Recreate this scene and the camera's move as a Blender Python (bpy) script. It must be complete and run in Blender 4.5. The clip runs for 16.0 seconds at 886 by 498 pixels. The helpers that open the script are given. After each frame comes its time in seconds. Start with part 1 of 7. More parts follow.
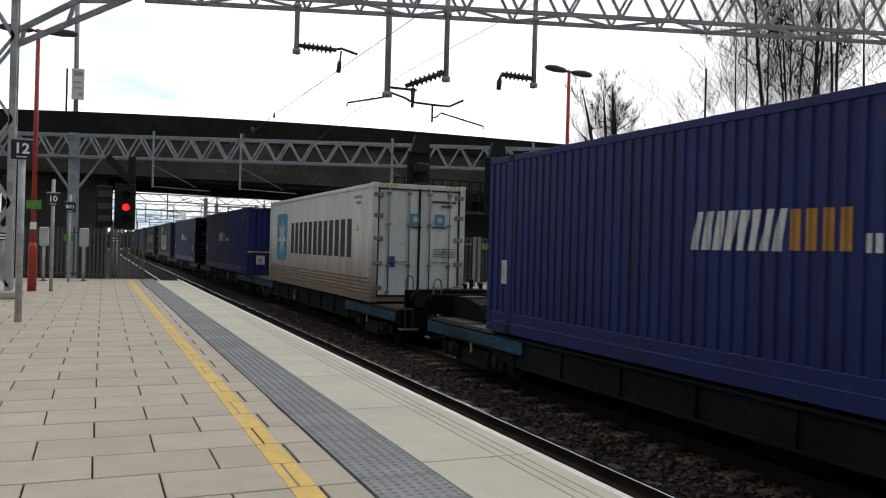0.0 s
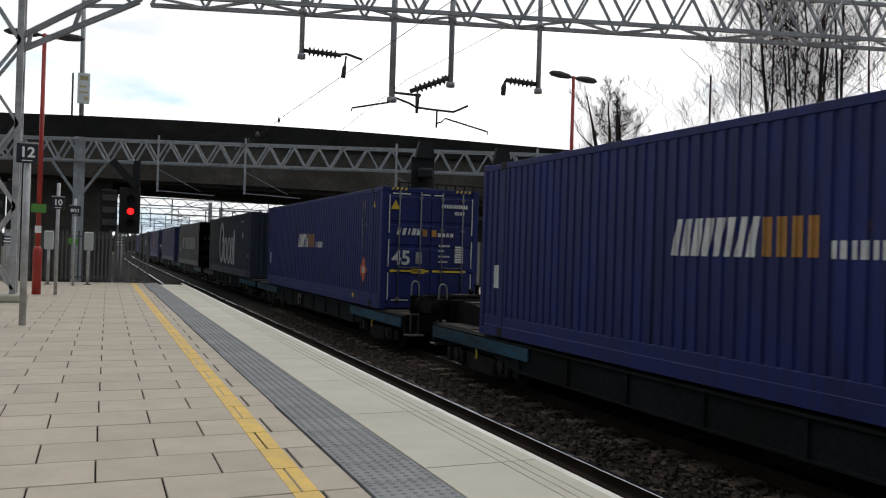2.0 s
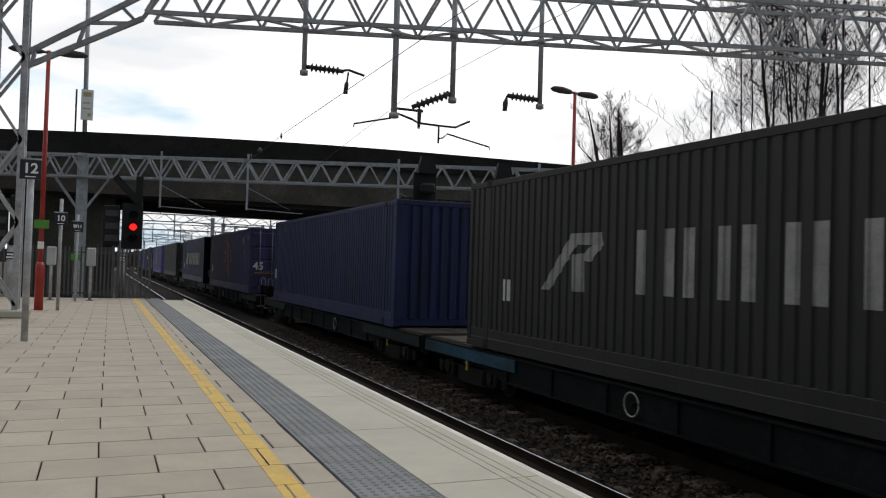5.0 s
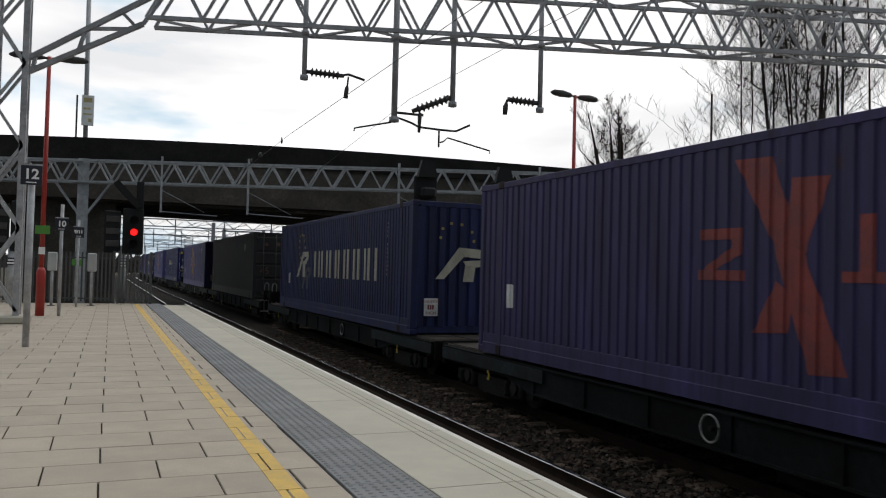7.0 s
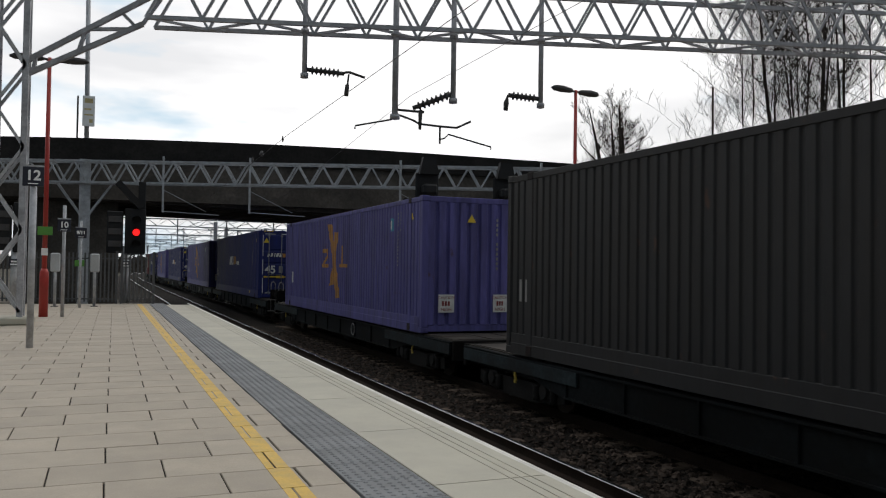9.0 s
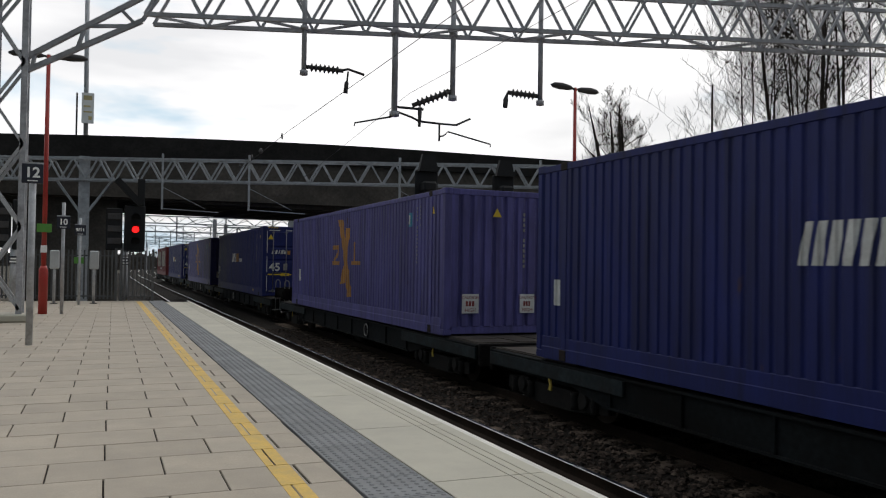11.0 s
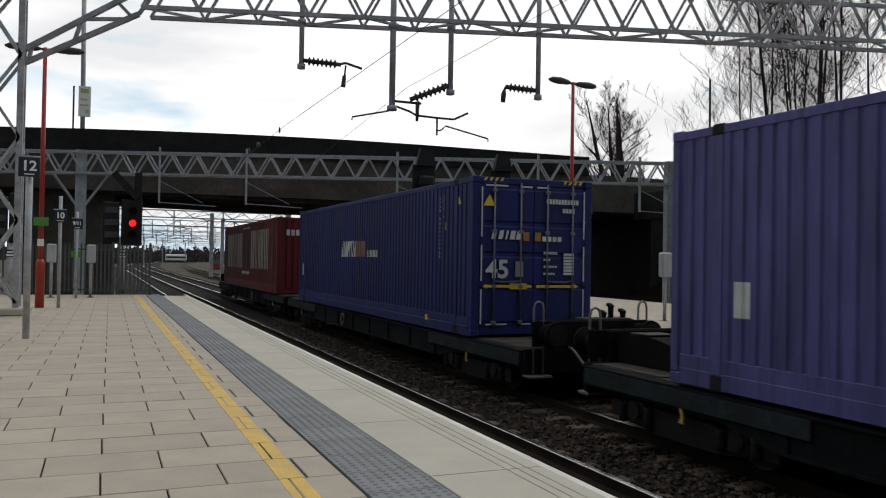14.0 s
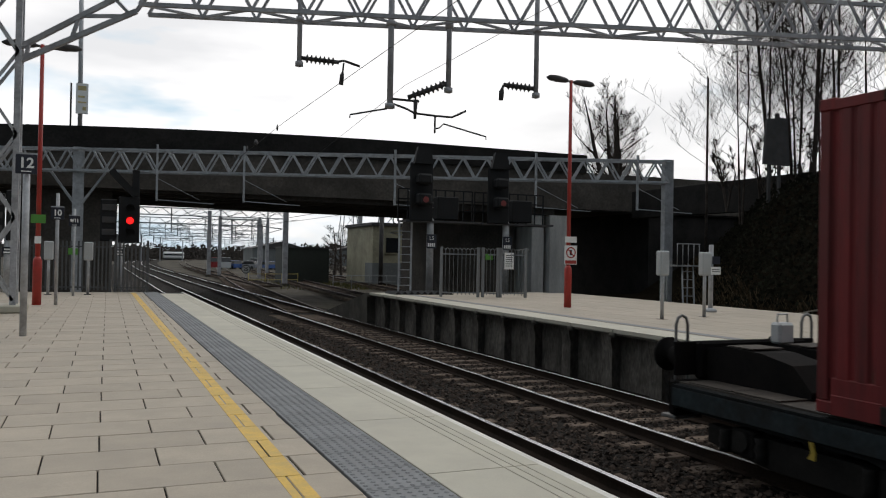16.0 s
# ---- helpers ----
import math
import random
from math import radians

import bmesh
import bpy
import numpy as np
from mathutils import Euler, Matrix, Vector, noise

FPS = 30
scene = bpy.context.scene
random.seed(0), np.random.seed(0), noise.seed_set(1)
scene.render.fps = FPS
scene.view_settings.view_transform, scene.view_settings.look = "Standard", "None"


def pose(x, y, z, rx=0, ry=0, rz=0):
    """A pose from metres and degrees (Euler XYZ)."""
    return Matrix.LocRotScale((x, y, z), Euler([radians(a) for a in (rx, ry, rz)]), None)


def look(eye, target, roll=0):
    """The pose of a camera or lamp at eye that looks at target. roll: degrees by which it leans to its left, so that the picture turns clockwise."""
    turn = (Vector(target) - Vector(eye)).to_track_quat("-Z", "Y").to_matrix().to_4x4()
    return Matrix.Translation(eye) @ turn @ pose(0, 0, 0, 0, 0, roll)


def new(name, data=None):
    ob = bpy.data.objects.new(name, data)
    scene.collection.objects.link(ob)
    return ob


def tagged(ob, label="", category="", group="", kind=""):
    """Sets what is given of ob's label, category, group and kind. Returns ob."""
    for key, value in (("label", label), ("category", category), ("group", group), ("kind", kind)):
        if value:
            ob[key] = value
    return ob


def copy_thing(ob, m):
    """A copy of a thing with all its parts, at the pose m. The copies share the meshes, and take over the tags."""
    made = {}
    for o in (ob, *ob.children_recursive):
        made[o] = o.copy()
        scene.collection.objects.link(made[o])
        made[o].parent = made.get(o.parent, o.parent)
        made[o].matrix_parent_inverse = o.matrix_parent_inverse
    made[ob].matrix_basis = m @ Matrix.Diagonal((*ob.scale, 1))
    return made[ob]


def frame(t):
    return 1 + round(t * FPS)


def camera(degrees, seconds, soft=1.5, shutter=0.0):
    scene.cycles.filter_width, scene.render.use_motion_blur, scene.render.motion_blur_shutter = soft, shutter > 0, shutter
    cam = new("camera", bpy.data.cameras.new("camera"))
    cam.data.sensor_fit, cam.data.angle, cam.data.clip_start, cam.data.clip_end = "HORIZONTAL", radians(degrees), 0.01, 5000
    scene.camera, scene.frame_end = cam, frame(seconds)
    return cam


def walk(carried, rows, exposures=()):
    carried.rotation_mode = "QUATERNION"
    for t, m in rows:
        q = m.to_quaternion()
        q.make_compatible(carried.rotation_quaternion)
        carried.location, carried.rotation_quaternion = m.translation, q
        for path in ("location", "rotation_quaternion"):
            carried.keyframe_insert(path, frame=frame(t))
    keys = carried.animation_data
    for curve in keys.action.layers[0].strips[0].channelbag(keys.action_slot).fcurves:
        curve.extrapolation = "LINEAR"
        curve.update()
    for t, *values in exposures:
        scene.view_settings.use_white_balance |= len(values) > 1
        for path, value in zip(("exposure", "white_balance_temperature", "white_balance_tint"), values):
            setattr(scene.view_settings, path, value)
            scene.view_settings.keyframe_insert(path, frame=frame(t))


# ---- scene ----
from collections import namedtuple

# camera: it stands on the near platform, 1.27 m above the paving, and sways a little
EYE = (0.0, 0.0, 1.27)
cam = camera(56.48, 16.0, soft=1.12, shutter=0.05)
# seconds, yaw, pitch, roll in degrees
PATH = [
    (0.0, -22.921, -0.075, 1.531),
    (0.5, -22.823, 0.014, 1.656),
    (1.0, -22.759, 0.090, 1.687),
    (1.5, -22.707, 0.175, 1.769),
    (2.0, -22.644, 0.283, 1.772),
    (2.5, -22.584, 0.399, 1.778),
    (3.0, -22.529, 0.573, 1.755),
    (3.5, -22.498, 0.741, 1.782),
    (4.0, -22.467, 0.940, 1.770),
    (6.5, -22.450, 1.626, 1.544),
    (7.0, -22.404, 1.598, 1.438),
    (7.5, -22.341, 1.527, 1.193),
    (8.0, -22.293, 1.473, 1.017),
    (8.5, -22.255, 1.414, 0.879),
    (9.0, -22.254, 1.367, 0.813),
    (11.5, -22.317, 1.115, 0.871),
    (12.0, -22.338, 1.038, 0.912),
    (12.5, -22.378, 0.970, 0.923),
    (13.0, -22.401, 0.917, 0.948),
    (13.5, -22.454, 0.858, 0.969),
    (14.0, -22.484, 0.797, 0.955),
    (14.5, -22.520, 0.752, 0.994),
    (15.0, -22.581, 0.714, 1.046),
    (15.5, -22.600, 0.662, 1.080),
    (16.0, -22.643, 0.657, 1.043),
]
walk(cam, [(t, Matrix.Translation(EYE) @ pose(0, 0, 0, 90 + p, 0, y) @ pose(0, 0, 0, 0, 0, r)) for t, y, p, r in PATH],
     exposures=[(0.0, -1.9), (0.5, -1.97), (1.0, -2.12), (1.7, -2.0), (2.5, -1.95), (4.2, -2.02), (6.4, -2.2), (16.0, -2.2)])

# light: bright thin overcast, the sun veiled ahead and to the right beyond the train
SUN_EL, SUN_AZ = 38.0, 35.0   # degrees; azimuth from +y towards +x
world = bpy.data.worlds.new("overcast_sky")
scene.world = world
world.use_nodes = True
wt = world.node_tree
wn, wl = wt.nodes, wt.links
wn.clear()
sky = wn.new("ShaderNodeTexSky")
sky.sky_type, sky.sun_disc = "NISHITA", False
sky.sun_elevation, sky.sun_rotation = radians(SUN_EL), radians(SUN_AZ)
sky_bg = wn.new("ShaderNodeBackground")
sky_bg.inputs["Strength"].default_value = 0.15
wl.new(sky.outputs[0], sky_bg.inputs["Color"])
cloud_bg = wn.new("ShaderNodeBackground")
cloud_bg.inputs["Color"].default_value = (0.975, 0.965, 0.965, 1)
cloud_bg.inputs["Strength"].default_value = 1.25
wco = wn.new("ShaderNodeTexCoord")
wmap = wn.new("ShaderNodeMapping")
wmap.inputs["Scale"].default_value = (1.0, 1.0, 4.5)
wl.new(wco.outputs["Generated"], wmap.inputs["Vector"])
wnoise = wn.new("ShaderNodeTexNoise")
wnoise.inputs["Scale"].default_value = 2.6
wnoise.inputs["Detail"].default_value = 5.0
wnoise.inputs["Roughness"].default_value = 0.5
wl.new(wmap.outputs[0], wnoise.inputs["Vector"])
wramp = wn.new("ShaderNodeValToRGB")
wramp.color_ramp.elements[0].position, wramp.color_ramp.elements[1].position = 0.36, 0.52
wramp.color_ramp.elements[0].color = (0.7, 0.7, 0.7, 1)
wl.new(wnoise.outputs["Fac"], wramp.inputs["Fac"])
# the veiled sun makes the cloud ahead far brighter than the cloud behind
wdot = wn.new("ShaderNodeVectorMath")
wdot.operation = "DOT_PRODUCT"
wdot.inputs[1].default_value = (math.sin(radians(SUN_AZ)) * math.cos(radians(SUN_EL)), math.cos(radians(SUN_AZ)) * math.cos(radians(SUN_EL)), math.sin(radians(SUN_EL)))
wl.new(wco.outputs["Generated"], wdot.inputs[0])
wglow = wn.new("ShaderNodeMapRange")
wglow.interpolation_type = "SMOOTHSTEP"
wglow.inputs["From Min"].default_value, wglow.inputs["From Max"].default_value = -0.5, 0.84
wglow.inputs["To Min"].default_value, wglow.inputs["To Max"].default_value = 0.11, 5.4
wl.new(wdot.outputs["Value"], wglow.inputs["Value"])
wl.new(wglow.outputs[0], cloud_bg.inputs["Strength"])
wmix = wn.new("ShaderNodeMixShader")
wl.new(wramp.outputs["Color"], wmix.inputs["Fac"])
wl.new(sky_bg.outputs[0], wmix.inputs[1])
wl.new(cloud_bg.outputs[0], wmix.inputs[2])
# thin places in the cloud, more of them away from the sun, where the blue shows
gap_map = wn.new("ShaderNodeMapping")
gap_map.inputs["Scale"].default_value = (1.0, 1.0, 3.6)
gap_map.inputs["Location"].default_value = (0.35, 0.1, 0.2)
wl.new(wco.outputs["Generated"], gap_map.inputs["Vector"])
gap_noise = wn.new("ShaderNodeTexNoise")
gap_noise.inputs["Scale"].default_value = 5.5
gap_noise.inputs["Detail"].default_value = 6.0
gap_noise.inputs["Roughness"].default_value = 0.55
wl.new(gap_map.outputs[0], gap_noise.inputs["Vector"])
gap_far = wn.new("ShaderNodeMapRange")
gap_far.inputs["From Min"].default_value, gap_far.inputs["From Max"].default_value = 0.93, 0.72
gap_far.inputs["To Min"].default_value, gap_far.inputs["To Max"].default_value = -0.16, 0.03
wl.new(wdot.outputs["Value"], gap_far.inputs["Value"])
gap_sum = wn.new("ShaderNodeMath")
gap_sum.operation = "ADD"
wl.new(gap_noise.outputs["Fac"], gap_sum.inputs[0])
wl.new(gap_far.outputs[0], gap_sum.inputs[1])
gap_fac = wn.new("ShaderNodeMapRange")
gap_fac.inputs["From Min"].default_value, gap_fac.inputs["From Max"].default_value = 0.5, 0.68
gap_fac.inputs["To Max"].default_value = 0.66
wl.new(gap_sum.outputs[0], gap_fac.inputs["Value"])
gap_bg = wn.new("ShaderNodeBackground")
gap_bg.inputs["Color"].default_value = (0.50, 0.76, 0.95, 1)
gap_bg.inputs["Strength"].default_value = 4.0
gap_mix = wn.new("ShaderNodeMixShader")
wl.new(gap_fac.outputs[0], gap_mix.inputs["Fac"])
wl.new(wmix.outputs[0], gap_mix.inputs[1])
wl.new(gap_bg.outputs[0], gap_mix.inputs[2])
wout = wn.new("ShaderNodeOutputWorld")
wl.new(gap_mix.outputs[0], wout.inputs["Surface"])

sun_data = bpy.data.lights.new("sun", "SUN")
sun_data.energy, sun_data.angle, sun_data.color = 1.0, radians(14), (1.0, 0.95, 0.88)
sun = new("sun", sun_data)
_el, _az = radians(SUN_EL), radians(SUN_AZ)
_sd = Vector((math.sin(_az) * math.cos(_el), math.cos(_az) * math.cos(_el), math.sin(_el)))
sun.matrix_world = look(_sd * 60, (0, 0, 0))

# ---------- materials ----------


def mat(name, col, rough=0.6, metal=0.0, var=0.25, scale=2.0, fine=40.0, bump=0.15, dist=0.01, dirt=None, dirt_amt=0.0,
        stretch=(1, 1, 1), rnd=0.0, emit=0.0, island=0.0, spec=0.5):
    """Procedural surface: two scales of variation, optional dirt colour, relief, variation from piece to piece."""
    m = bpy.data.materials.new(name)
    m.use_nodes = True
    nt = m.node_tree
    n, l = nt.nodes, nt.links
    b = n["Principled BSDF"]
    b.inputs["Roughness"].default_value = rough
    b.inputs["Metallic"].default_value = metal
    b.inputs["Specular IOR Level"].default_value = spec
    co = n.new("ShaderNodeTexCoord")
    mp = n.new("ShaderNodeMapping")
    mp.inputs["Scale"].default_value = stretch
    l.new(co.outputs["Object"], mp.inputs["Vector"])
    oi = n.new("ShaderNodeObjectInfo")
    shift = n.new("ShaderNodeVectorMath")
    shift.operation = "ADD"
    mul = n.new("ShaderNodeVectorMath")
    mul.operation = "SCALE"
    l.new(oi.outputs["Random"], mul.inputs[0])
    mul.inputs["Scale"].default_value = 17.0
    l.new(mp.outputs[0], shift.inputs[0])
    l.new(mul.outputs[0], shift.inputs[1])
    n1 = n.new("ShaderNodeTexNoise")
    n1.inputs["Scale"].default_value, n1.inputs["Detail"].default_value = scale, 4
    l.new(shift.outputs[0], n1.inputs["Vector"])
    n2 = n.new("ShaderNodeTexNoise")
    n2.inputs["Scale"].default_value, n2.inputs["Detail"].default_value = fine, 3
    l.new(shift.outputs[0], n2.inputs["Vector"])
    v1 = n.new("ShaderNodeMapRange")
    v1.inputs["From Min"].default_value, v1.inputs["From Max"].default_value = 0.3, 0.7
    v1.inputs["To Min"].default_value, v1.inputs["To Max"].default_value = 1 - var, 1 + var
    l.new(n1.outputs["Fac"], v1.inputs["Value"])
    v2 = n.new("ShaderNodeMapRange")
    v2.inputs["From Min"].default_value, v2.inputs["From Max"].default_value = 0.3, 0.7
    v2.inputs["To Min"].default_value, v2.inputs["To Max"].default_value = 1 - var * 0.6, 1 + var * 0.6
    l.new(n2.outputs["Fac"], v2.inputs["Value"])
    mm = n.new("ShaderNodeMath")
    mm.operation = "MULTIPLY"
    l.new(v1.outputs[0], mm.inputs[0])
    l.new(v2.outputs[0], mm.inputs[1])
    last = mm.outputs[0]
    if rnd or island:
        v3 = n.new("ShaderNodeMapRange")
        amp = rnd or island
        v3.inputs["To Min"].default_value, v3.inputs["To Max"].default_value = 1 - amp, 1 + amp
        if rnd:
            l.new(oi.outputs["Random"], v3.inputs["Value"])
        else:
            ge = n.new("ShaderNodeNewGeometry")
            l.new(ge.outputs["Random Per Island"], v3.inputs["Value"])
        m3 = n.new("ShaderNodeMath")
        m3.operation = "MULTIPLY"
        l.new(last, m3.inputs[0])
        l.new(v3.outputs[0], m3.inputs[1])
        last = m3.outputs[0]
    sc = n.new("ShaderNodeVectorMath")
    sc.operation = "SCALE"
    sc.inputs[0].default_value = col
    l.new(last, sc.inputs["Scale"])
    colour = sc.outputs[0]
    if dirt:
        n4 = n.new("ShaderNodeTexNoise")
        n4.inputs["Scale"].default_value, n4.inputs["Detail"].default_value = scale * 1.7, 6
        n4.inputs["Roughness"].default_value = 0.7
        l.new(shift.outputs[0], n4.inputs["Vector"])
        r4 = n.new("ShaderNodeMapRange")
        r4.inputs["From Min"].default_value, r4.inputs["From Max"].default_value = 0.42, 0.72
        r4.inputs["To Max"].default_value = dirt_amt
        l.new(n4.outputs["Fac"], r4.inputs["Value"])
        mx = n.new("ShaderNodeMix")
        mx.data_type = "RGBA"
        l.new(r4.outputs[0], mx.inputs["Factor"])
        l.new(colour, mx.inputs[6])
        mx.inputs[7].default_value = (*dirt, 1)
        colour = mx.outputs[2]
    l.new(colour, b.inputs["Base Color"])
    rr = n.new("ShaderNodeMapRange")
    rr.inputs["To Min"].default_value, rr.inputs["To Max"].default_value = max(0.05, rough - 0.12), min(1, rough + 0.12)
    l.new(n1.outputs["Fac"], rr.inputs["Value"])
    l.new(rr.outputs[0], b.inputs["Roughness"])
    if bump:
        bp = n.new("ShaderNodeBump")
        bp.inputs["Strength"].default_value, bp.inputs["Distance"].default_value = bump, dist
        l.new(n2.outputs["Fac"], bp.inputs["Height"])
        l.new(bp.outputs[0], b.inputs["Normal"])
    if emit:
        b.inputs["Emission Color"].default_value = (*col, 1)
        b.inputs["Emission Strength"].default_value = emit
    return m


slab_mat = mat("buff_paving_concrete", (0.41, 0.352, 0.278), 0.75, var=0.09, scale=2.5, fine=90, bump=0.12, dist=0.003, dirt=(0.3, 0.26, 0.21), dirt_amt=0.35, rnd=0.06)
slab_join_mat = mat("buff_paving_joined", (0.41, 0.352, 0.278), 0.75, var=0.09, scale=2.5, fine=90, bump=0.1, dist=0.003, dirt=(0.3, 0.26, 0.21), dirt_amt=0.35, island=0.06)
joint_mat = mat("dark_joint_sand", (0.03, 0.026, 0.022), 0.95, spec=0.1, fine=120)
coping_mat = mat("pale_coping_concrete", (0.485, 0.455, 0.37), 0.7, var=0.08, scale=1.5, fine=110, bump=0.1, dist=0.003, dirt=(0.36, 0.33, 0.28), dirt_amt=0.4, rnd=0.05)
tactile_mat = mat("grey_tactile_concrete", (0.21, 0.215, 0.22), 0.75, var=0.12, scale=3, fine=80, bump=0.1, dist=0.003, dirt=(0.12, 0.12, 0.12), dirt_amt=0.3, rnd=0.08)
yellow_mat = mat("worn_yellow_paint", (0.66, 0.42, 0.07), 0.6, var=0.12, scale=4, fine=60, bump=0.05, dirt=(0.4, 0.3, 0.12), dirt_amt=0.5)
white_edge_mat = mat("white_edge_paint", (0.7, 0.68, 0.62), 0.6, var=0.1, dirt=(0.4, 0.38, 0.34), dirt_amt=0.5)
wall_mat = mat("sooty_platform_concrete", (0.085, 0.077, 0.065), 0.85, spec=0.15, var=0.4, scale=1.2, fine=25, bump=0.4, dirt=(0.04, 0.037, 0.033), dirt_amt=0.8)
far_wall_mat = mat("weathered_platform_wall", (0.125, 0.112, 0.098), 0.9, spec=0.1, var=0.5, scale=1.6, fine=18, bump=0.5, dist=0.02, dirt=(0.035, 0.031, 0.028), dirt_amt=0.85, stretch=(1, 1, 0.5))
ballast_mat = mat("brown_ballast", (0.022, 0.018, 0.015), 0.95, spec=0.1, var=0.5, scale=6, fine=22, bump=0.9, dist=0.05, dirt=(0.014, 0.012, 0.01), dirt_amt=0.8)
stone_mat = mat("ballast_stone", (0.043, 0.032, 0.0255), 0.9, spec=0.12, var=0.3, fine=30, island=0.85)
ground_mat = mat("gritty_railway_ground", (0.085, 0.074, 0.06), 0.95, spec=0.1, var=0.45, scale=0.3, fine=6, bump=0.5, dist=0.05, dirt=(0.03, 0.034, 0.016), dirt_amt=0.6)
sleeper_mat = mat("weathered_concrete_sleeper", (0.135, 0.1, 0.076), 0.85, spec=0.15, var=0.3, fine=40, dirt=(0.035, 0.027, 0.021), dirt_amt=0.8, rnd=0.2)
rail_mat = mat("rusty_rail_web", (0.03, 0.021, 0.016), 0.9, spec=0.1, metal=0.0, var=0.3, fine=30)
rail_top_mat = mat("polished_rail_head", (0.55, 0.55, 0.56), 0.22, metal=1.0, var=0.08)
bridge_mat = mat("sooty_bridge_concrete", (0.1, 0.087, 0.075), 0.9, spec=0.2, var=0.35, scale=0.5, fine=8, bump=0.3, dirt=(0.05, 0.045, 0.04), dirt_amt=0.7)
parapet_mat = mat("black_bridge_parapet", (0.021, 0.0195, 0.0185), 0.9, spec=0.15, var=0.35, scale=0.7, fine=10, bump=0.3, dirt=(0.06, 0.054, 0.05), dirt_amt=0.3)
pier_mat = mat("pale_pier_concrete", (0.58, 0.56, 0.53), 0.85, var=0.15, scale=0.6, fine=12, dirt=(0.3, 0.28, 0.26), dirt_amt=0.5, stretch=(2, 2, 0.4))
steel_mat = mat("grey_galvanised_steel", (0.47, 0.475, 0.49), 0.55, metal=0.25, var=0.15, scale=3, fine=30, bump=0.05, dirt=(0.13, 0.12, 0.11), dirt_amt=0.45)
mast_mat = mat("dull_grey_mast_steel", (0.42, 0.42, 0.44), 0.6, metal=0.2, var=0.2, scale=2, fine=25, bump=0.05, dirt=(0.09, 0.085, 0.08), dirt_amt=0.5)
dark_steel_mat = mat("dark_grimy_steel", (0.06, 0.058, 0.06), 0.7, metal=0.2, var=0.3, scale=3, fine=30, dirt=(0.08, 0.06, 0.045), dirt_amt=0.4)
black_mat = mat("matt_black_paint", (0.012, 0.012, 0.013), 0.7, var=0.25, spec=0.3)
insul_mat = mat("brown_insulator_ceramic", (0.045, 0.04, 0.04), 0.35, var=0.2)
wire_mat = mat("dark_copper_wire", (0.04, 0.038, 0.036), 0.6, metal=0.5, var=0.1, bump=0)
red_post_mat = mat("red_post_paint", (0.42, 0.035, 0.025), 0.45, var=0.12, fine=20, bump=0.03, dirt=(0.2, 0.04, 0.03), dirt_amt=0.4)
fence_mat = mat("galvanised_fence", (0.22, 0.225, 0.23), 0.6, metal=0.2, var=0.12, fine=30, bump=0.03)
dull_fence_mat = mat("weathered_dull_fence", (0.1, 0.1, 0.1), 0.7, metal=0.1, var=0.2, fine=30, bump=0.03)
grey_box_mat = mat("pale_grey_enclosure", (0.45, 0.46, 0.46), 0.5, var=0.1, bump=0.03)
sign_navy_mat = mat("navy_sign_face", (0.02, 0.022, 0.035), 0.4, var=0.1, bump=0)
white_mat = mat("white_sign_paint", (0.88, 0.88, 0.86), 0.5, var=0.06, bump=0.02)
green_mat = mat("green_sign", (0.1, 0.3, 0.05), 0.5, var=0.1, bump=0)
red_glow_mat = mat("red_signal_aspect", (1.0, 0.012, 0.012), 0.3, var=0.0, bump=0, emit=9.0)

# ---------- mesh helpers ----------


def part(name, bm, material, parent, label=""):
    me = bpy.data.meshes.new(name)
    bm.to_mesh(me)
    bm.free()
    me.materials.append(material)
    ob = new(name, me)
    ob.parent = parent
    if label:
        ob["label"] = label
    return ob


def thing(name, at, label, category, group="", kind="", rz=0.0):
    ob = new(name)
    ob.empty_display_size = 0.1
    ob.matrix_world = pose(*at, 0, 0, rz)
    return tagged(ob, label, category, group, kind)


def box(bm, x0, x1, y0, y1, z0, z1, bevel=0.0):
    vs = [bm.verts.new((x, y, z)) for x in (x0, x1) for y in (y0, y1) for z in (z0, z1)]
    fs = [bm.faces.new([vs[i] for i in f]) for f in ((0, 1, 3, 2), (4, 6, 7, 5), (0, 4, 5, 1), (2, 3, 7, 6), (0, 2, 6, 4), (1, 5, 7, 3))]
    if bevel:
        es = list({e for f in fs for e in f.edges})
        bmesh.ops.bevel(bm, geom=es, offset=bevel, segments=1, affect="EDGES", profile=0.5)
    return bm


def beam(bm, a, b, w, h=None, roll=0.0):
    """A bar of rectangular section from a to b."""
    a, b = Vector(a), Vector(b)
    d = b - a
    q = d.to_track_quat("Y", "Z").to_matrix() @ Matrix.Rotation(roll, 3, "Y")
    h = h or w
    vs = []
    for y in (0, d.length):
        for x, z in ((-w / 2, -h / 2), (w / 2, -h / 2), (w / 2, h / 2), (-w / 2, h / 2)):
            vs.append(bm.verts.new(a + q @ Vector((x, y, z))))
    for f in ((0, 1, 2, 3), (7, 6, 5, 4), (0, 4, 5, 1), (1, 5, 6, 2), (2, 6, 7, 3), (3, 7, 4, 0)):
        bm.faces.new([vs[i] for i in f])
    return bm


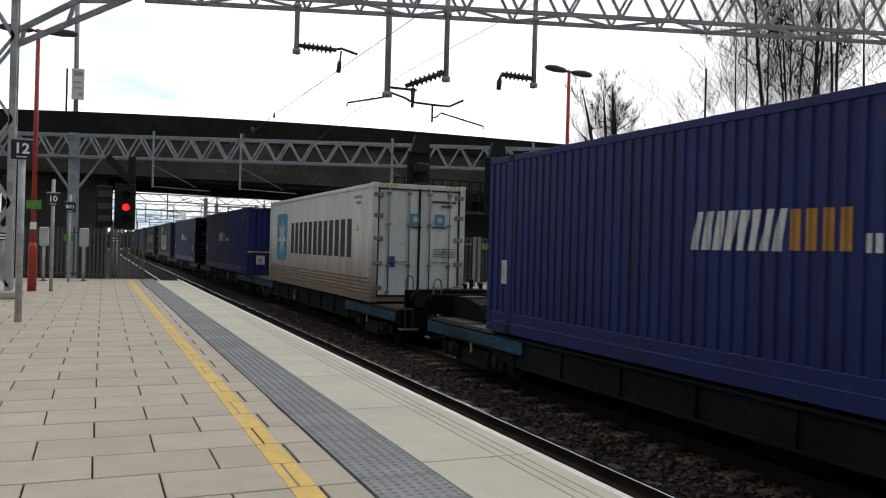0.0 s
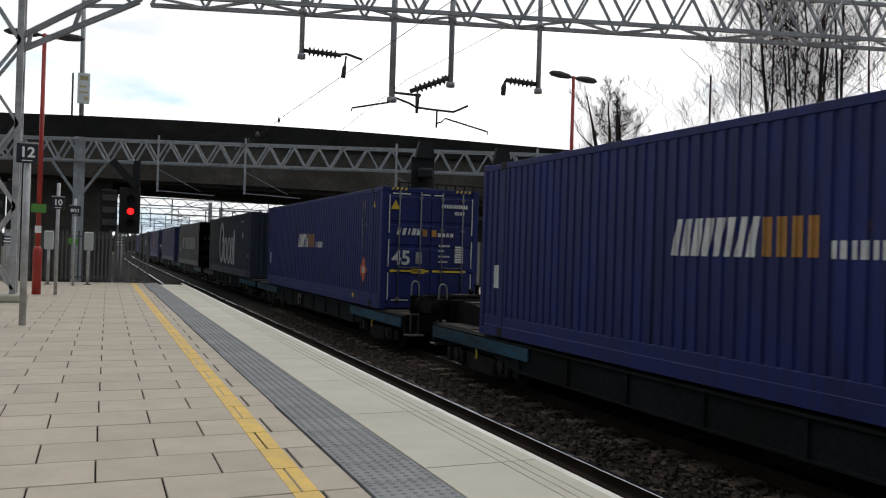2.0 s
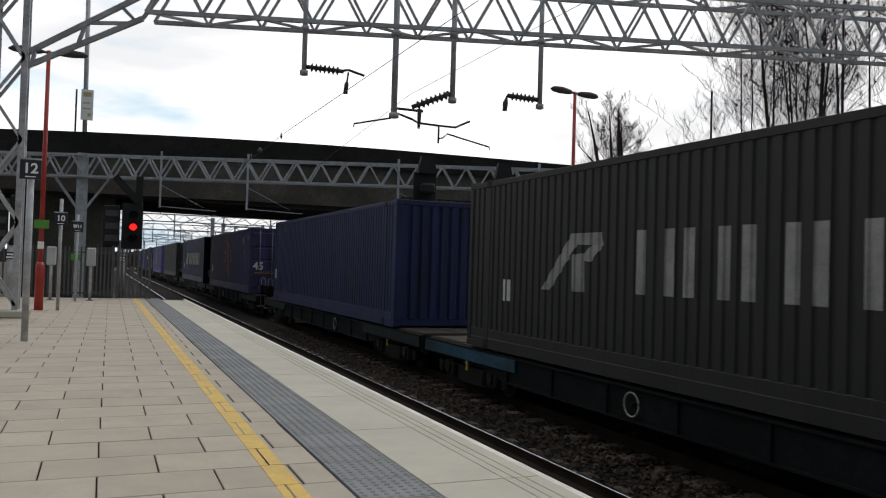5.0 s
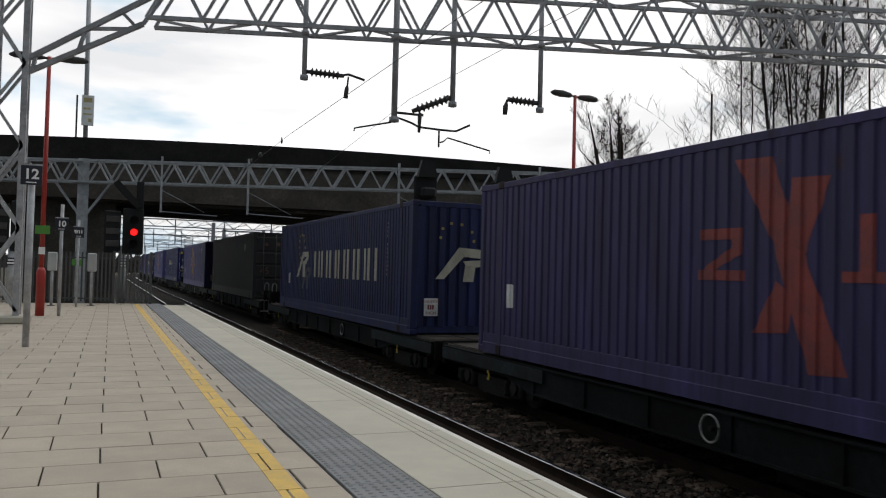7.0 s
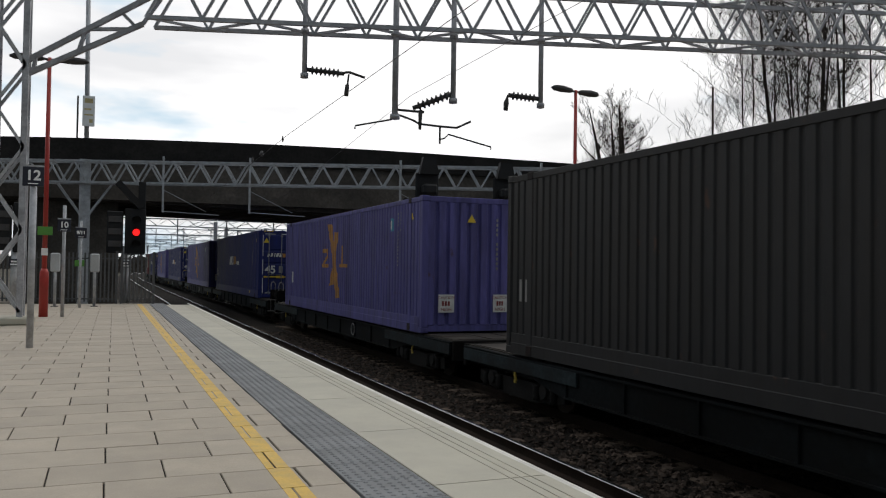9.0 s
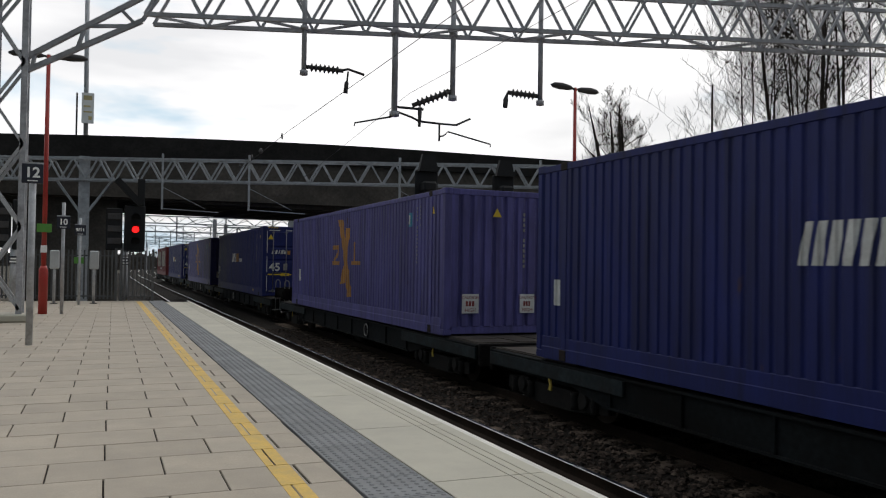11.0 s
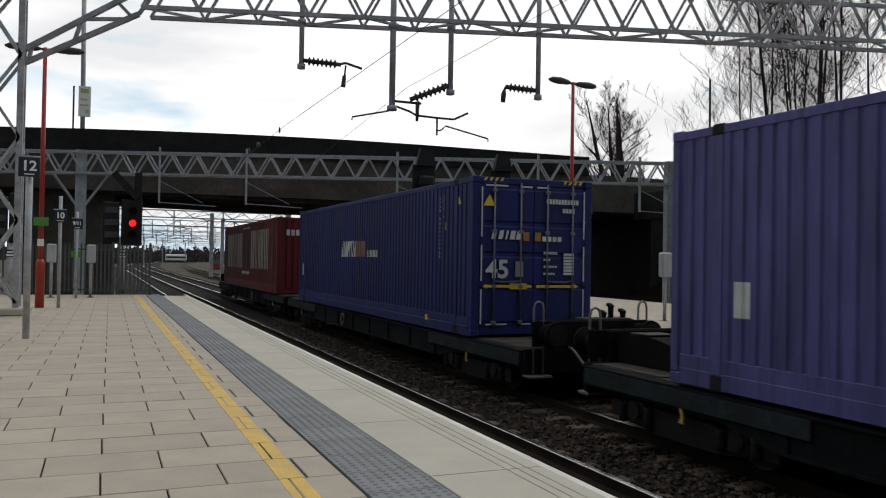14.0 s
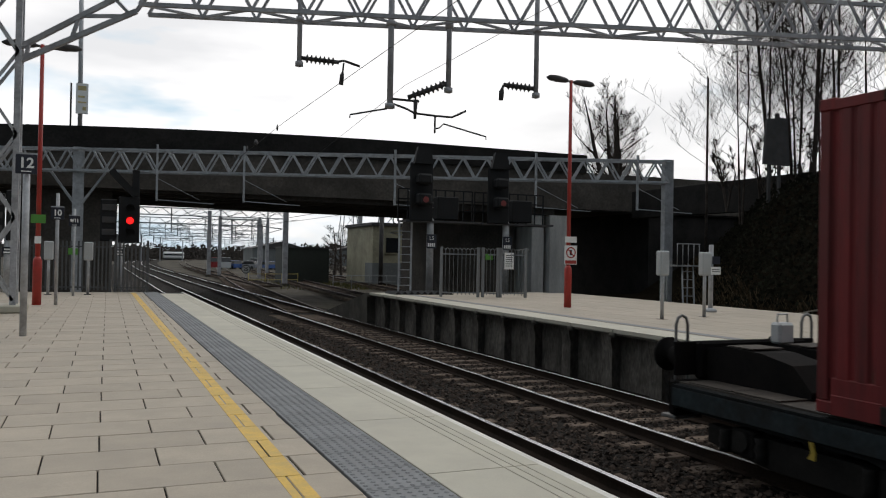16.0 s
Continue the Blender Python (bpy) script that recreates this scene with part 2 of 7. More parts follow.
def tube(bm, pts, r, n=8, caps=True):
    """A round bar along a line of points; r may be one radius or one for each point."""
    pts = [Vector(p) for p in pts]
    rs = r if isinstance(r, (list, tuple)) else [r] * len(pts)
    rings = []
    for i, p in enumerate(pts):
        d = (pts[min(i + 1, len(pts) - 1)] - pts[max(i - 1, 0)]).normalized()
        q = d.to_track_quat("Z", "Y").to_matrix()
        rings.append([bm.verts.new(p + q @ Vector((rs[i] * math.cos(k * math.tau / n), rs[i] * math.sin(k * math.tau / n), 0))) for k in range(n)])
    for a, b in zip(rings, rings[1:]):
        for k in range(n):
            f = bm.faces.new((a[k], a[(k + 1) % n], b[(k + 1) % n], b[k]))
            f.smooth = True
    if caps:
        bm.faces.new(rings[0][::-1])
        bm.faces.new(rings[-1])
    return bm


def prism(bm, outline, axis, c0, c1):
    """A flat outline pushed from c0 to c1 along an axis; the outline gives the other two coordinates in order."""
    def at(p, c):
        return {"x": (c, p[0], p[1]), "y": (p[0], c, p[1]), "z": (p[0], p[1], c)}[axis]
    a = [bm.verts.new(at(p, c0)) for p in outline]
    b = [bm.verts.new(at(p, c1)) for p in outline]
    k = len(outline)
    bm.faces.new(a)
    bm.faces.new(b[::-1])
    for i in range(k):
        bm.faces.new((a[i], b[i], b[(i + 1) % k], a[(i + 1) % k]))
    bmesh.ops.recalc_face_normals(bm, faces=bm.faces[:])
    return bm


def B():
    return bmesh.new()


def words(name, text, size, material, parent, m, depth=0.004, label="", align="CENTER", bold=0.0):
    """Raised characters in the built-in font, as a mesh."""
    cu = bpy.data.curves.new("txt", "FONT")
    cu.body, cu.size, cu.extrude, cu.offset = text, size, depth / 2, bold
    cu.align_x, cu.align_y = align, "CENTER"
    tmp = bpy.data.objects.new("txt", cu)
    scene.collection.objects.link(tmp)
    bpy.context.view_layer.update()
    me = bpy.data.meshes.new_from_object(tmp.evaluated_get(bpy.context.evaluated_depsgraph_get()))
    bpy.data.objects.remove(tmp)
    me.materials.clear()
    me.materials.append(material)
    ob = new(name, me)
    ob.parent = parent
    ob.matrix_local = m
    if label:
        ob["label"] = label
    return ob


RAIL_Z = -0.915


def bend(y):
    """Sideways shift of the lines, which curve away to the right far off."""
    return max(0.0, y - 110.0) ** 2 / 3600.0

# ---------- ground and tracks ----------
ground = thing("ground", (0, 0, 0), "brown gritty railway ground reaching to the horizon", "ground", kind="structure")
bm = B()
gv = [bm.verts.new(p) for p in ((-900, -60, -1.32), (900, -60, -1.32), (900, 1500, -1.32), (-900, 1500, -1.32))]
bm.faces.new(gv)
part("ground_sheet", bm, ground_mat, ground)

NEAR_C, TRAIN_C = 4.13, 7.45


def strip(bm, prof, c, y0, y1, step):
    """A profile of (x, z) run along the curving line whose centre is c."""
    ys = np.arange(y0, y1 + 0.01, step)
    rings = [[bm.verts.new((c + px + bend(y), y, pz)) for px, pz in prof] for y in ys]
    for a, b in zip(rings, rings[1:]):
        for k in range(len(prof) - 1):
            bm.faces.new((a[k], a[k + 1], b[k + 1], b[k]))
    return bm


bed = thing("ballast_bed", (0, 0, 0), "dark brown stone ballast between the running lines", "ballast", kind="structure")
bm = strip(B(), [(-3.2, -1.30), (-1.4, -1.09), (4.7, -1.09), (6.2, -1.31)], NEAR_C, -20, 420, 6)
part("bed", bm, ballast_mat, bed)
rng = random.Random(4)
sv, sf = [], []
for i in range(17000):
    y = 3.5 + 26 * rng.random() ** 1.6
    x = 4.95 + 3.7 * rng.random()
    if abs(abs(x - TRAIN_C) - 0.75) < 0.1:
        continue
    s = 0.02 + 0.03 * rng.random()
    z = -1.085 + 0.012 * rng.random()
    k = len(sv)
    a = rng.random() * 6.28
    for j in range(4):
        sv.append((x + s * math.cos(a + j * 1.57) * rng.uniform(0.6, 1.3), y + s * math.sin(a + j * 1.57) * rng.uniform(0.6, 1.3), z + s * rng.uniform(-0.2, 0.35)))
    ca, sa, w = math.cos(a + 0.6), math.sin(a + 0.6), s * 0.55
    sv += [(x + ca * w, y + sa * w, z + s * rng.uniform(0.45, 0.8)), (x - ca * w, y - sa * w, z + s * rng.uniform(0.4, 0.8))]
    sf += [(k, k + 1, k + 4), (k + 3, k, k + 4), (k + 1, k + 2, k + 5), (k + 2, k + 3, k + 5), (k + 1, k + 5, k + 4), (k + 3, k + 4, k + 5)]
me = bpy.data.meshes.new("ballast_stones")
me.from_pydata(sv, [], sf)
me.materials.append(stone_mat)
ob = new("ballast_stones", me)
tagged(ob, "loose brown ballast stones lying between the rails", "ballast", kind="stuff")

RAIL = [(-0.07, -0.155), (-0.07, -0.14), (-0.012, -0.12), (-0.012, -0.04), (-0.036, -0.03), (-0.036, -0.004)]
RAIL += [(-x, z) for x, z in RAIL[::-1]]


def rail(name, c, y0, y1, label, step=4.0):
    t = thing(name, (0, 0, 0), label, "rail", "running rails", kind="structure")
    part("web", strip(B(), [(x, RAIL_Z + z) for x, z in RAIL], c, y0, y1, step), rail_mat, t)
    part("head", strip(B(), [(-0.034, RAIL_Z - 0.004), (-0.03, RAIL_Z), (0.03, RAIL_Z), (0.034, RAIL_Z - 0.004)], c, y0, y1, step), rail_top_mat, t, "polished running surface")
    return t


for c in (NEAR_C, TRAIN_C):
    for s in (-0.75, 0.75):
        rail("rail", c + s, -20, 420, "rusty steel rail with a polished head on sleepers")

sl_me = None
sleepers = thing("sleepers", (0, 0, 0), "weathered concrete sleepers under the rails, half sunk in ballast", "sleeper", kind="structure")
for c in (TRAIN_C, NEAR_C):
    for k in range(46):
        y = 3.0 + 0.65 * k
        if sl_me is None:
            bm = box(B(), -1.25, 1.25, -0.13, 0.13, -0.12, 0.0, 0.02)
            o = part("sleeper", bm, sleeper_mat, sleepers)
            sl_me = o.data
        else:
            o = new("sleeper", sl_me)
            o.parent = sleepers
        o.location = (c + bend(y), y, RAIL_Z - 0.15)

# ---------- near platform ----------
EDGE = 2.61
platform = thing("platform", (0, 0, 0), "near station platform of buff paving with pale coping and grey tactile strip", "platform", kind="structure")
P_END = 28.6
bm = box(B(), -9.0, EDGE - 0.06, -8, P_END, -1.3, -0.032)
part("base", bm, wall_mat, platform)
bm = box(B(), -9.0, 1.345, -8, P_END, -0.031, -0.012)
part("joint_bed", bm, joint_mat, platform)
# coping slabs with three grooves and a white nosing
COPE0 = 1.815
ROW, SLAB = 0.485, 0.66


def coping_mesh(length):
    g = 0.006
    prof = [(0, -0.08), (0, -0.003), (0.003, 0)]
    for gx in (0.50, 0.57, 0.64):
        prof += [(gx - 0.006, 0), (gx - 0.004, -0.008), (gx + 0.004, -0.008), (gx + 0.006, 0)]
    prof += [(0.765, 0), (0.795, -0.012), (0.795, -0.08)]
    bm = B()
    a = [bm.verts.new((x, g, z)) for x, z in prof]
    b = [bm.verts.new((x, length - g, z)) for x, z in prof]
    for k in range(len(prof) - 1):
        bm.faces.new((a[k], a[k + 1], b[k + 1], b[k]))
    bm.faces.new(a[::-1])
    bm.faces.new(b)
    return bm


cope_me = None
COPE_L = 1.64
for k in range(-9, 16):
    y = 6.16 + (k - 1) * COPE_L
    if y + COPE_L > P_END + 0.3:
        break
    if cope_me is None:
        o = part("coping_slab", coping_mesh(COPE_L), coping_mat, platform)
        cope_me = o.data
    else:
        o = new("coping_slab", cope_me)
        o.parent = platform
    o.location = (COPE0, y, 0)
bm = box(B(), EDGE - 0.055, EDGE + 0.002, -8, P_END, -0.02, 0.0, 0.004)
for v in bm.verts:
    v.co.z += 0.001
part("edge_nosing", bm, white_edge_mat, platform, "worn white edge of the platform")
bm = box(B(), EDGE - 0.05, EDGE - 0.01, -8, P_END, -0.16, -0.021)
part("edge_lip", bm, wall_mat, platform)

# tactile blocks with low domes
T0, T1 = 1.36, 1.81
bm = box(B(), 0.004, T1 - T0 - 0.004, 0.004, 0.446, -0.06, -0.002, 0.003)
for i in range(7):
    for j in range(7):
        cx, cy = 0.035 + i * 0.0635, 0.035 + j * 0.0635
        base = [bm.verts.new((cx + 0.019 * math.cos(q * math.tau / 6), cy + 0.019 * math.sin(q * math.tau / 6), -0.002)) for q in range(6)]
        top = [bm.verts.new((cx + 0.011 * math.cos(q * math.tau / 6), cy + 0.011 * math.sin(q * math.tau / 6), 0.004)) for q in range(6)]
        for q in range(6):
            bm.faces.new((base[q], base[(q + 1) % 6], top[(q + 1) % 6], top[q]))
        bm.faces.new(top)
t_me = None
for k in range(-18, 63):
    y = 0.25 + 0.45 * k
    if y + 0.45 > P_END:
        break
    if t_me is None:
        o = part("tactile_block", bm, tactile_mat, platform)
        t_me = o.data
    else:
        o = new("tactile_block", t_me)
        o.parent = platform
    o.location = (T0, y, 0)

# yellow line, broken at the joints
bm = B()
for k in range(-23, 53):
    y = 4.73 + (k - 3) * ROW
    if y + ROW < P_END - 0.3:
        for x0, x1 in (((0.965, 1.105),) if k % 2 else ((0.965, 1.013), (1.027, 1.105))):
            box(bm, x0, x1, y + 0.004, y + ROW - 0.004, -0.002, 0.003)
part("yellow_line", bm, yellow_mat, platform, "worn yellow safety line")


# ---------- far platform ----------
FE = 8.88
F_END = 28.4
far_platform = thing("far_platform", (0, 0, 0), "opposite station platform with pale paving on sooty concrete supports", "platform", kind="structure")
bm = box(B(), FE + 0.02, 16.2, -25, F_END, -0.10, 0.0, 0.0)
part("deck", bm, wall_mat, far_platform)
# ramp down at its end
bm = B()
prism(bm, [(F_END + 0.002, 0.0), (F_END + 6.4, -1.15), (F_END + 6.4, -1.3), (F_END + 0.002, -1.3)], "x", FE + 0.05, 12.5)
part("ramp", bm, wall_mat, far_platform, "sooty sloping ramp")
bm = box(B(), FE + 0.34, 16.2, -25, F_END, -1.31, -0.101)
part("core_wall", bm, far_wall_mat, far_platform)
s_me = None
for k in range(24):
    y = -8 + 1.5 * k + 0.4
    if y > F_END - 0.4:
        break
    if s_me is None:
        bm = B()
        prism(bm, [(0.06, -1.3), (0.06, -0.4), (0.02, -0.25), (0.02, -0.117), (0.239, -0.117), (0.239, -1.3)], "y", -0.17, 0.17)
        o = part("support", bm, far_wall_mat, far_platform)
        s_me = o.data
    else:
        o = new("support", s_me)
        o.parent = far_platform
    o.location = (FE + 0.1, y, 0)
c_me = None
for k in range(30):
    y = -8 + 1.5 * k
    if y + 1.5 > F_END + 0.01:
        break
    if c_me is None:
        bm = B()
        box(bm, 0, 0.78, 0.005, 1.495, 0.001, 0.012)
        prism(bm, [(0, 0.0), (0, -0.055), (0.05, -0.1), (0.12, -0.115), (0.25, -0.115), (0.25, 0.0)], "y", 0.02, 1.48)
        o = part("coping_slab", bm, coping_mat, far_platform)
        c_me = o.data
    else:
        o = new("coping_slab", c_me)
        o.parent = far_platform
    o.location = (FE, y, 0)
lug_me = None
for k in range(25):
    y = -8 + 1.5 * k
    if y > F_END:
        break
    if lug_me is None:
        o = part("drip_lug", tube(B(), [(0.03, -0.09, -0.1), (0.03, 0.09, -0.1)], [0.055, 0.055], 8), wall_mat, far_platform)
        lug_me = o.data
    else:
        o = new("drip_lug", lug_me)
        o.parent = far_platform
    o.location = (FE, y, 0)
f_me = None
for k in range(8):
    for j in range(26):
        x, y = FE + 0.80 + 0.9 * k, -8 + 1.4 * j + (0.7 if k % 2 else 0)
        if y + 1.39 < F_END:
            if f_me is None:
                o = part("paving_slab", box(B(), 0.006, 0.894, 0.006, 1.394, 0.001, 0.012), slab_mat, far_platform)
                f_me = o.data
            else:
                o = new("paving_slab", f_me)
                o.parent = far_platform
            o.location = (x, y, 0)
bm = box(B(), FE + 0.84, FE + 1.08, -8, F_END, 0.013, 0.018)
part("tactile_strip", bm, tactile_mat, far_platform, "grey tactile strip")

# ---------- road bridge ----------
BY = 44.0
bridge = thing("road_bridge", (0, BY, 0), "sooty concrete road bridge with black parapet spanning the lines", "bridge", kind="structure")


def crown(x):
    """How far the cambered deck lies below its highest point."""
    return -0.0012 * (min(x, 18.0) - 18.0) ** 2


bm = B()
xs = list(range(-40, 27, 3)) + [28.0]
for z0, z1, y0, y1 in ((6.75, 7.87, 0.0, 0.35),):
    ring = [[bm.verts.new((x, y, z + crown(x))) for y, z in ((y0, z0), (y0, z1), (y1, z1), (y1, z0))] for x in xs]
    for a, b in zip(ring, ring[1:]):
        for k in range(4):
            bm.faces.new((a[k], a[(k + 1) % 4], b[(k + 1) % 4], b[k]))
    bm.faces.new(ring[0])
    bm.faces.new(ring[-1][::-1])
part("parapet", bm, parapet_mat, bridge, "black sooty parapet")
bm = B()
ring = [[bm.verts.new((x, y, z + crown(x) * (0.8 if z > 6 else 0.1))) for y, z in ((0.15, 4.5), (0.15, 6.8), (13.0, 6.8), (13.0, 4.5))] for x in list(range(-40, 45, 3))]
for a, b in zip(ring, ring[1:]):
    for k in range(4):
        bm.faces.new((a[k], a[(k + 1) % 4], b[(k + 1) % 4], b[k]))
bm.faces.new(ring[0])
bm.faces.new(ring[-1][::-1])
part("girder", bm, bridge_mat, bridge)
for k in range(9):
    y = 0.5 + k * 1.45
    bm = B()
    ring = [[bm.verts.new((x, yy, z)) for yy, z in ((y, 4.38 - 0.012 * max(0, x)), (y, 4.57), (y + 0.5, 4.57), (y + 0.5, 4.38 - 0.012 * max(0, x)))] for x in list(range(-40, 32, 6))]
    for a, b in zip(ring, ring[1:]):
        for q in range(4):
            bm.faces.new((a[q], a[(q + 1) % 4], b[(q + 1) % 4], b[q]))
    bm.faces.new(ring[0])
    part("soffit_beam", bm, bridge_mat, bridge)
for x0, x1, y0 in ((24.5, 25.35, 0.6), (25.6, 26.9, 0.3)):
    part("pier", box(B(), x0, x1, y0, 4.6, -1.32, 4.05, 0.03), pier_mat, bridge, "pale concrete pier")
part("pier_wall", box(B(), -4.0, 0.55, 1.0, 13, -1.32, 4.5), bridge_mat, bridge)
part("pier_wall", box(B(), 20.5, 24.3, 2.5, 13, -1.32, 4.5), bridge_mat, bridge)
# parapet black on the abutments stands for the shade under the end spans
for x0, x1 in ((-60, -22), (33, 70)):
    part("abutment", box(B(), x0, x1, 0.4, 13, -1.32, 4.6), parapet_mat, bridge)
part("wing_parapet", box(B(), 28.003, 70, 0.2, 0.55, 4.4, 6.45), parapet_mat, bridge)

# ---------- portal gantries of the overhead line ----------


def truss(bm, a, b, depth, width, bay, chord=0.09, lace=0.05, first_up=True):
    """A four-chord lattice girder from a to b, measured at its lower chords; width goes sideways."""
    a, b = Vector(a), Vector(b)
    d = (b - a).normalized()
    side = Vector((-d.y, d.x, 0)) * width / 2
    up = Vector((0, 0, depth))
    L = (b - a).length
    n = max(2, round(L / bay))
    for s in (-1, 1):
        beam(bm, a + side * s, b + side * s, chord)
        beam(bm, a + side * s + up, b + side * s + up, chord)
        for i in range(n):
            p0, p1 = a + d * (L * i / n), a + d * (L * (i + 1) / n)
            mid = (p0 + p1) / 2
            beam(bm, p0 + side * s, mid + side * s + up, lace)
            beam(bm, mid + side * s + up, p1 + side * s, lace)
    for i in range(n):
        p0, p1 = a + d * (L * i / n), a + d * (L * (i + 1) / n)
        s = 1 if i % 2 else -1
        beam(bm, p0 + side * s, p1 - side * s, lace * 0.9)
        beam(bm, p0 + side * s + up, p1 - side * s + up, lace * 0.9)
    return bm


def lattice_mast(at, height, w, d, label):
    t = thing("gantry_mast", at, label, "gantry mast", "overhead line masts")
    for x in (-w / 2, w / 2):
        for y in (-d / 2, d / 2):
            part("leg", beam(B(), (x, y, 0), (x, y, height), 0.12), mast_mat, t)
    bay = 0.85
    n = int(height / bay)
    for i in range(n):
        z0, z1 = 0.25 + i * bay, 0.25 + (i + 1) * bay
        q = 1 if i % 2 else -1
        for y in (-d / 2 - 0.03, d / 2 + 0.03):
            part("lacing_bar", beam(B(), (-q * w / 2, y, z0), (q * w / 2, y, z1), 0.06), steel_mat, t)
        for x in (-w / 2 - 0.03, w / 2 + 0.03):
            part("lacing_bar", beam(B(), (x, -q * d / 2, z0), (x, q * d / 2, z1), 0.05), steel_mat, t)
    bm = box(B(), -w / 2 - 0.25, w / 2 + 0.25, -d / 2 - 0.25, d / 2 + 0.25, 0, 0.16, 0.03)
    part("footing", bm, coping_mat, t)
    return t


G1L = Vector((-1.72, 19.2, 0))
G1R = Vector((27.0, 10.6, 0))
G1D = (G1R - G1L).normalized()
G1Z = 6.4
mast = lattice_mast((G1L.x - 0.16, G1L.y, 0), 9.0, 0.55, 0.5, "grey lattice steel mast carrying the overhead line gantry")
lattice_mast((G1R.x, G1R.y, -1.3), 10.0, 0.55, 0.5, "grey lattice steel mast carrying the overhead line gantry")
gantry = thing("gantry_beam", (0, 0, 0), "grey lattice steel gantry beam spanning the tracks", "gantry")
p0 = G1L + G1D * 2.6 + Vector((0, 0, G1Z))
p1 = G1R + Vector((0, 0, G1Z))
part("lattice_girder", truss(B(), p0, p1, 1.05, 0.75, 1.12, 0.085, 0.055), mast_mat, gantry)
bm = B()
side = Vector((-G1D.y, G1D.x, 0)) * 0.375


def g1(a, z):
    q = G1L + G1D * a
    return Vector((q.x, q.y, z))


beam(bm, g1(0.1, 5.2), g1(2.45, 6.36), 0.1)
beam(bm, g1(0.05, 5.45), g1(3.4, 7.42), 0.1)
for a0, z0, a1, z1 in ((0.25, 5.27, 0.3, 5.6), (1.15, 5.72, 1.3, 6.2), (1.3, 6.2, 2.2, 6.24), (2.3, 6.3, 2.0, 6.6), (2.45, 6.36, 3.0, 7.2)):
    beam(bm, g1(a0, z0), g1(a1, z1), 0.07)
part("haunch", bm, mast_mat, gantry, "sloping end bracket")


def insulator(bm, a, b, n=6, r=0.085, core=0.035):
    a, b = Vector(a), Vector(b)
    pts, rs = [a], [core]
    for i in range(n):
        for f, q in ((0.1, core), (0.35, r), (0.5, r), (0.75, core)):
            pts.append(a.lerp(b, 0.1 + 0.8 * (i + f) / n))
            rs.append(q)
    pts.append(b)
    rs.append(core)
    return tube(bm, pts, rs, 10)




def on_gantry(a, z, back=0.0):
    """A place a metres along the near gantry and z up, and a little behind or before its plane."""
    p = G1L + G1D * a + Vector((G1D.y, -G1D.x, 0)) * back
    return Vector((p.x, p.y, z))


def drop_tube(a, z_low, r=0.055):
    t = thing("drop_tube", (0, 0, 0), "grey steel drop tube hanging from the gantry", "drop tube", "drop tubes of the overhead line")
    part("tube", tube(B(), [on_gantry(a, z_low), on_gantry(a, 7.5)], r, 10), mast_mat, t)
    for z in (z_low + 0.06, 6.35, 7.42):
        part("clamp", tube(B(), [on_gantry(a, z - 0.05), on_gantry(a, z + 0.05)], r * 1.6, 10), mast_mat, t)
    return t


d1 = drop_tube(5.85, 5.33)
part("insulator", insulator(B(), on_gantry(5.9, 5.52), on_gantry(6.7, 5.46), 7, 0.095, 0.045), insul_mat, d1, "ribbed brown insulator")
part("arm", tube(B(), [on_gantry(6.65, 5.47), on_gantry(6.8, 5.5), on_gantry(7.15, 5.39)], 0.028, 8), dark_steel_mat, d1)
part("hanger", tube(B(), [on_gantry(6.8, 5.45), on_gantry(6.78, 5.25), on_gantry(6.77, 5.2), on_gantry(6.75, 4.98)], [0.02, 0.02, 0.045, 0.05], 8), dark_steel_mat, d1)
d2 = drop_tube(7.81, 4.5, 0.07)
part("cantilever_tube", tube(B(), [on_gantry(7.85, 4.62), on_gantry(8.2, 4.5), on_gantry(8.35, 4.42), on_gantry(8.8, 4.38), on_gantry(9.17, 4.36), on_gantry(9.48, 4.51)], 0.024, 8), dark_steel_mat, d2)
part("top_tube", tube(B(), [on_gantry(7.8, 4.72), on_gantry(8.45, 4.68)], 0.028, 8), dark_steel_mat, d2)
part("strut", tube(B(), [on_gantry(8.37, 4.72), on_gantry(8.36, 4.3)], [0.05, 0.03], 8), dark_steel_mat, d2)
part("left_arm", tube(B(), [on_gantry(7.75, 4.5), on_gantry(6.96, 4.34), on_gantry(6.95, 4.27)], 0.02, 6), dark_steel_mat, d2)
part("dropper", tube(B(), [on_gantry(8.8, 4.4), on_gantry(8.8, 4.0)], 0.022, 6), dark_steel_mat, d2)
part("steady_arm", tube(B(), [on_gantry(8.82, 4.1), on_gantry(8.9, 4.12), on_gantry(8.99, 4.21), on_gantry(9.93, 3.96), on_gantry(9.93, 3.9)], 0.018, 6), dark_steel_mat, d2)
d3 = drop_tube(9.08, 4.89, 0.06)
part("insulator", insulator(B(), on_gantry(9.05, 5.1), on_gantry(8.2, 4.76), 7, 0.1, 0.05), insul_mat, d3, "ribbed brown insulator")
part("clevis", beam(B(), on_gantry(8.95, 5.14), on_gantry(9.1, 4.95), 0.06), dark_steel_mat, d3)
d4 = drop_tube(11.03, 4.85)
part("insulator", insulator(B(), on_gantry(10.98, 5.06), on_gantry(10.3, 5.12), 6, 0.095, 0.05), insul_mat, d4, "ribbed brown insulator")
part("hanger", tube(B(), [on_gantry(10.3, 5.12), on_gantry(10.28, 5.05), on_gantry(10.26, 4.95), on_gantry(10.25, 4.78)], [0.02, 0.03, 0.06, 0.05], 8), dark_steel_mat, d4)

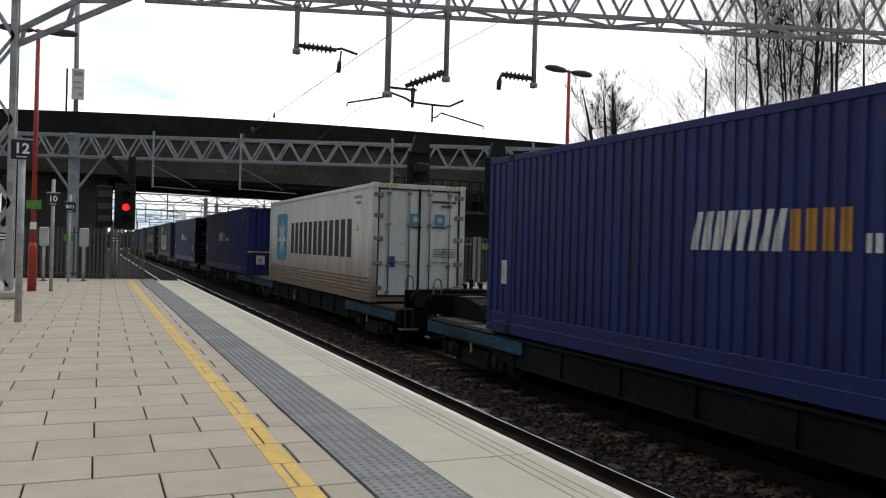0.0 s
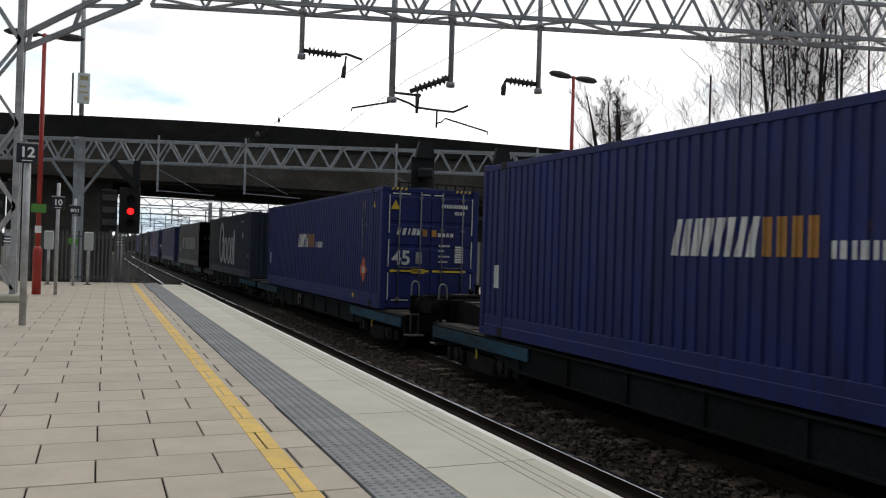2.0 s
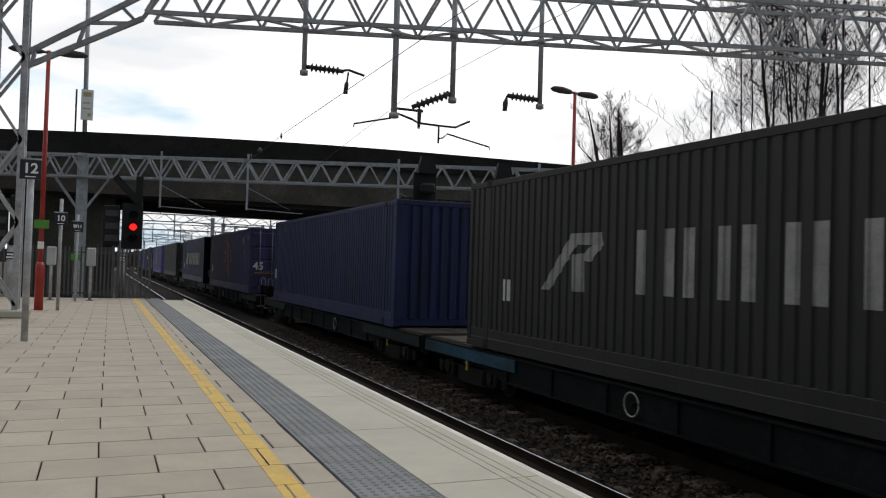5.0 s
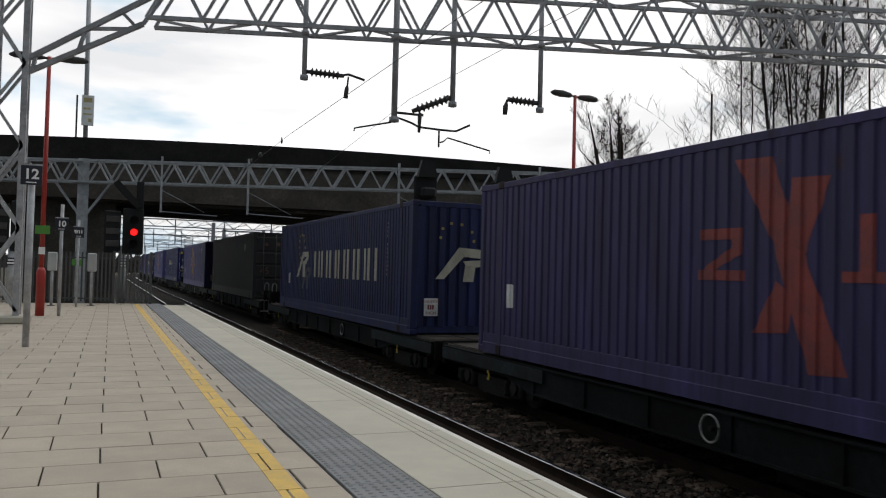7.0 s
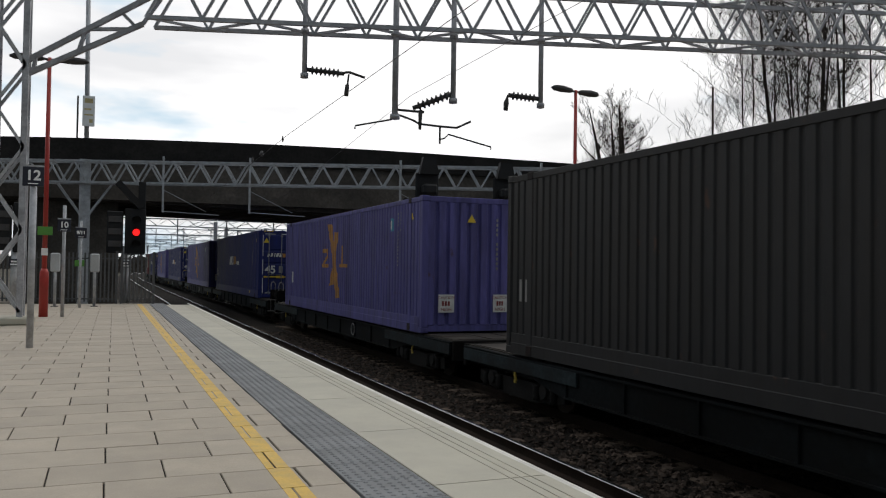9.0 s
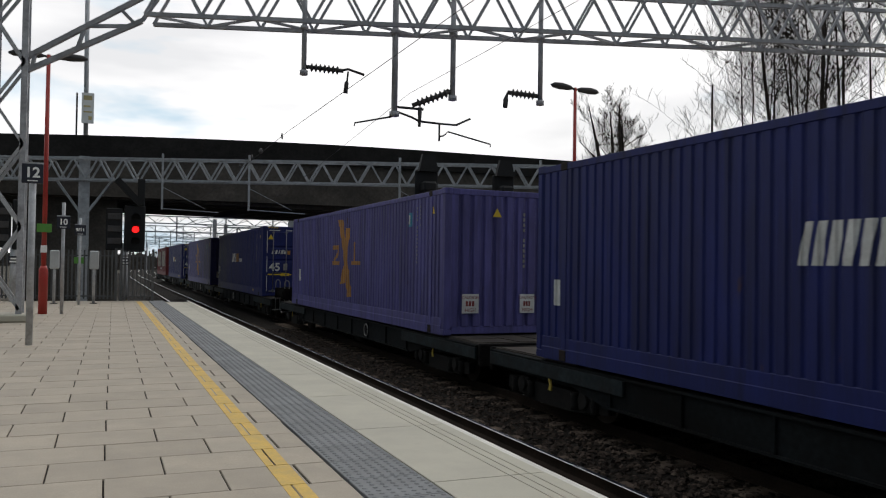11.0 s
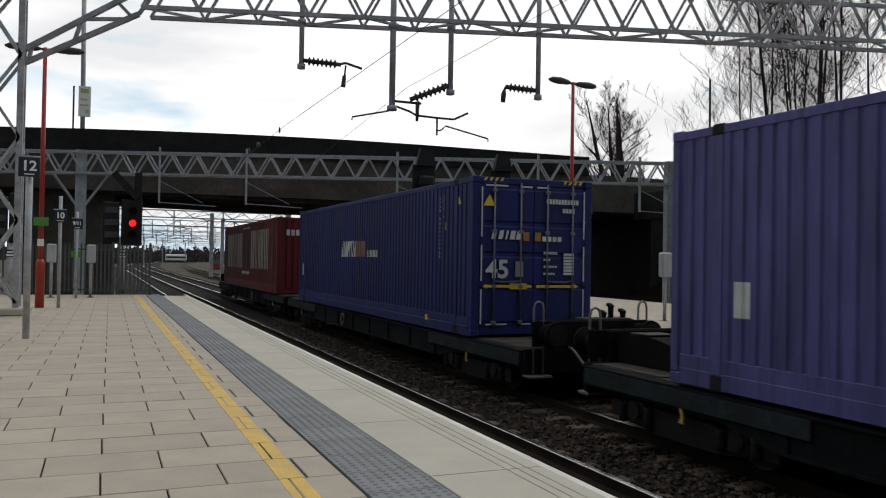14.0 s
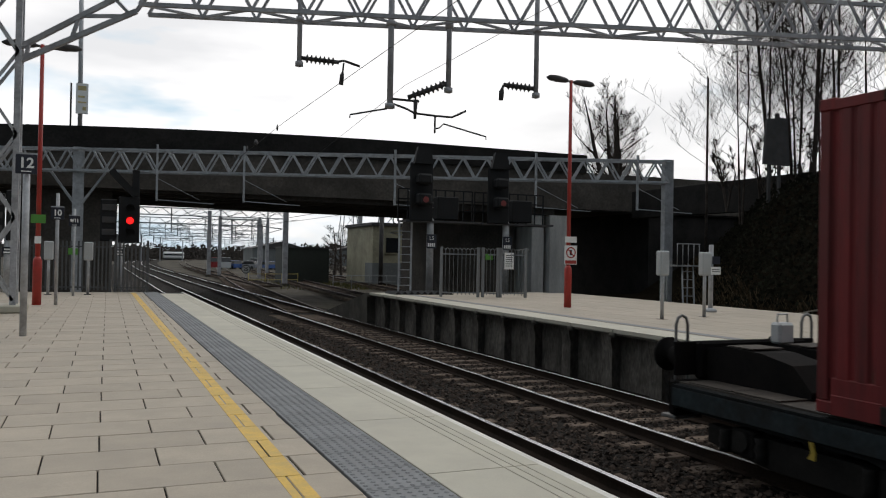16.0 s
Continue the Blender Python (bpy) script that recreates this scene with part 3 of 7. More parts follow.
# overhead wires along the two lines
for x, z, r in ((4.1, 4.52, 0.006), (7.2, 5.72, 0.006)):
    t = thing("overhead_wire", (0, 0, 0), "thin dark overhead wire strung along the track", "overhead wire", "overhead wires")
    bm = B()
    pts = []
    for k in range(13):
        y = -12 + 16.0 * k
        dip = min(0.0, -(z - 4.2) * 0.9) if 30 < y < 62 else 0.0
        pts.append((x + bend(y) , y, z + dip))
    part("wire", tube(bm, pts, r, 5), wire_mat, t)
bm = B()
for a, b in ((0.18, 0.03), (0.34, 0.07), (0.42, 0.03), (0.55, 0.03)):
    y = 17.5 + 12 * a * 1.6
    tube(bm, [(4.12, y, 4.44), (4.12, y, 4.5), (4.12, y + 0.02, 4.6)], [b * 0.5, b, b * 0.4], 8)
t = tagged(part("wire_clamp", bm, dark_steel_mat, None), "dark clamps and small insulators on the overhead wire", "wire clamp", kind="stuff")

# second gantry, in front of the bridge
G2L, G2R = Vector((-0.95, 42.0, -1.3)), Vector((24.9, 32.1, -1.3))
g2d = (G2R - G2L).normalized()
gantry2 = thing("gantry_portal", (0, 0, 0), "grey steel lattice portal gantry in front of the bridge", "gantry")
z2 = 6.35
e0, e1 = G2L - g2d * 9 + Vector((0, 0, z2)), G2R + Vector((0, 0, z2))
part("lattice_girder", truss(B(), e0, e1, 1.0, 0.6, 1.16, 0.1, 0.075), steel_mat, gantry2)
for q in (G2L, G2R):
    bm = B()
    beam(bm, q, q + Vector((0, 0, z2 + 1.1)), 0.48, 0.3)
    part("column", bm, steel_mat, gantry2)
bm = B()
beam(bm, G2L + Vector((0, 0, 4.6)), G2L + g2d * 1.3 + Vector((0, 0, z2)), 0.1)
beam(bm, G2L + Vector((0, 0, 4.6)), G2L - g2d * 1.3 + Vector((0, 0, z2)), 0.1)
part("knee_brace", bm, steel_mat, gantry2)
# drop arms on the second gantry
for a in (3.6, 7.6, 14.6, 21.2, 26.0):
    q = G2L + g2d * a + Vector((0, 0, z2))
    bm = beam(B(), q + Vector((0, -0.4, -1.35)), q + Vector((0, -0.4, 1.25)), 0.09)
    beam(bm, q + Vector((0, -0.4, -1.3)), q + g2d * 2.6 + Vector((0, -0.4, -1.45)), 0.04)
    beam(bm, q + Vector((0, -0.4, -0.3)), q + g2d * 2.0 + Vector((0, -0.4, -1.3)), 0.025)
    part("drop_arm", bm, steel_mat, gantry2)

# ---------- containers and wagons ----------
H45, L45, W45 = 2.896, 13.716, 2.5


def cmat(name, col, dirt, amt, rough=0.55, var=0.16, runs=0.55):
    m = mat(name, col, rough + 0.08, var=var + 0.05, scale=1.6, fine=16, bump=0.08, dirt=dirt, dirt_amt=amt, stretch=(1, 1, 0.16), spec=0.35)
    # narrow runs of soot and small scabs of rust
    nt = m.node_tree
    n, l = nt.nodes, nt.links
    b = n["Principled BSDF"]
    co = n.new("ShaderNodeTexCoord")
    colour = b.inputs["Base Color"].links[0].from_socket
    for stretch, lo, hi, amount, tint in (((7.0, 7.0, 0.28), 0.54, 0.72, runs, tuple(0.4 * c for c in dirt)), ((4.0, 4.0, 2.2), 0.68, 0.74, 0.7, (0.075, 0.032, 0.018))):
        mp = n.new("ShaderNodeMapping")
        mp.inputs["Scale"].default_value = stretch
        l.new(co.outputs["Object"], mp.inputs["Vector"])
        oi = n.new("ShaderNodeObjectInfo")
        ns = n.new("ShaderNodeTexNoise")
        ns.noise_dimensions = "4D"
        ns.inputs["Scale"].default_value, ns.inputs["Detail"].default_value = 1.0, 5
        sc = n.new("ShaderNodeMath")
        sc.operation = "MULTIPLY"
        sc.inputs[1].default_value = 40.0
        l.new(oi.outputs["Random"], sc.inputs[0])
        l.new(sc.outputs[0], ns.inputs["W"])
        l.new(mp.outputs[0], ns.inputs["Vector"])
        mr = n.new("ShaderNodeMapRange")
        mr.inputs["From Min"].default_value, mr.inputs["From Max"].default_value = lo, hi
        mr.inputs["To Max"].default_value = amount
        l.new(ns.outputs["Fac"], mr.inputs["Value"])
        mx = n.new("ShaderNodeMix")
        mx.data_type = "RGBA"
        l.new(mr.outputs[0], mx.inputs["Factor"])
        l.new(colour, mx.inputs[6])
        mx.inputs[7].default_value = (*tint, 1)
        colour = mx.outputs[2]
    l.new(colour, b.inputs["Base Color"])
    return m


blue_mat = cmat("blue_container_paint", (0.0085, 0.0155, 0.115), (0.007, 0.008, 0.04), 0.6)
purple_mat = cmat("faded_violet_container_paint", (0.096, 0.088, 0.265), (0.042, 0.037, 0.1), 0.75)
dpurple_mat = cmat("dark_violet_container_paint", (0.04, 0.033, 0.105), (0.018, 0.015, 0.04), 0.85)
navy_mat = cmat("dark_navy_container_paint", (0.016, 0.025, 0.052), (0.014, 0.014, 0.017), 0.8)
rblue_mat = cmat("royal_blue_container_paint", (0.014, 0.021, 0.085), (0.008, 0.008, 0.016), 0.8)
black_box_mat = cmat("sooty_black_container_paint", (0.019, 0.018, 0.0185), (0.026, 0.021, 0.017), 0.5)
red_mat = cmat("red_container_paint", (0.155, 0.013, 0.014), (0.04, 0.01, 0.009), 0.8)


def stained_white():
    """White panel with a brown road film with streaks that climb from the foot."""
    m = cmat("white_reefer_panel", (0.68, 0.67, 0.65), (0.56, 0.5, 0.42), 0.5, var=0.04, runs=0.16)
    nt = m.node_tree
    n, l = nt.nodes, nt.links
    b = n["Principled BSDF"]
    old = b.inputs["Base Color"].links[0].from_socket
    co = n.new("ShaderNodeTexCoord")
    sep = n.new("ShaderNodeSeparateXYZ")
    l.new(co.outputs["Object"], sep.inputs[0])
    mp = n.new("ShaderNodeMapping")
    mp.inputs["Scale"].default_value = (6.0, 6.0, 0.5)
    l.new(co.outputs["Object"], mp.inputs["Vector"])
    ns = n.new("ShaderNodeTexNoise")
    ns.inputs["Scale"].default_value, ns.inputs["Detail"].default_value = 1.0, 5
    l.new(mp.outputs[0], ns.inputs["Vector"])
    high = n.new("ShaderNodeMath")
    high.operation = "MULTIPLY_ADD"
    high.inputs[1].default_value, high.inputs[2].default_value = -1.5, 0.65
    l.new(ns.outputs["Fac"], high.inputs[0])
    add = n.new("ShaderNodeMath")
    add.operation = "ADD"
    l.new(sep.outputs["Z"], add.inputs[0])
    l.new(high.outputs[0], add.inputs[1])
    mr = n.new("ShaderNodeMapRange")
    mr.inputs["From Min"].default_value, mr.inputs["From Max"].default_value = 1.55, 0.1
    mr.inputs["To Max"].default_value = 0.95
    l.new(add.outputs[0], mr.inputs["Value"])
    mx = n.new("ShaderNodeMix")
    mx.data_type = "RGBA"
    l.new(mr.outputs[0], mx.inputs["Factor"])
    l.new(old, mx.inputs[6])
    mx.inputs[7].default_value = (0.2, 0.125, 0.075, 1)
    l.new(mx.outputs[2], b.inputs["Base Color"])
    return m


reefer_mat = stained_white()
reefer_door_mat = cmat("white_reefer_door", (0.74, 0.74, 0.72), (0.55, 0.5, 0.43), 0.4, var=0.05, runs=0.12)
reefer_steel_mat = mat("grey_reefer_fittings", (0.24, 0.235, 0.23), 0.55, metal=0.3, var=0.2, fine=25, dirt=(0.1, 0.08, 0.06), dirt_amt=0.5, bump=0)
rod_mat = mat("galvanised_lock_rod", (0.15, 0.15, 0.165), 0.5, metal=0.4, var=0.15, bump=0)
letter_white = mat("white_lettering", (0.62, 0.62, 0.6), 0.6, var=0.1, dirt=(0.25, 0.24, 0.22), dirt_amt=0.5, bump=0)
letter_cream = mat("weathered_cream_lettering", (0.42, 0.40, 0.33), 0.7, var=0.12, scale=1.5, fine=20, dirt=(0.2, 0.18, 0.14), dirt_amt=0.7, bump=0, stretch=(1, 3, 0.5))
letter_faded = mat("worn_off_lettering", (0.09, 0.095, 0.12), 0.7, var=0.3, scale=4, dirt=(0.02, 0.022, 0.05), dirt_amt=0.9, bump=0)
letter_grey = mat("worn_white_lettering", (0.27, 0.26, 0.245), 0.6, var=0.2, dirt=(0.1, 0.1, 0.1), dirt_amt=0.6, bump=0)
letter_orange = mat("orange_lettering", (0.42, 0.19, 0.03), 0.6, var=0.2, dirt=(0.2, 0.1, 0.04), dirt_amt=0.6, bump=0)
letter_red = mat("red_lettering", (0.22, 0.035, 0.03), 0.6, var=0.2, dirt=(0.1, 0.03, 0.04), dirt_amt=0.6, bump=0)
letter_black = mat("black_lettering", (0.015, 0.015, 0.018), 0.6, var=0.1, bump=0)
tri_yellow = mat("yellow_warning_paint", (0.65, 0.45, 0.03), 0.5, var=0.1, bump=0)
sky_blue_mat = mat("pale_blue_panel", (0.045, 0.26, 0.39), 0.5, var=0.08, bump=0)
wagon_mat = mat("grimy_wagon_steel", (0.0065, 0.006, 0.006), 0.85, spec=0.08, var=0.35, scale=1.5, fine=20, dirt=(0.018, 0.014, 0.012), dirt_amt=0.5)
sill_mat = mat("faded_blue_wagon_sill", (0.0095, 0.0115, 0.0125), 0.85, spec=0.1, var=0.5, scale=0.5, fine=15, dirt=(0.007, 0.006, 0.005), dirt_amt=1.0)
deck_mat = mat("worn_wagon_deck_plate", (0.062, 0.053, 0.045), 0.8, spec=0.2, var=0.35, scale=1.5, fine=25, dirt=(0.03, 0.026, 0.023), dirt_amt=0.6)
sill_blue_mat = mat("faded_blue_end_plate", (0.02, 0.072, 0.112), 0.75, spec=0.2, var=0.5, scale=1.1, fine=15, dirt=(0.018, 0.018, 0.02), dirt_amt=1.0, stretch=(1, 0.5, 2))
sill_grey_mat = mat("grimed_over_end_plate", (0.02, 0.028, 0.031), 0.8, spec=0.15, var=0.4, scale=1.5, fine=15, dirt=(0.015, 0.013, 0.012), dirt_amt=1.0)
hose_mat = mat("grey_rubber_hose", (0.12, 0.12, 0.12), 0.7, var=0.2, bump=0)
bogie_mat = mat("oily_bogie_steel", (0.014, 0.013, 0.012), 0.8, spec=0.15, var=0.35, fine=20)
wheel_mat = mat("worn_wheel_steel", (0.12, 0.11, 0.1), 0.5, metal=0.7, var=0.2, fine=20)

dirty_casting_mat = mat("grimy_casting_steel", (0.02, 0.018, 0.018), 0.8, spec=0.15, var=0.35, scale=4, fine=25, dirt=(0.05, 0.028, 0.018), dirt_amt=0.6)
_mesh_store = {}


DEPTH = 0.021   # of the side corrugation
FOLDS = 67
RIB = (0.56, 0.68, 0.88)   # where its folds lie in one pitch


def corrugated(bm, u0, u1, z0, z1, place, pitch=0.2, depth=DEPTH):
    """Trapezoid sheet; place(u, inward, z) puts it on its wall."""
    n = max(1, round((u1 - u0) / pitch))
    p = (u1 - u0) / n
    prof = []
    for i in range(n):
        b = u0 + i * p
        prof += [(b, 0), (b + p * RIB[0], 0), (b + p * RIB[1], depth), (b + p * RIB[2], depth)]
    prof.append((u1, 0))
    lo = [bm.verts.new(place(u, d, z0)) for u, d in prof]
    hi = [bm.verts.new(place(u, d, z1)) for u, d in prof]
    for k in range(len(prof) - 1):
        bm.faces.new((lo[k], lo[k + 1], hi[k + 1], hi[k]))


def shared(key, build, name, material, parent, label=""):
    """Parts of one shape share their mesh; the material sits on the object."""
    if key not in _mesh_store:
        bm = build()
        me = bpy.data.meshes.new(key)
        bm.to_mesh(me)
        bm.free()
        me.materials.append(material)
        _mesh_store[key] = me
    ob = new(name, _mesh_store[key])
    ob.parent = parent
    ob.material_slots[0].link = "OBJECT"
    ob.material_slots[0].material = material
    if label:
        ob["label"] = label
    return ob


def container(name, material, label, ends="doors", L=L45, W=W45, H=H45, smooth=False):
    """Origin at the lower corner nearest the platform at the end that faces the viewer; x across, y along, z up."""
    t = thing(name, (0, 0, 0), label, "container", "containers on the train")
    key = f"{L:.1f}{W:.2f}"
    z0, z1 = (0.16 if smooth else 0.33), H - 0.12
    if smooth:
        for nm, x in (("side_panel", 0.02), ("side_panel", W - 0.05)):
            shared(key + "flat" + str(x), lambda: box(B(), x, x + 0.03, 0.14, L - 0.14, z0, z1), nm, material, t)
    else:
        shared(key + "sideA", lambda: (lambda bm: (corrugated(bm, 0.14, L - 0.14, z0, z1, lambda u, d, z: (0.008 + d, u, z)), bm)[1])(B()), "side_panel", material, t)
        shared(key + "sideB", lambda: (lambda bm: (corrugated(bm, 0.14, L - 0.14, z0, z1, lambda u, d, z: (W - 0.008 - d, u, z)), bm)[1])(B()), "side_panel", material, t)
    shared(key + "far", lambda: (lambda bm: (corrugated(bm, 0.12, W - 0.12, 0.16, z1, lambda u, d, z: (u, L - 0.012 - d, z), 0.25, 0.04), bm)[1])(B()), "end_panel", material, t)
    shared(key + "roof", lambda: box(B(), 0.03, W - 0.03, 0.1, L - 0.1, H - 0.05, H - 0.015), "roof", material, t)
    shared(key + "floor", lambda: box(B(), 0.03, W - 0.03, 0.1, L - 0.1, 0.06, 0.15), "floor", dark_steel_mat, t)
    for x in (0, W - 0.06):
        def bottom_rail():
            if smooth:
                return box(B(), x, x + 0.06, 0.16, L - 0.16, 0.0, 0.16, 0.008)
            prof = [(0, 0), (0.06, 0), (0.06, 0.335), (0.013, 0.335), (0.006, 0.325), (0.006, 0.18), (0, 0.172)]
            return prism(B(), [(x + px if x < 1 else x + 0.06 - px, pz) for px, pz in prof], "y", 0.16, L - 0.16)
        shared(key + f"bot{x:.2f}", bottom_rail, "bottom_rail", material, t)
        shared(key + f"top{x:.2f}", lambda: box(B(), x, x + 0.06, 0.16, L - 0.16, H - 0.12, H - 0.02, 0.008), "top_rail", material, t)
        for y in (0, L - 0.13):
            shared(key + f"post{x:.2f}{y:.1f}", lambda: box(B(), x + (0 if x == 0 else -0.09), x + (0.15 if x == 0 else 0.06), y, y + 0.13, 0.118, H - 0.118, 0.012), "corner_post", material, t)
            for z in (0, H - 0.118):
                shared(key + f"cast{x:.2f}{y:.1f}{z:.1f}", lambda: box(B(), x - (0.003 if x == 0 else 0.103), x + (0.163 if x == 0 else 0.063), y - (0.003 if y == 0 else 0.05), y + (0.18 if y == 0 else 0.133), z, z + 0.118, 0.012), "corner_casting", material if not smooth else material, t)
    if not smooth:
        for y in (0.69, L - 0.85):
            for x0, x1 in ((-0.002, 0.04), (W - 0.04, W + 0.002)):
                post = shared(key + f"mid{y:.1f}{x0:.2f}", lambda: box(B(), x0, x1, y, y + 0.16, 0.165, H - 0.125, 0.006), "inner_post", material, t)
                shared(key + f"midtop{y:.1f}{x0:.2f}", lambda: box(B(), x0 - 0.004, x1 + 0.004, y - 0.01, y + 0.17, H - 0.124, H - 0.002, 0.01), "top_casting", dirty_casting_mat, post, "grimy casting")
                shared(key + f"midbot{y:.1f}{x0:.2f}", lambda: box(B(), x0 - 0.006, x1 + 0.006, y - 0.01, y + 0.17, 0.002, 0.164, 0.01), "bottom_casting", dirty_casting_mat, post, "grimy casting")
    for y in (0.03, L - 0.11):
        shared(key + f"endtop{y:.1f}", lambda: box(B(), 0.17, W - 0.17, y, y + 0.08, H - 0.13, H - 0.01, 0.01), "end_header", material, t)
        shared(key + f"endbot{y:.1f}", lambda: box(B(), 0.17, W - 0.17, y, y + 0.08, 0.02, 0.17, 0.01), "end_sill", material, t)
    if ends == "corrugated":
        shared(key + "near", lambda: (lambda bm: (corrugated(bm, 0.15, W - 0.15, 0.17, H - 0.13, lambda u, d, z: (u, 0.015 + d, z), 0.25, 0.045), bm)[1])(B()), "end_panel", material, t)
    else:
        fitting = reefer_steel_mat if smooth else dark_steel_mat if material is black_box_mat else rod_mat
        for side in (0, 1):
            x0, x1 = (0.16, W / 2 - 0.008) if side == 0 else (W / 2 + 0.008, W - 0.16)

            def leaf():
                if smooth:
                    return box(B(), x0, x1, 0.03, 0.075, 0.18, H - 0.14, 0.006)
                zs = [(0.075, 0.18), (0.03, 0.18)]
                for z0, z1 in ((0.27, 0.83), (0.95, 1.42), (1.54, 1.98), (2.10, H - 0.24)):
                    zs += [(0.03, z0 - 0.03), (0.008, z0), (0.008, z1), (0.03, z1 + 0.03)]
                zs += [(0.03, H - 0.14), (0.075, H - 0.14)]
                bm = B()
                prism(bm, zs, "x", x0, x1)
                return bm
            door = shared(key + f"leaf{side}{smooth}", leaf, "door", reefer_door_mat if smooth else material, t)
            if smooth:
                for gz in (0.165, H - 0.145):
                    shared(key + f"gasketz{side}{gz:.2f}", lambda: box(B(), x0 - 0.01, x1 + 0.01, 0.002, 0.031, gz - 0.014, gz + 0.014), "gasket", black_mat, door, "black door gasket")
                for gx in (x0, x1):
                    shared(key + f"gasket{side}{gx:.2f}", lambda: box(B(), gx - 0.018, gx + 0.018, 0.0, 0.031, 0.16, H - 0.12), "gasket", black_mat, door, "black door gasket")
            for rx in (0.25, 0.75):
                xx = x0 + (x1 - x0) * rx
                rod = shared(key + f"rod{side}{rx}", lambda: tube(B(), [(xx, -0.012, 0.14), (xx, -0.012, H - 0.1)], 0.018, 8), "lock_rod", fitting, door, "galvanised lock rod")

                for zc in (0.25, 0.9, 1.9, H - 0.25):
                    shared(key + f"keeper{side}{rx}{zc}", lambda: box(B(), xx - 0.05, xx + 0.05, -0.03, 0.031, zc - 0.03, zc + 0.03, 0.006), "rod_keeper", fitting, door)
                shared(key + f"handle{side}{rx}", lambda: beam(B(), (xx, -0.035, 1.0), (xx + (0.42 if rx < 0.5 else -0.42), -0.035, 0.98), 0.035, 0.02), "handle", fitting, door)

            hx, hw = (x0 if side == 0 else x1), (0.12 if smooth else 0.06)
            for zc in (0.35, 0.95, 1.55, 2.1, 2.6):
                shared(key + f"hinge{side}{zc}{smooth}", lambda: box(B(), hx - hw, hx + hw, -0.01, 0.04, zc - 0.055, zc + 0.055, 0.012), "hinge", reefer_steel_mat if smooth else material, door)
    return t


# distance of each box's viewer-facing end along the line at the start of the clip
TRAIN = [("A", -1.15), ("B", 18.85), ("C", 35.75), ("D", 54.91), ("E", 72.53), ("F", 91.73), ("G", 109.43), ("H", 128.62), ("I", 145.76), ("J", 165.34),
         ("K", 182.97), ("L", 202.31), ("M", 219.72), ("N", 239.22), ("O", 256.69), ("P", 275.96), ("R", 293.39)]
V0, ACC = 18.156, 0.0849
DECK_Z = -0.085


def line_pose(y, z, half=6.858):
    """Where a box stands on the line when its viewer-facing end is y metres along."""
    def xy(q):
        return 6.2 - 0.0045 * min(q, 110) + bend(q)
    x0, x1 = xy(y), xy(y + 13.716)
    return pose(x0, y, z, 0, 0, -math.degrees(math.atan2(x1 - x0, 13.716)))


def ride(carried, start, z):
    rows = []
    for k in range(17):
        t = float(k)
        rows.append((t, line_pose(start - V0 * t - 0.5 * ACC * t * t, z)))
    walk(carried, rows)
hoop_mat = mat("pale_handrail_paint", (0.17, 0.17, 0.165), 0.5, var=0.15, bump=0)

step_mat = mat("worn_bare_step_steel", (0.16, 0.155, 0.15), 0.6, metal=0.3, var=0.3, scale=3, fine=25, dirt=(0.04, 0.035, 0.03), dirt_amt=0.7)
hook_yellow = mat("faded_yellow_lever_paint", (0.34, 0.24, 0.03), 0.6, var=0.2, bump=0)


def slab_plate(bm, x0, x1, y0, y1, z, thick=0.012):
    return box(bm, x0, x1, min(y0, y1), max(y0, y1), z, z + thick)


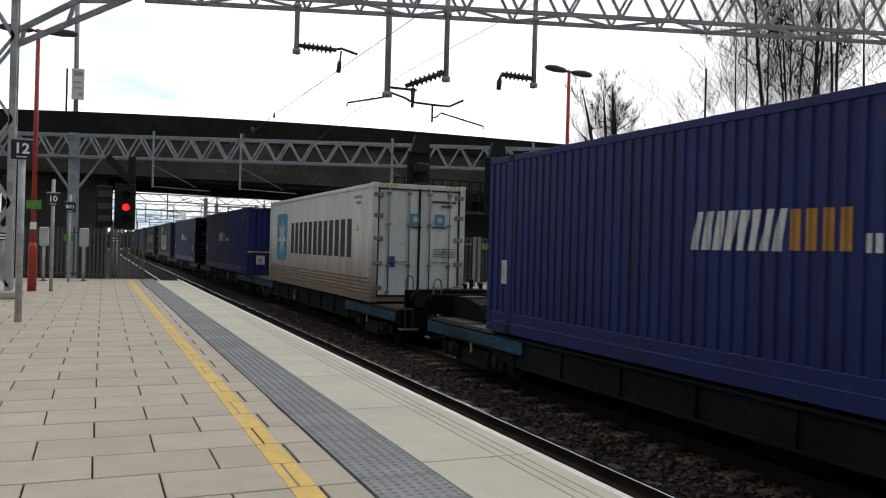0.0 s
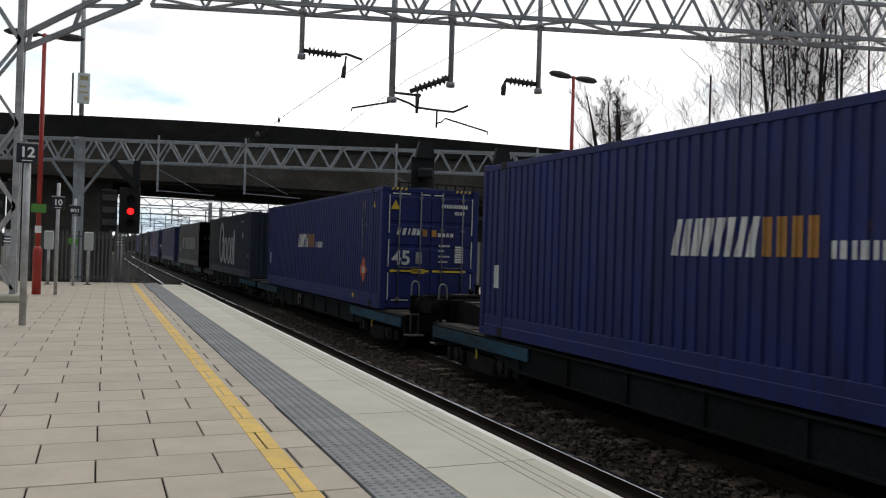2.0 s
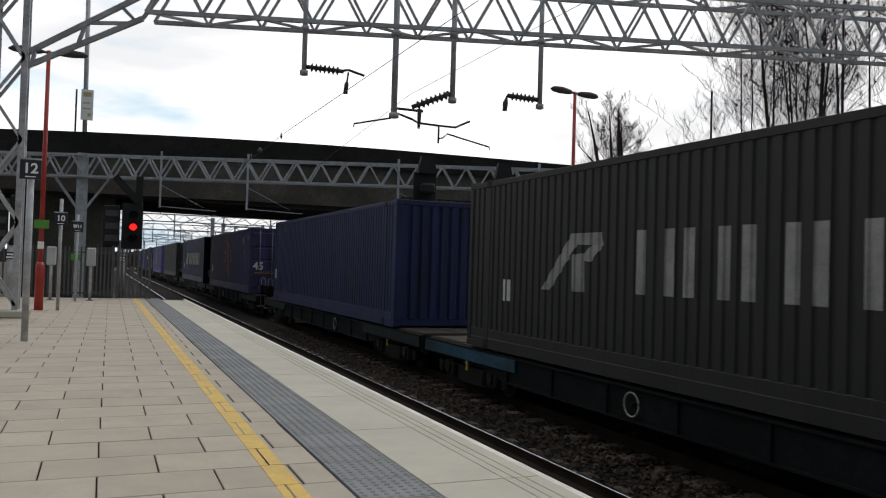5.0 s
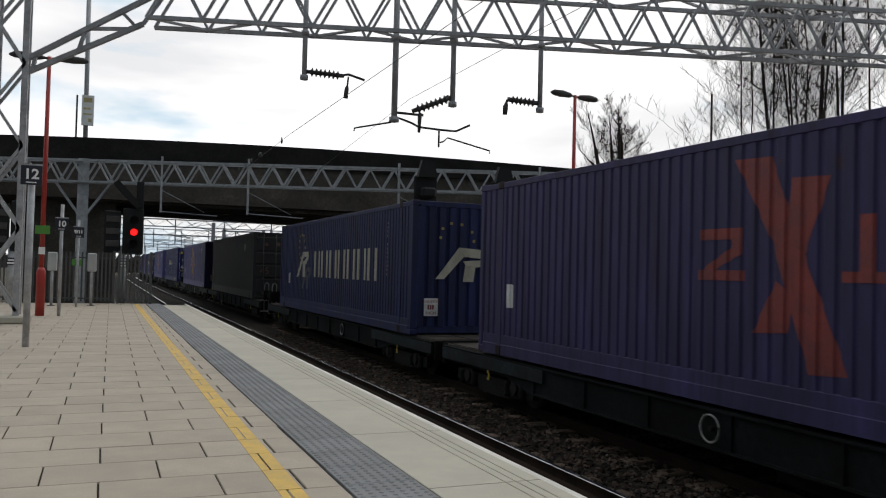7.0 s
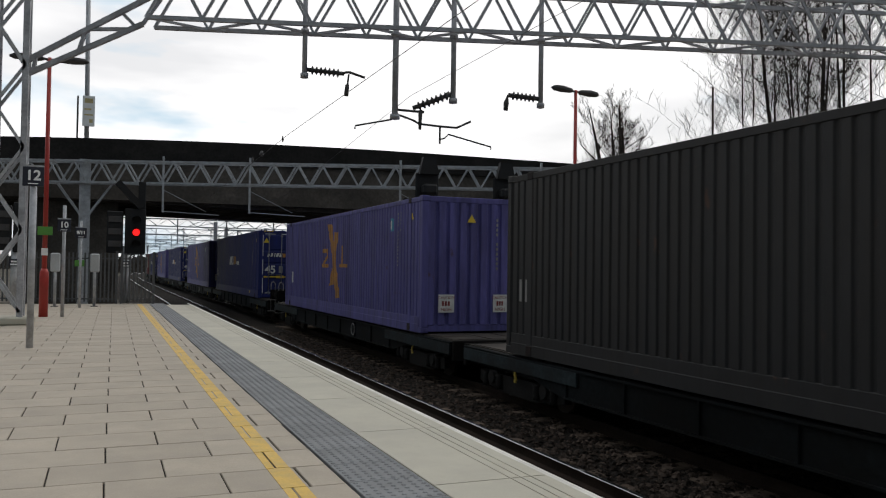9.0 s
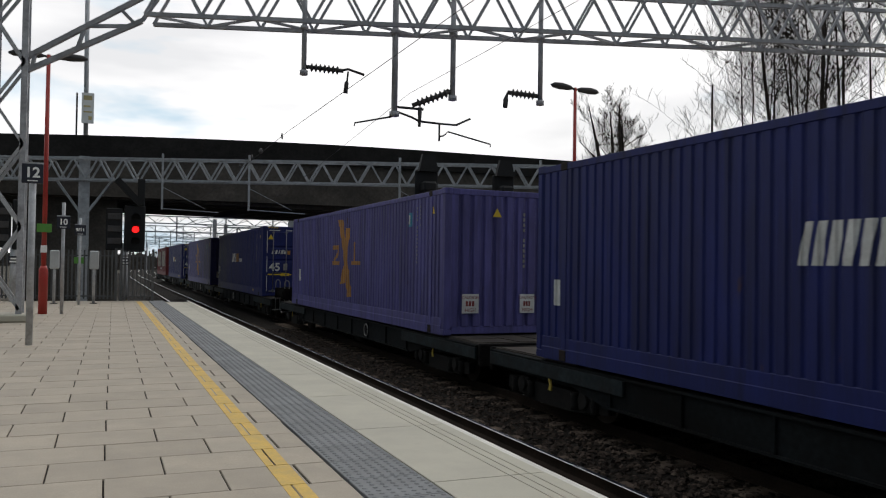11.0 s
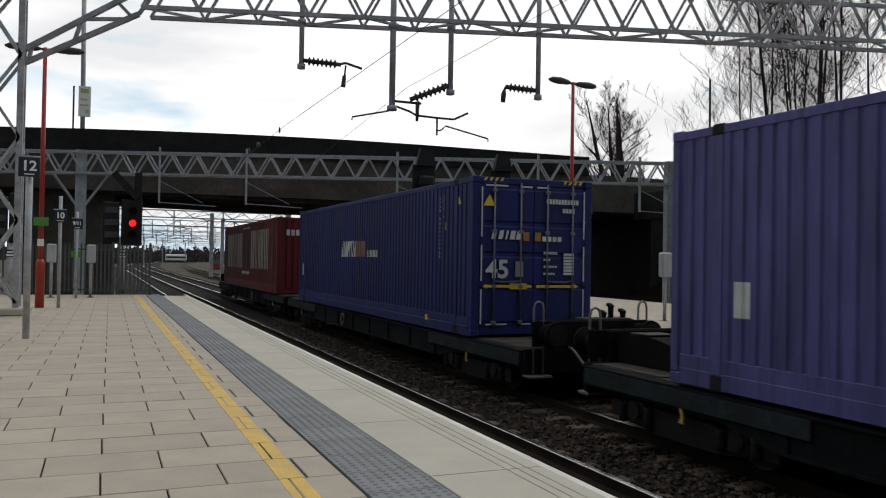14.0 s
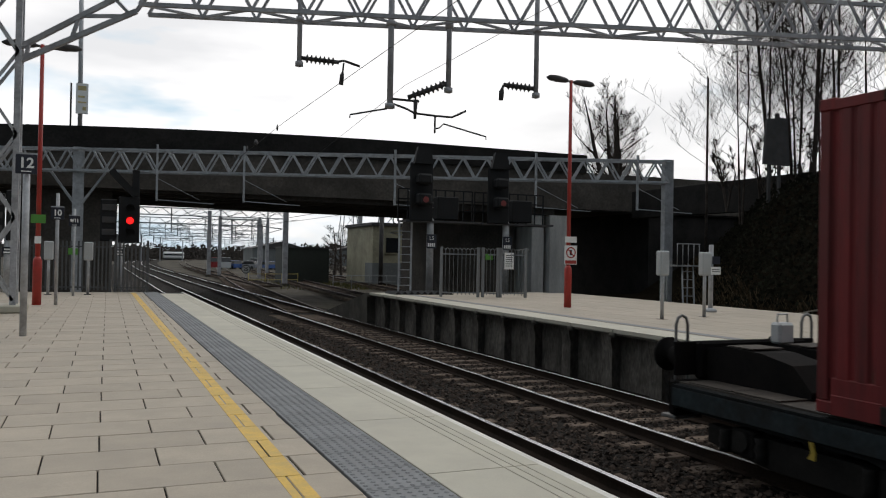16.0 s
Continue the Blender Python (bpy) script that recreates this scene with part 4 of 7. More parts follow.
def wagon(near_out, blue=False, wheel_y=0.0):
    """One half of a low twin wagon; near_out: its viewer-facing end is the outer end, raised to carry buffers and hoops."""
    t = thing("container_wagon", (0, 0, 0), "low grimy container flat wagon with blue-grey sills", "wagon", "wagons of the train")
    a, b = (-1.83, L45 + 1.62) if near_out else (-1.62, L45 + 1.83)
    top_blue = sill_blue_mat if blue else sill_grey_mat

    def sill(x0, x1):
        bm = B()
        prism(bm, [(a, -0.05), (b, -0.05), (b, -0.32), (b - 2.6, -0.34), (b - 3.4, -0.5), (a + 3.4, -0.5), (a + 2.6, -0.34), (a, -0.32)], "x", x0, x1)
        # flanges top and bottom, and upright stiffeners between them
        out = -1 if x0 < 1 else 1
        fx = x0 if out < 0 else x1
        lo, hi = min(fx, fx + out * 0.035), max(fx, fx + out * 0.035)
        box(bm, lo, hi, a, b, -0.085, -0.052)
        box(bm, lo, hi, a + 3.5, b - 3.5, -0.5, -0.47)
        for k in range(8):
            y = a + 3.6 + k * (b - a - 7.2) / 7
            box(bm, lo, hi, y - 0.012, y + 0.012, -0.47, -0.086)
        return bm
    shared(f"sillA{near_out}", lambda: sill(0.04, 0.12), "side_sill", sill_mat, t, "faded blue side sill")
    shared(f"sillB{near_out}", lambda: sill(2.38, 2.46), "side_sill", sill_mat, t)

    def deck():
        bm = B()
        box(bm, 0.12, 2.38, a, a + 2.6, -0.10, -0.03)
        box(bm, 0.12, 2.38, b - 2.6, b, -0.10, -0.03)
        for k in range(7):
            y = a + 2.9 + k * (b - a - 5.8) / 6
            box(bm, 0.12, 2.38, y - 0.1, y + 0.1, -0.30, -0.04)
        box(bm, 1.0, 1.5, a, b, -0.45, -0.11)
        return bm
    shared(f"deck{near_out}", deck, "deck", deck_mat, t)
    ends = ((a, -1), (b, 1))
    for y, s in ends:
        # worn tread plates with gaps between them, on the open deck
        for k, (x0, x1, d0, d1) in enumerate(((0.14, 0.92, 0.14, 0.8), (0.14, 0.92, 0.84, 1.5), (0.98, 1.52, 0.14, 1.5), (1.58, 2.36, 0.14, 0.8), (1.58, 2.36, 0.84, 1.5))):
            shared(f"tread{near_out}{s}{k}", lambda: slab_plate(B(), x0, x1, y - s * d0, y - s * d1, -0.028 + 0.004 * (k % 2)), "deck_plate", deck_mat, t, "worn steel deck plate")
        outer = (s < 0) == near_out
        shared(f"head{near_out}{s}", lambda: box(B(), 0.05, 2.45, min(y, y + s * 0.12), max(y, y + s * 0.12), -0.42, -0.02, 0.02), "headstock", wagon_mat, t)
        for x in (0.0, 2.465):
            shared(f"plate{near_out}{s}{x}", lambda: box(B(), x - 0.002, x + 0.037, min(y, y - s * 3.9) + 0.01, max(y, y - s * 3.9) - 0.01, -0.29, -0.09, 0.004), "end_plate", top_blue, t, "faded blue end plate")
        if outer:
            for x in (0.26, 2.24):
                def hoop():
                    yy = y + s * 0.145
                    return tube(B(), [(x - 0.085, yy, -0.42), (x - 0.085, yy, 0.62), (x - 0.06, yy, 0.7), (x, yy, 0.73), (x + 0.06, yy, 0.7), (x + 0.085, yy, 0.62), (x + 0.085, yy, -0.42)], 0.019, 8)
                shared(f"hoop{near_out}{x}", hoop, "handrail", hoop_mat, t, "pale tubular handrail hoop")
                shared(f"step{near_out}{x}", lambda: box(B(), x - 0.2, x + 0.2, min(y, y + s * 0.26), max(y, y + s * 0.26), -0.47, -0.43, 0.008), "footstep", step_mat, t, "pale worn steel footstep")
            shared(f"riser{near_out}", lambda: box(B(), 0.42, 2.08, min(y, y + s * 0.12), max(y, y + s * 0.12), -0.019, 0.43, 0.03), "buffer_beam", wagon_mat, t)
            for x in (0.37, 2.13):
                def buffer():
                    return tube(B(), [(x, y + s * 0.12, 0.23), (x, y + s * 0.34, 0.23), (x, y + s * 0.341, 0.23), (x, y + s * 0.5, 0.23), (x, y + s * 0.501, 0.23), (x, y + s * 0.56, 0.23)], [0.14, 0.14, 0.105, 0.105, 0.21, 0.2], 18)
                bf = shared(f"buf{near_out}{x}", buffer, "buffer", wagon_mat, t)
                shared(f"bufface{near_out}{x}", lambda: tube(B(), [(x, y + s * 0.561, 0.23), (x, y + s * 0.567, 0.23)], 0.17, 18), "buffer_face", bogie_mat, bf, "greasy buffer face")
                shared(f"bufbase{near_out}{x}", lambda: box(B(), x - 0.22, x + 0.22, min(y + s * 0.121, y + s * 0.16), max(y + s * 0.121, y + s * 0.16), 0.02, 0.42, 0.012), "buffer_base", wagon_mat, bf)

            def hump(x0, x1):
                bm = B()
                prism(bm, [(y - s * 0.001, -0.018), (y - s * 0.001, 0.36), (y - s * 0.3, 0.4), (y - s * 0.85, 0.38), (y - s * 1.3, 0.3), (y - s * 1.55, 0.06), (y - s * 1.55, -0.018)], "x", x0, x1)
                return bm
            shared(f"humpA{near_out}", lambda: hump(0.52, 1.02) if not near_out else box(B(), 0.52, 1.02, y + 0.001, y + 0.5, -0.018, 0.38, 0.03), "end_platform", wagon_mat, t, "raised black end platform")
            shared(f"humpB{near_out}", lambda: hump(1.4, 2.36), "end_platform", wagon_mat, t, "raised black end platform")
            for x0, x1 in ((0.54, 1.0), (1.42, 2.34))[1 if near_out else 0:]:
                shared(f"humptop{near_out}{x0}", lambda: slab_plate(B(), x0, x1, y - s * 0.31, y - s * 0.7, 0.401), "tread_plate", deck_mat, t, "worn tread plate")
            for x, z1 in ((2.05, 0.62), (2.3, 0.52), (1.9, 0.5)):
                shared(f"stub{near_out}{x}", lambda: beam(beam(B(), (x, y - s * 0.5, 0.41), (x, y - s * 0.5, z1), 0.07), (x, y - s * 0.46, z1 - 0.02), (x, y - s * 0.58, z1 + 0.02), 0.085, 0.05), "stub_post", wagon_mat, t)
            for x in (1.62, 1.9):
                shared(f"guide{near_out}{x}", lambda: prism(B(), [(y - s * 0.98, 0.18), (y - s * 1.05, 0.34), (y - s * 1.12, 0.34), (y - s * 1.12, 0.1), (y - s * 1.06, 0.1)], "x", x, x + 0.16), "guide_bracket", step_mat, t, "pale container guide bracket")

            def hook():
                bm = tube(B(), [(1.25, y + s * 0.1, 0.18), (1.25, y + s * 0.36, 0.18), (1.25, y + s * 0.44, 0.12), (1.25, y + s * 0.4, 0.02)], [0.06, 0.055, 0.05, 0.03], 8)
                return tube(bm, [(1.25, y + s * 0.38, 0.08), (1.25, y + s * 0.55, -0.1), (1.25, y + s * 0.72, 0.05)], 0.03, 6)
            shared(f"hook{near_out}", hook, "coupling_hook", bogie_mat, t)
            for x in (0.85, 1.6):
                shared(f"hose{near_out}{x}", lambda: tube(B(), [(x, y + s * 0.1, 0.0), (x, y + s * 0.26, -0.06), (x + 0.03, y + s * 0.5, -0.24), (x + 0.06, y + s * 0.74, -0.24)], 0.025, 8), "brake_hose", hose_mat, t, "grey rubber brake hose")
        else:
            def drawbar():
                return box(B(), 1.1, 1.4, min(y, y + s * 0.2), max(y, y + s * 0.2), -0.4, -0.15, 0.03)
            shared(f"draw{near_out}{s}", drawbar, "drawbar", wagon_mat, t)
        # yellow release lever hanging from the sill
        shared(f"lever{near_out}{s}", lambda: prism(B(), [(y - s * 2.0, -0.3), (y - s * 2.03, -0.4), (y - s * 1.99, -0.46), (y - s * 2.07, -0.47), (y - s * 2.08, -0.4), (y - s * 2.05, -0.3)], "x", 0.0, 0.02), "release_lever", hook_yellow, t, "faded yellow release lever")
    # handwheel ring on the side
    if wheel_y:
        def ring():
            pts = [(-0.02, wheel_y + 0.15 * math.cos(q * math.tau / 20), -0.27 + 0.15 * math.sin(q * math.tau / 20)) for q in range(21)]
            return tube(B(), pts, 0.012, 6, False)
        rg_ = shared(f"handwheel{wheel_y}", ring, "brake_handwheel", letter_grey, t, "white brake handwheel")
        shared(f"handwheelhub{wheel_y}", lambda: tube(B(), [(0.03, wheel_y, -0.27), (-0.03, wheel_y, -0.27)], 0.03, 8), "hub", bogie_mat, rg_)
    # brake gear and pipes slung under the frame
    shared(f"pipe{near_out}", lambda: tube(B(), [(0.3, a + 3.6, -0.56), (0.3, b - 3.6, -0.56)], 0.025, 6), "brake_pipe", bogie_mat, t)
    shared(f"tank{near_out}", lambda: tube(B(), [(0.55, 6.2, -0.62), (0.55, 6.24, -0.62), (0.55, 7.2, -0.62), (0.55, 7.24, -0.62)], [0.1, 0.16, 0.16, 0.1], 14), "air_tank", bogie_mat, t)
    for yb in (a + 1.95, b - 1.95):
        def frame_side():
            bm = B()
            for x in (0.12, 2.26):
                prism(bm, [(yb - 1.45, -0.42), (yb + 1.45, -0.42), (yb + 1.45, -0.62), (yb + 0.5, -0.72), (yb - 0.5, -0.72), (yb - 1.45, -0.62)], "x", x, x + 0.12)
                for yy in (yb - 0.9, yb + 0.9):
                    box(bm, x - 0.03, x + 0.15, yy - 0.16, yy + 0.16, -0.66, -0.38, 0.02)
            box(bm, 0.24, 2.26, yb - 0.25, yb + 0.25, -0.6, -0.36)
            return bm
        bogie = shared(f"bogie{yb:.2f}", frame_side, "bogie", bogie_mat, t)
        for yy in (yb - 0.9, yb + 0.9):
            def wheelset():
                bm = B()
                for x in (0.43, 1.93):
                    tube(bm, [(x, yy, -0.46), (x + 0.03, yy, -0.46), (x + 0.031, yy, -0.46), (x + 0.14, yy, -0.46)], [0.37, 0.37, 0.365, 0.36], 28)
                tube(bm, [(0.4, yy, -0.46), (2.1, yy, -0.46)], 0.08, 10)
                return bm
            shared(f"wheels{yy:.2f}", wheelset, "wheelset", wheel_mat, bogie)
            for x in (0.05, 2.36):
                shared(f"axlebox{yy:.2f}{x}", lambda: tube(B(), [(x, yy, -0.5), (x + 0.09, yy, -0.5)], 0.11, 12), "axle_box", bogie_mat, bogie)
                for dy in (-0.26, 0.26):
                    shared(f"spring{yy:.2f}{x}{dy}", lambda: tube(B(), [(x + 0.05, yy + dy, -0.66), (x + 0.05, yy + dy, -0.6), (x + 0.05, yy + dy, -0.54), (x + 0.05, yy + dy, -0.48), (x + 0.05, yy + dy, -0.42)], [0.07, 0.055, 0.07, 0.055, 0.07], 10), "spring", bogie_mat, bogie)
    return t


def bar(bm, pts, face, off, thick=0.006):
    """A flat painted shape; pts are (along, up) on the wall."""
    def at(p, o):
        return (-o, p[0], p[1]) if face == "side" else (p[0], -o, p[1])
    a = [bm.verts.new(at(p, off)) for p in pts]
    b = [bm.verts.new(at(p, off - thick)) for p in pts]
    bm.faces.new(a)
    bm.faces.new(b[::-1])
    for k in range(len(pts)):
        bm.faces.new((a[k], b[k], b[(k + 1) % len(pts)], a[(k + 1) % len(pts)]))


def fold(u):
    """Depth of the corrugated side at u along it."""
    if not 0.14 < u < L45 - 0.14:
        return -0.008
    q = (u - 0.14) / ((L45 - 0.28) / FOLDS) % 1.0
    return DEPTH * max(0.0, min(1.0, (q - RIB[0]) / (RIB[1] - RIB[0]), (1.0 - q) / (1.0 - RIB[2])))


def painted_sheet(bm, outlines, off):
    """Paint that follows the folds of a corrugated side."""
    for pts in outlines:
        bm.faces.new([bm.verts.new((0, p[0], p[1])) for p in pts])
    bmesh.ops.remove_doubles(bm, verts=bm.verts[:], dist=0.0002)
    bmesh.ops.triangulate(bm, faces=bm.faces[:])
    us = [v.co.y for v in bm.verts]
    p = (L45 - 0.28) / FOLDS
    for i in range(FOLDS):
        for q in (0.0, *RIB):
            u = 0.14 + (i + q) * p
            if min(us) < u < max(us):
                bmesh.ops.bisect_plane(bm, geom=bm.verts[:] + bm.edges[:] + bm.faces[:], dist=1e-5, plane_co=(0, u, 0), plane_no=(0, 1, 0))
    for v in bm.verts:
        v.co.x = 0.008 + fold(v.co.y) - max(0.003, off * 0.7)
    bmesh.ops.recalc_face_normals(bm, faces=bm.faces[:])


SMALL = ("stencilled_code", "print_bar", "plate_print", "slogan_print", "hazard_band", "yellow_stars", "reflective_tape", "lifting_line")


def mark(parent, material, shapes, face="side", off=0.0, name="painted_mark", label=""):
    """Painted shapes; each shape of a brand mark is a part of its own, small print stays together. A shape may be a list of quads."""
    groups = [s if isinstance(s[0][0], (list, tuple)) else [s] for s in shapes]
    if name != "brand_mark":
        groups = [[q for g in groups for q in g]]
    o = None
    for k, g in enumerate(groups):
        bm = B()
        if face == "side" and off >= 0 and parent.name.startswith("container"):
            painted_sheet(bm, g, off + 0.0008 * (k % 4))
            o = part(name, bm, material, parent, label)
            continue
        for pts in g:
            bar(bm, pts, face, off + 0.0012 * (k % 4))
        bmesh.ops.remove_doubles(bm, verts=bm.verts[:], dist=0.0002)
        bmesh.ops.recalc_face_normals(bm, faces=bm.faces[:])
        o = part(name, bm, material, parent, label)
    if name in SMALL:
        tagged(o, kind="stuff")
    return o


def rounded(u0, u1, z0, z1, r):
    """A square with rounded corners."""
    out = []
    for cx, cz, a0 in ((u1 - r, z1 - r, 0), (u0 + r, z1 - r, 90), (u0 + r, z0 + r, 180), (u1 - r, z0 + r, 270)):
        out += [(cx + r * math.cos(radians(a0 + 22.5 * k)), cz + r * math.sin(radians(a0 + 22.5 * k))) for k in range(5)]
    return out


def rect(u0, u1, z0, z1, slant=0.0):
    """A bar, leaning so that its head lies slant metres towards the viewer's end."""
    return [(u0, z0), (u1, z0), (u1 - slant, z1), (u0 - slant, z1)]


def block_row(u_far, u_near, z0, z1, n, fill=0.62, slant=0.0, halves=True):
    """n plain blocks side by side standing for a brand mark, each of two upright bars."""
    out = []
    w = (u_far - u_near) / n
    for k in range(n):
        a = u_far - w * (k + 0.06)
        b = u_far - w * (k + 0.88)
        s = (a - b) * fill / 2
        if halves:
            out += [rect(b, b + s, z0, z1, slant), rect(a - s, a, z0, z1, slant)]
        else:
            out.append(rect(b, a, z0, z1, slant))
    return out


def ring_shape(uc, zc, ru, rz, inner=0.55, n=18):
    """An upright oval ring as quads."""
    out = []
    for k in range(n):
        a0, a1 = k * math.tau / n, (k + 1) * math.tau / n
        out.append([(uc + ru * math.cos(a0), zc + rz * math.sin(a0)), (uc + ru * math.cos(a1), zc + rz * math.sin(a1)),
                    (uc + ru * inner * math.cos(a1), zc + rz * 0.8 * math.sin(a1)), (uc + ru * inner * math.cos(a0), zc + rz * 0.8 * math.sin(a0))])
    return out


def code_column(u, z_hi, z_lo, n, w=0.03):
    """An unreadable code written downwards, as small bars."""
    h = (z_hi - z_lo) / n
    return [rect(u - w * 0.7, u + w * 0.7, z_hi - h * (k + 0.62), z_hi - h * k) for k in range(n) if k not in (4,)]


def code_row(x0, x1, z, h, n):
    w = (x1 - x0) / n
    return [rect(x0 + w * k, x0 + w * (k + 0.72), z, z + h) for k in range(n)]


def triangle(u, z, s):
    return [(u - s, z), (u + s, z), (u, z + 1.75 * s)]


def caution_plate(parent, x0, z0, material, w=0.36, h=0.38):
    p = mark(parent, material, [rect(x0, x0 + w, z0, z0 + h)], "end", 0.014, "caution_plate", "white caution label with dark red print")
    m = Matrix.Rotation(radians(90), 4, "X")
    words("caution_text", "CAUTION", 0.085, letter_red, p, Matrix.Translation((x0 + w / 2, -0.016, z0 + h - 0.07)) @ m)
    words("caution_text", "HIGH", 0.1, letter_red, p, Matrix.Translation((x0 + w / 2, -0.016, z0 + 0.06)) @ m)
    mark(p, letter_red, code_row(x0 + 0.08, x0 + w - 0.08, z0 + 0.14, 0.1, 3), "end", 0.018, "print_bar")


def star(uc, zc, r, n=7, inner=0.42):
    pts = []
    for k in range(2 * n):
        q = r if k % 2 == 0 else r * inner
        pts.append((uc + q * math.sin(k * math.pi / n), zc + q * math.cos(k * math.pi / n)))
    return [[(uc, zc), pts[k], pts[(k + 1) % (2 * n)]] for k in range(2 * n)]


hazard_stripe = [rect(0.22 + 0.11 * k, 0.27 + 0.11 * k, 0, 0.06, -0.03) for k in range(4)] + [rect(W45 - 0.62 + 0.11 * k, W45 - 0.57 + 0.11 * k, 0, 0.06, -0.03) for k in range(4)]


def common_marks(c, ends, yellow=True, plate=True):
    """Codes, height plates and warning triangles found on most of the boxes."""
    mark(c, letter_grey, code_column(1.55, 2.6, 1.37, 15, 0.022) + code_column(1.36, 2.62, 2.15, 6, 0.022), "side", 0.004, "stencilled_code", "worn white code bars")
    mark(c, tri_yellow, [triangle(0.63, 2.41, 0.09)], "side", 0.006, "warning_triangle", "yellow warning triangle")
    pu = 12.95 if yellow else 12.45
    mark(c, letter_white, [rect(pu, pu + 0.26, 0.8, 1.18)], "side", 0.004, "height_plate", "white height label")
    if yellow:
        mark(c, tri_yellow, [[(u, z + H45 - 0.075) for u, z in s] for s in hazard_stripe], "end", -0.02, "hazard_band", "yellow and black stripes on the header")
        mark(c, tri_yellow, [rect(1.24, 1.32, 1.95, 2.09)], "side", 0.004, "yellow_tag")
        mark(c, tri_yellow, [rect(2.05, 2.3, 0.14, 0.26)], "side", 0.012, "yellow_tag")
    if ends == "corrugated":
        caution_plate(c, 0.38, 0.43, letter_white)
        caution_plate(c, 1.66, 0.43, letter_white, 0.33)
        mark(c, letter_grey, code_column(1.74, 2.45, 1.3, 11, 0.03), "end", 0.008, "stencilled_code")
        mark(c, tri_yellow, [triangle(1.13, 2.35, 0.1)], "end", 0.008, "warning_triangle", "yellow warning triangle")


def unit_marks(c, ends):
    mark(c, letter_white, block_row(8.62, 7.25, 1.41, 1.83, 4, 0.8, 0.08), "side", 0.006, "brand_mark", "white slanted blocks of the maker's mark")
    mark(c, letter_orange, block_row(7.2, 6.42, 1.42, 1.82, 2, 0.8), "side", 0.006, "brand_mark", "orange blocks of the maker's mark")
    mark(c, letter_white, block_row(6.35, 5.47, 1.41, 1.58, 4, 0.8), "side", 0.006, "brand_mark", "small white blocks of the maker's mark")
    common_marks(c, ends)
    if ends == "doors":
        m = Matrix.Rotation(radians(90), 4, "X")
        mark(c, letter_white, [rect(a, b, 1.76, 1.92, -0.04) for a, b in ((0.36, 0.44), (0.5, 0.58), (0.64, 0.68), (0.73, 0.83), (0.86, 0.96))], "end", 0.024, "brand_mark")
        mark(c, letter_orange, [rect(1.02, 1.14, 1.74, 1.9), rect(1.26, 1.38, 1.74, 1.9)], "end", 0.024, "brand_mark")
        mark(c, letter_white, code_row(1.42, 1.85, 1.74, 0.09, 4), "end", 0.024, "brand_mark")
        words("size_number", "45", 0.46, letter_white, c, Matrix.Translation((0.5, -0.016, 1.2)) @ m, 0.006, "white size number", bold=0.012)
        mark(c, tri_yellow, [triangle(0.32, 2.36, 0.12)], "end", 0.02, "warning_triangle", "yellow warning triangle")
        mark(c, tri_yellow, [[(0.2, 0.9), (0.28, 0.86), (0.28, 0.88), (1.2, 0.88), (1.2, 0.93), (0.28, 0.93), (0.28, 0.95)], rect(0.75, 1.1, 0.85, 0.96), [(1.3, 0.88), (2.1, 0.88), (2.1, 0.86), (2.2, 0.905), (2.1, 0.95), (2.1, 0.93), (1.3, 0.93)]], "end", 0.026, "lifting_line", "yellow arrowed band across the doors")
        mark(c, letter_white, code_row(1.5, 2.2, 2.44, 0.09, 11) + code_row(1.85, 2.12, 2.28, 0.08, 4) + code_row(1.45, 1.75, 1.5, 0.05, 6) + code_row(1.45, 1.6, 1.38, 0.04, 3) + code_row(1.45, 1.75, 1.25, 0.04, 5) + code_row(1.45, 1.7, 1.12, 0.04, 5)
             + [rect(1.88, 2.1, z, z + 0.045) for z in (1.48, 1.42, 1.36, 1.3, 1.24, 1.18, 1.12)], "end", 0.024, "stencilled_code")
        mark(c, letter_grey, [rect(0.86, 1.02, 1.08, 1.36)], "end", 0.024, "data_plate", "grey data plate")
        mark(c, letter_white, [rect(0.165, 0.19, 0.22, 0.85), rect(0.165, 0.19, 1.0, 1.65), rect(0.165, 0.19, 1.8, 2.7), rect(2.31, 2.335, 0.22, 0.85), rect(2.31, 2.335, 1.0, 1.65), rect(2.31, 2.335, 1.8, 2.7),
             rect(0.25, 0.7, 2.72, 2.75), rect(1.0, 1.2, 2.72, 2.75), rect(1.3, 1.55, 2.72, 2.75), rect(0.28, 0.7, 0.2, 0.225), rect(1.0, 1.2, 0.2, 0.225), rect(1.3, 1.6, 0.2, 0.225)], "end", 0.012, "reflective_tape", "white reflective outline tape")
    else:
        mark(c, tri_yellow, [rect(0.05, 2.42, 0.95, 0.985), rect(0.95, 1.25, 0.9, 1.03), [(-0.02, 0.967), (0.12, 0.91), (0.12, 1.02)]], "end", 0.01, "lifting_line", "yellow band with an arrow")


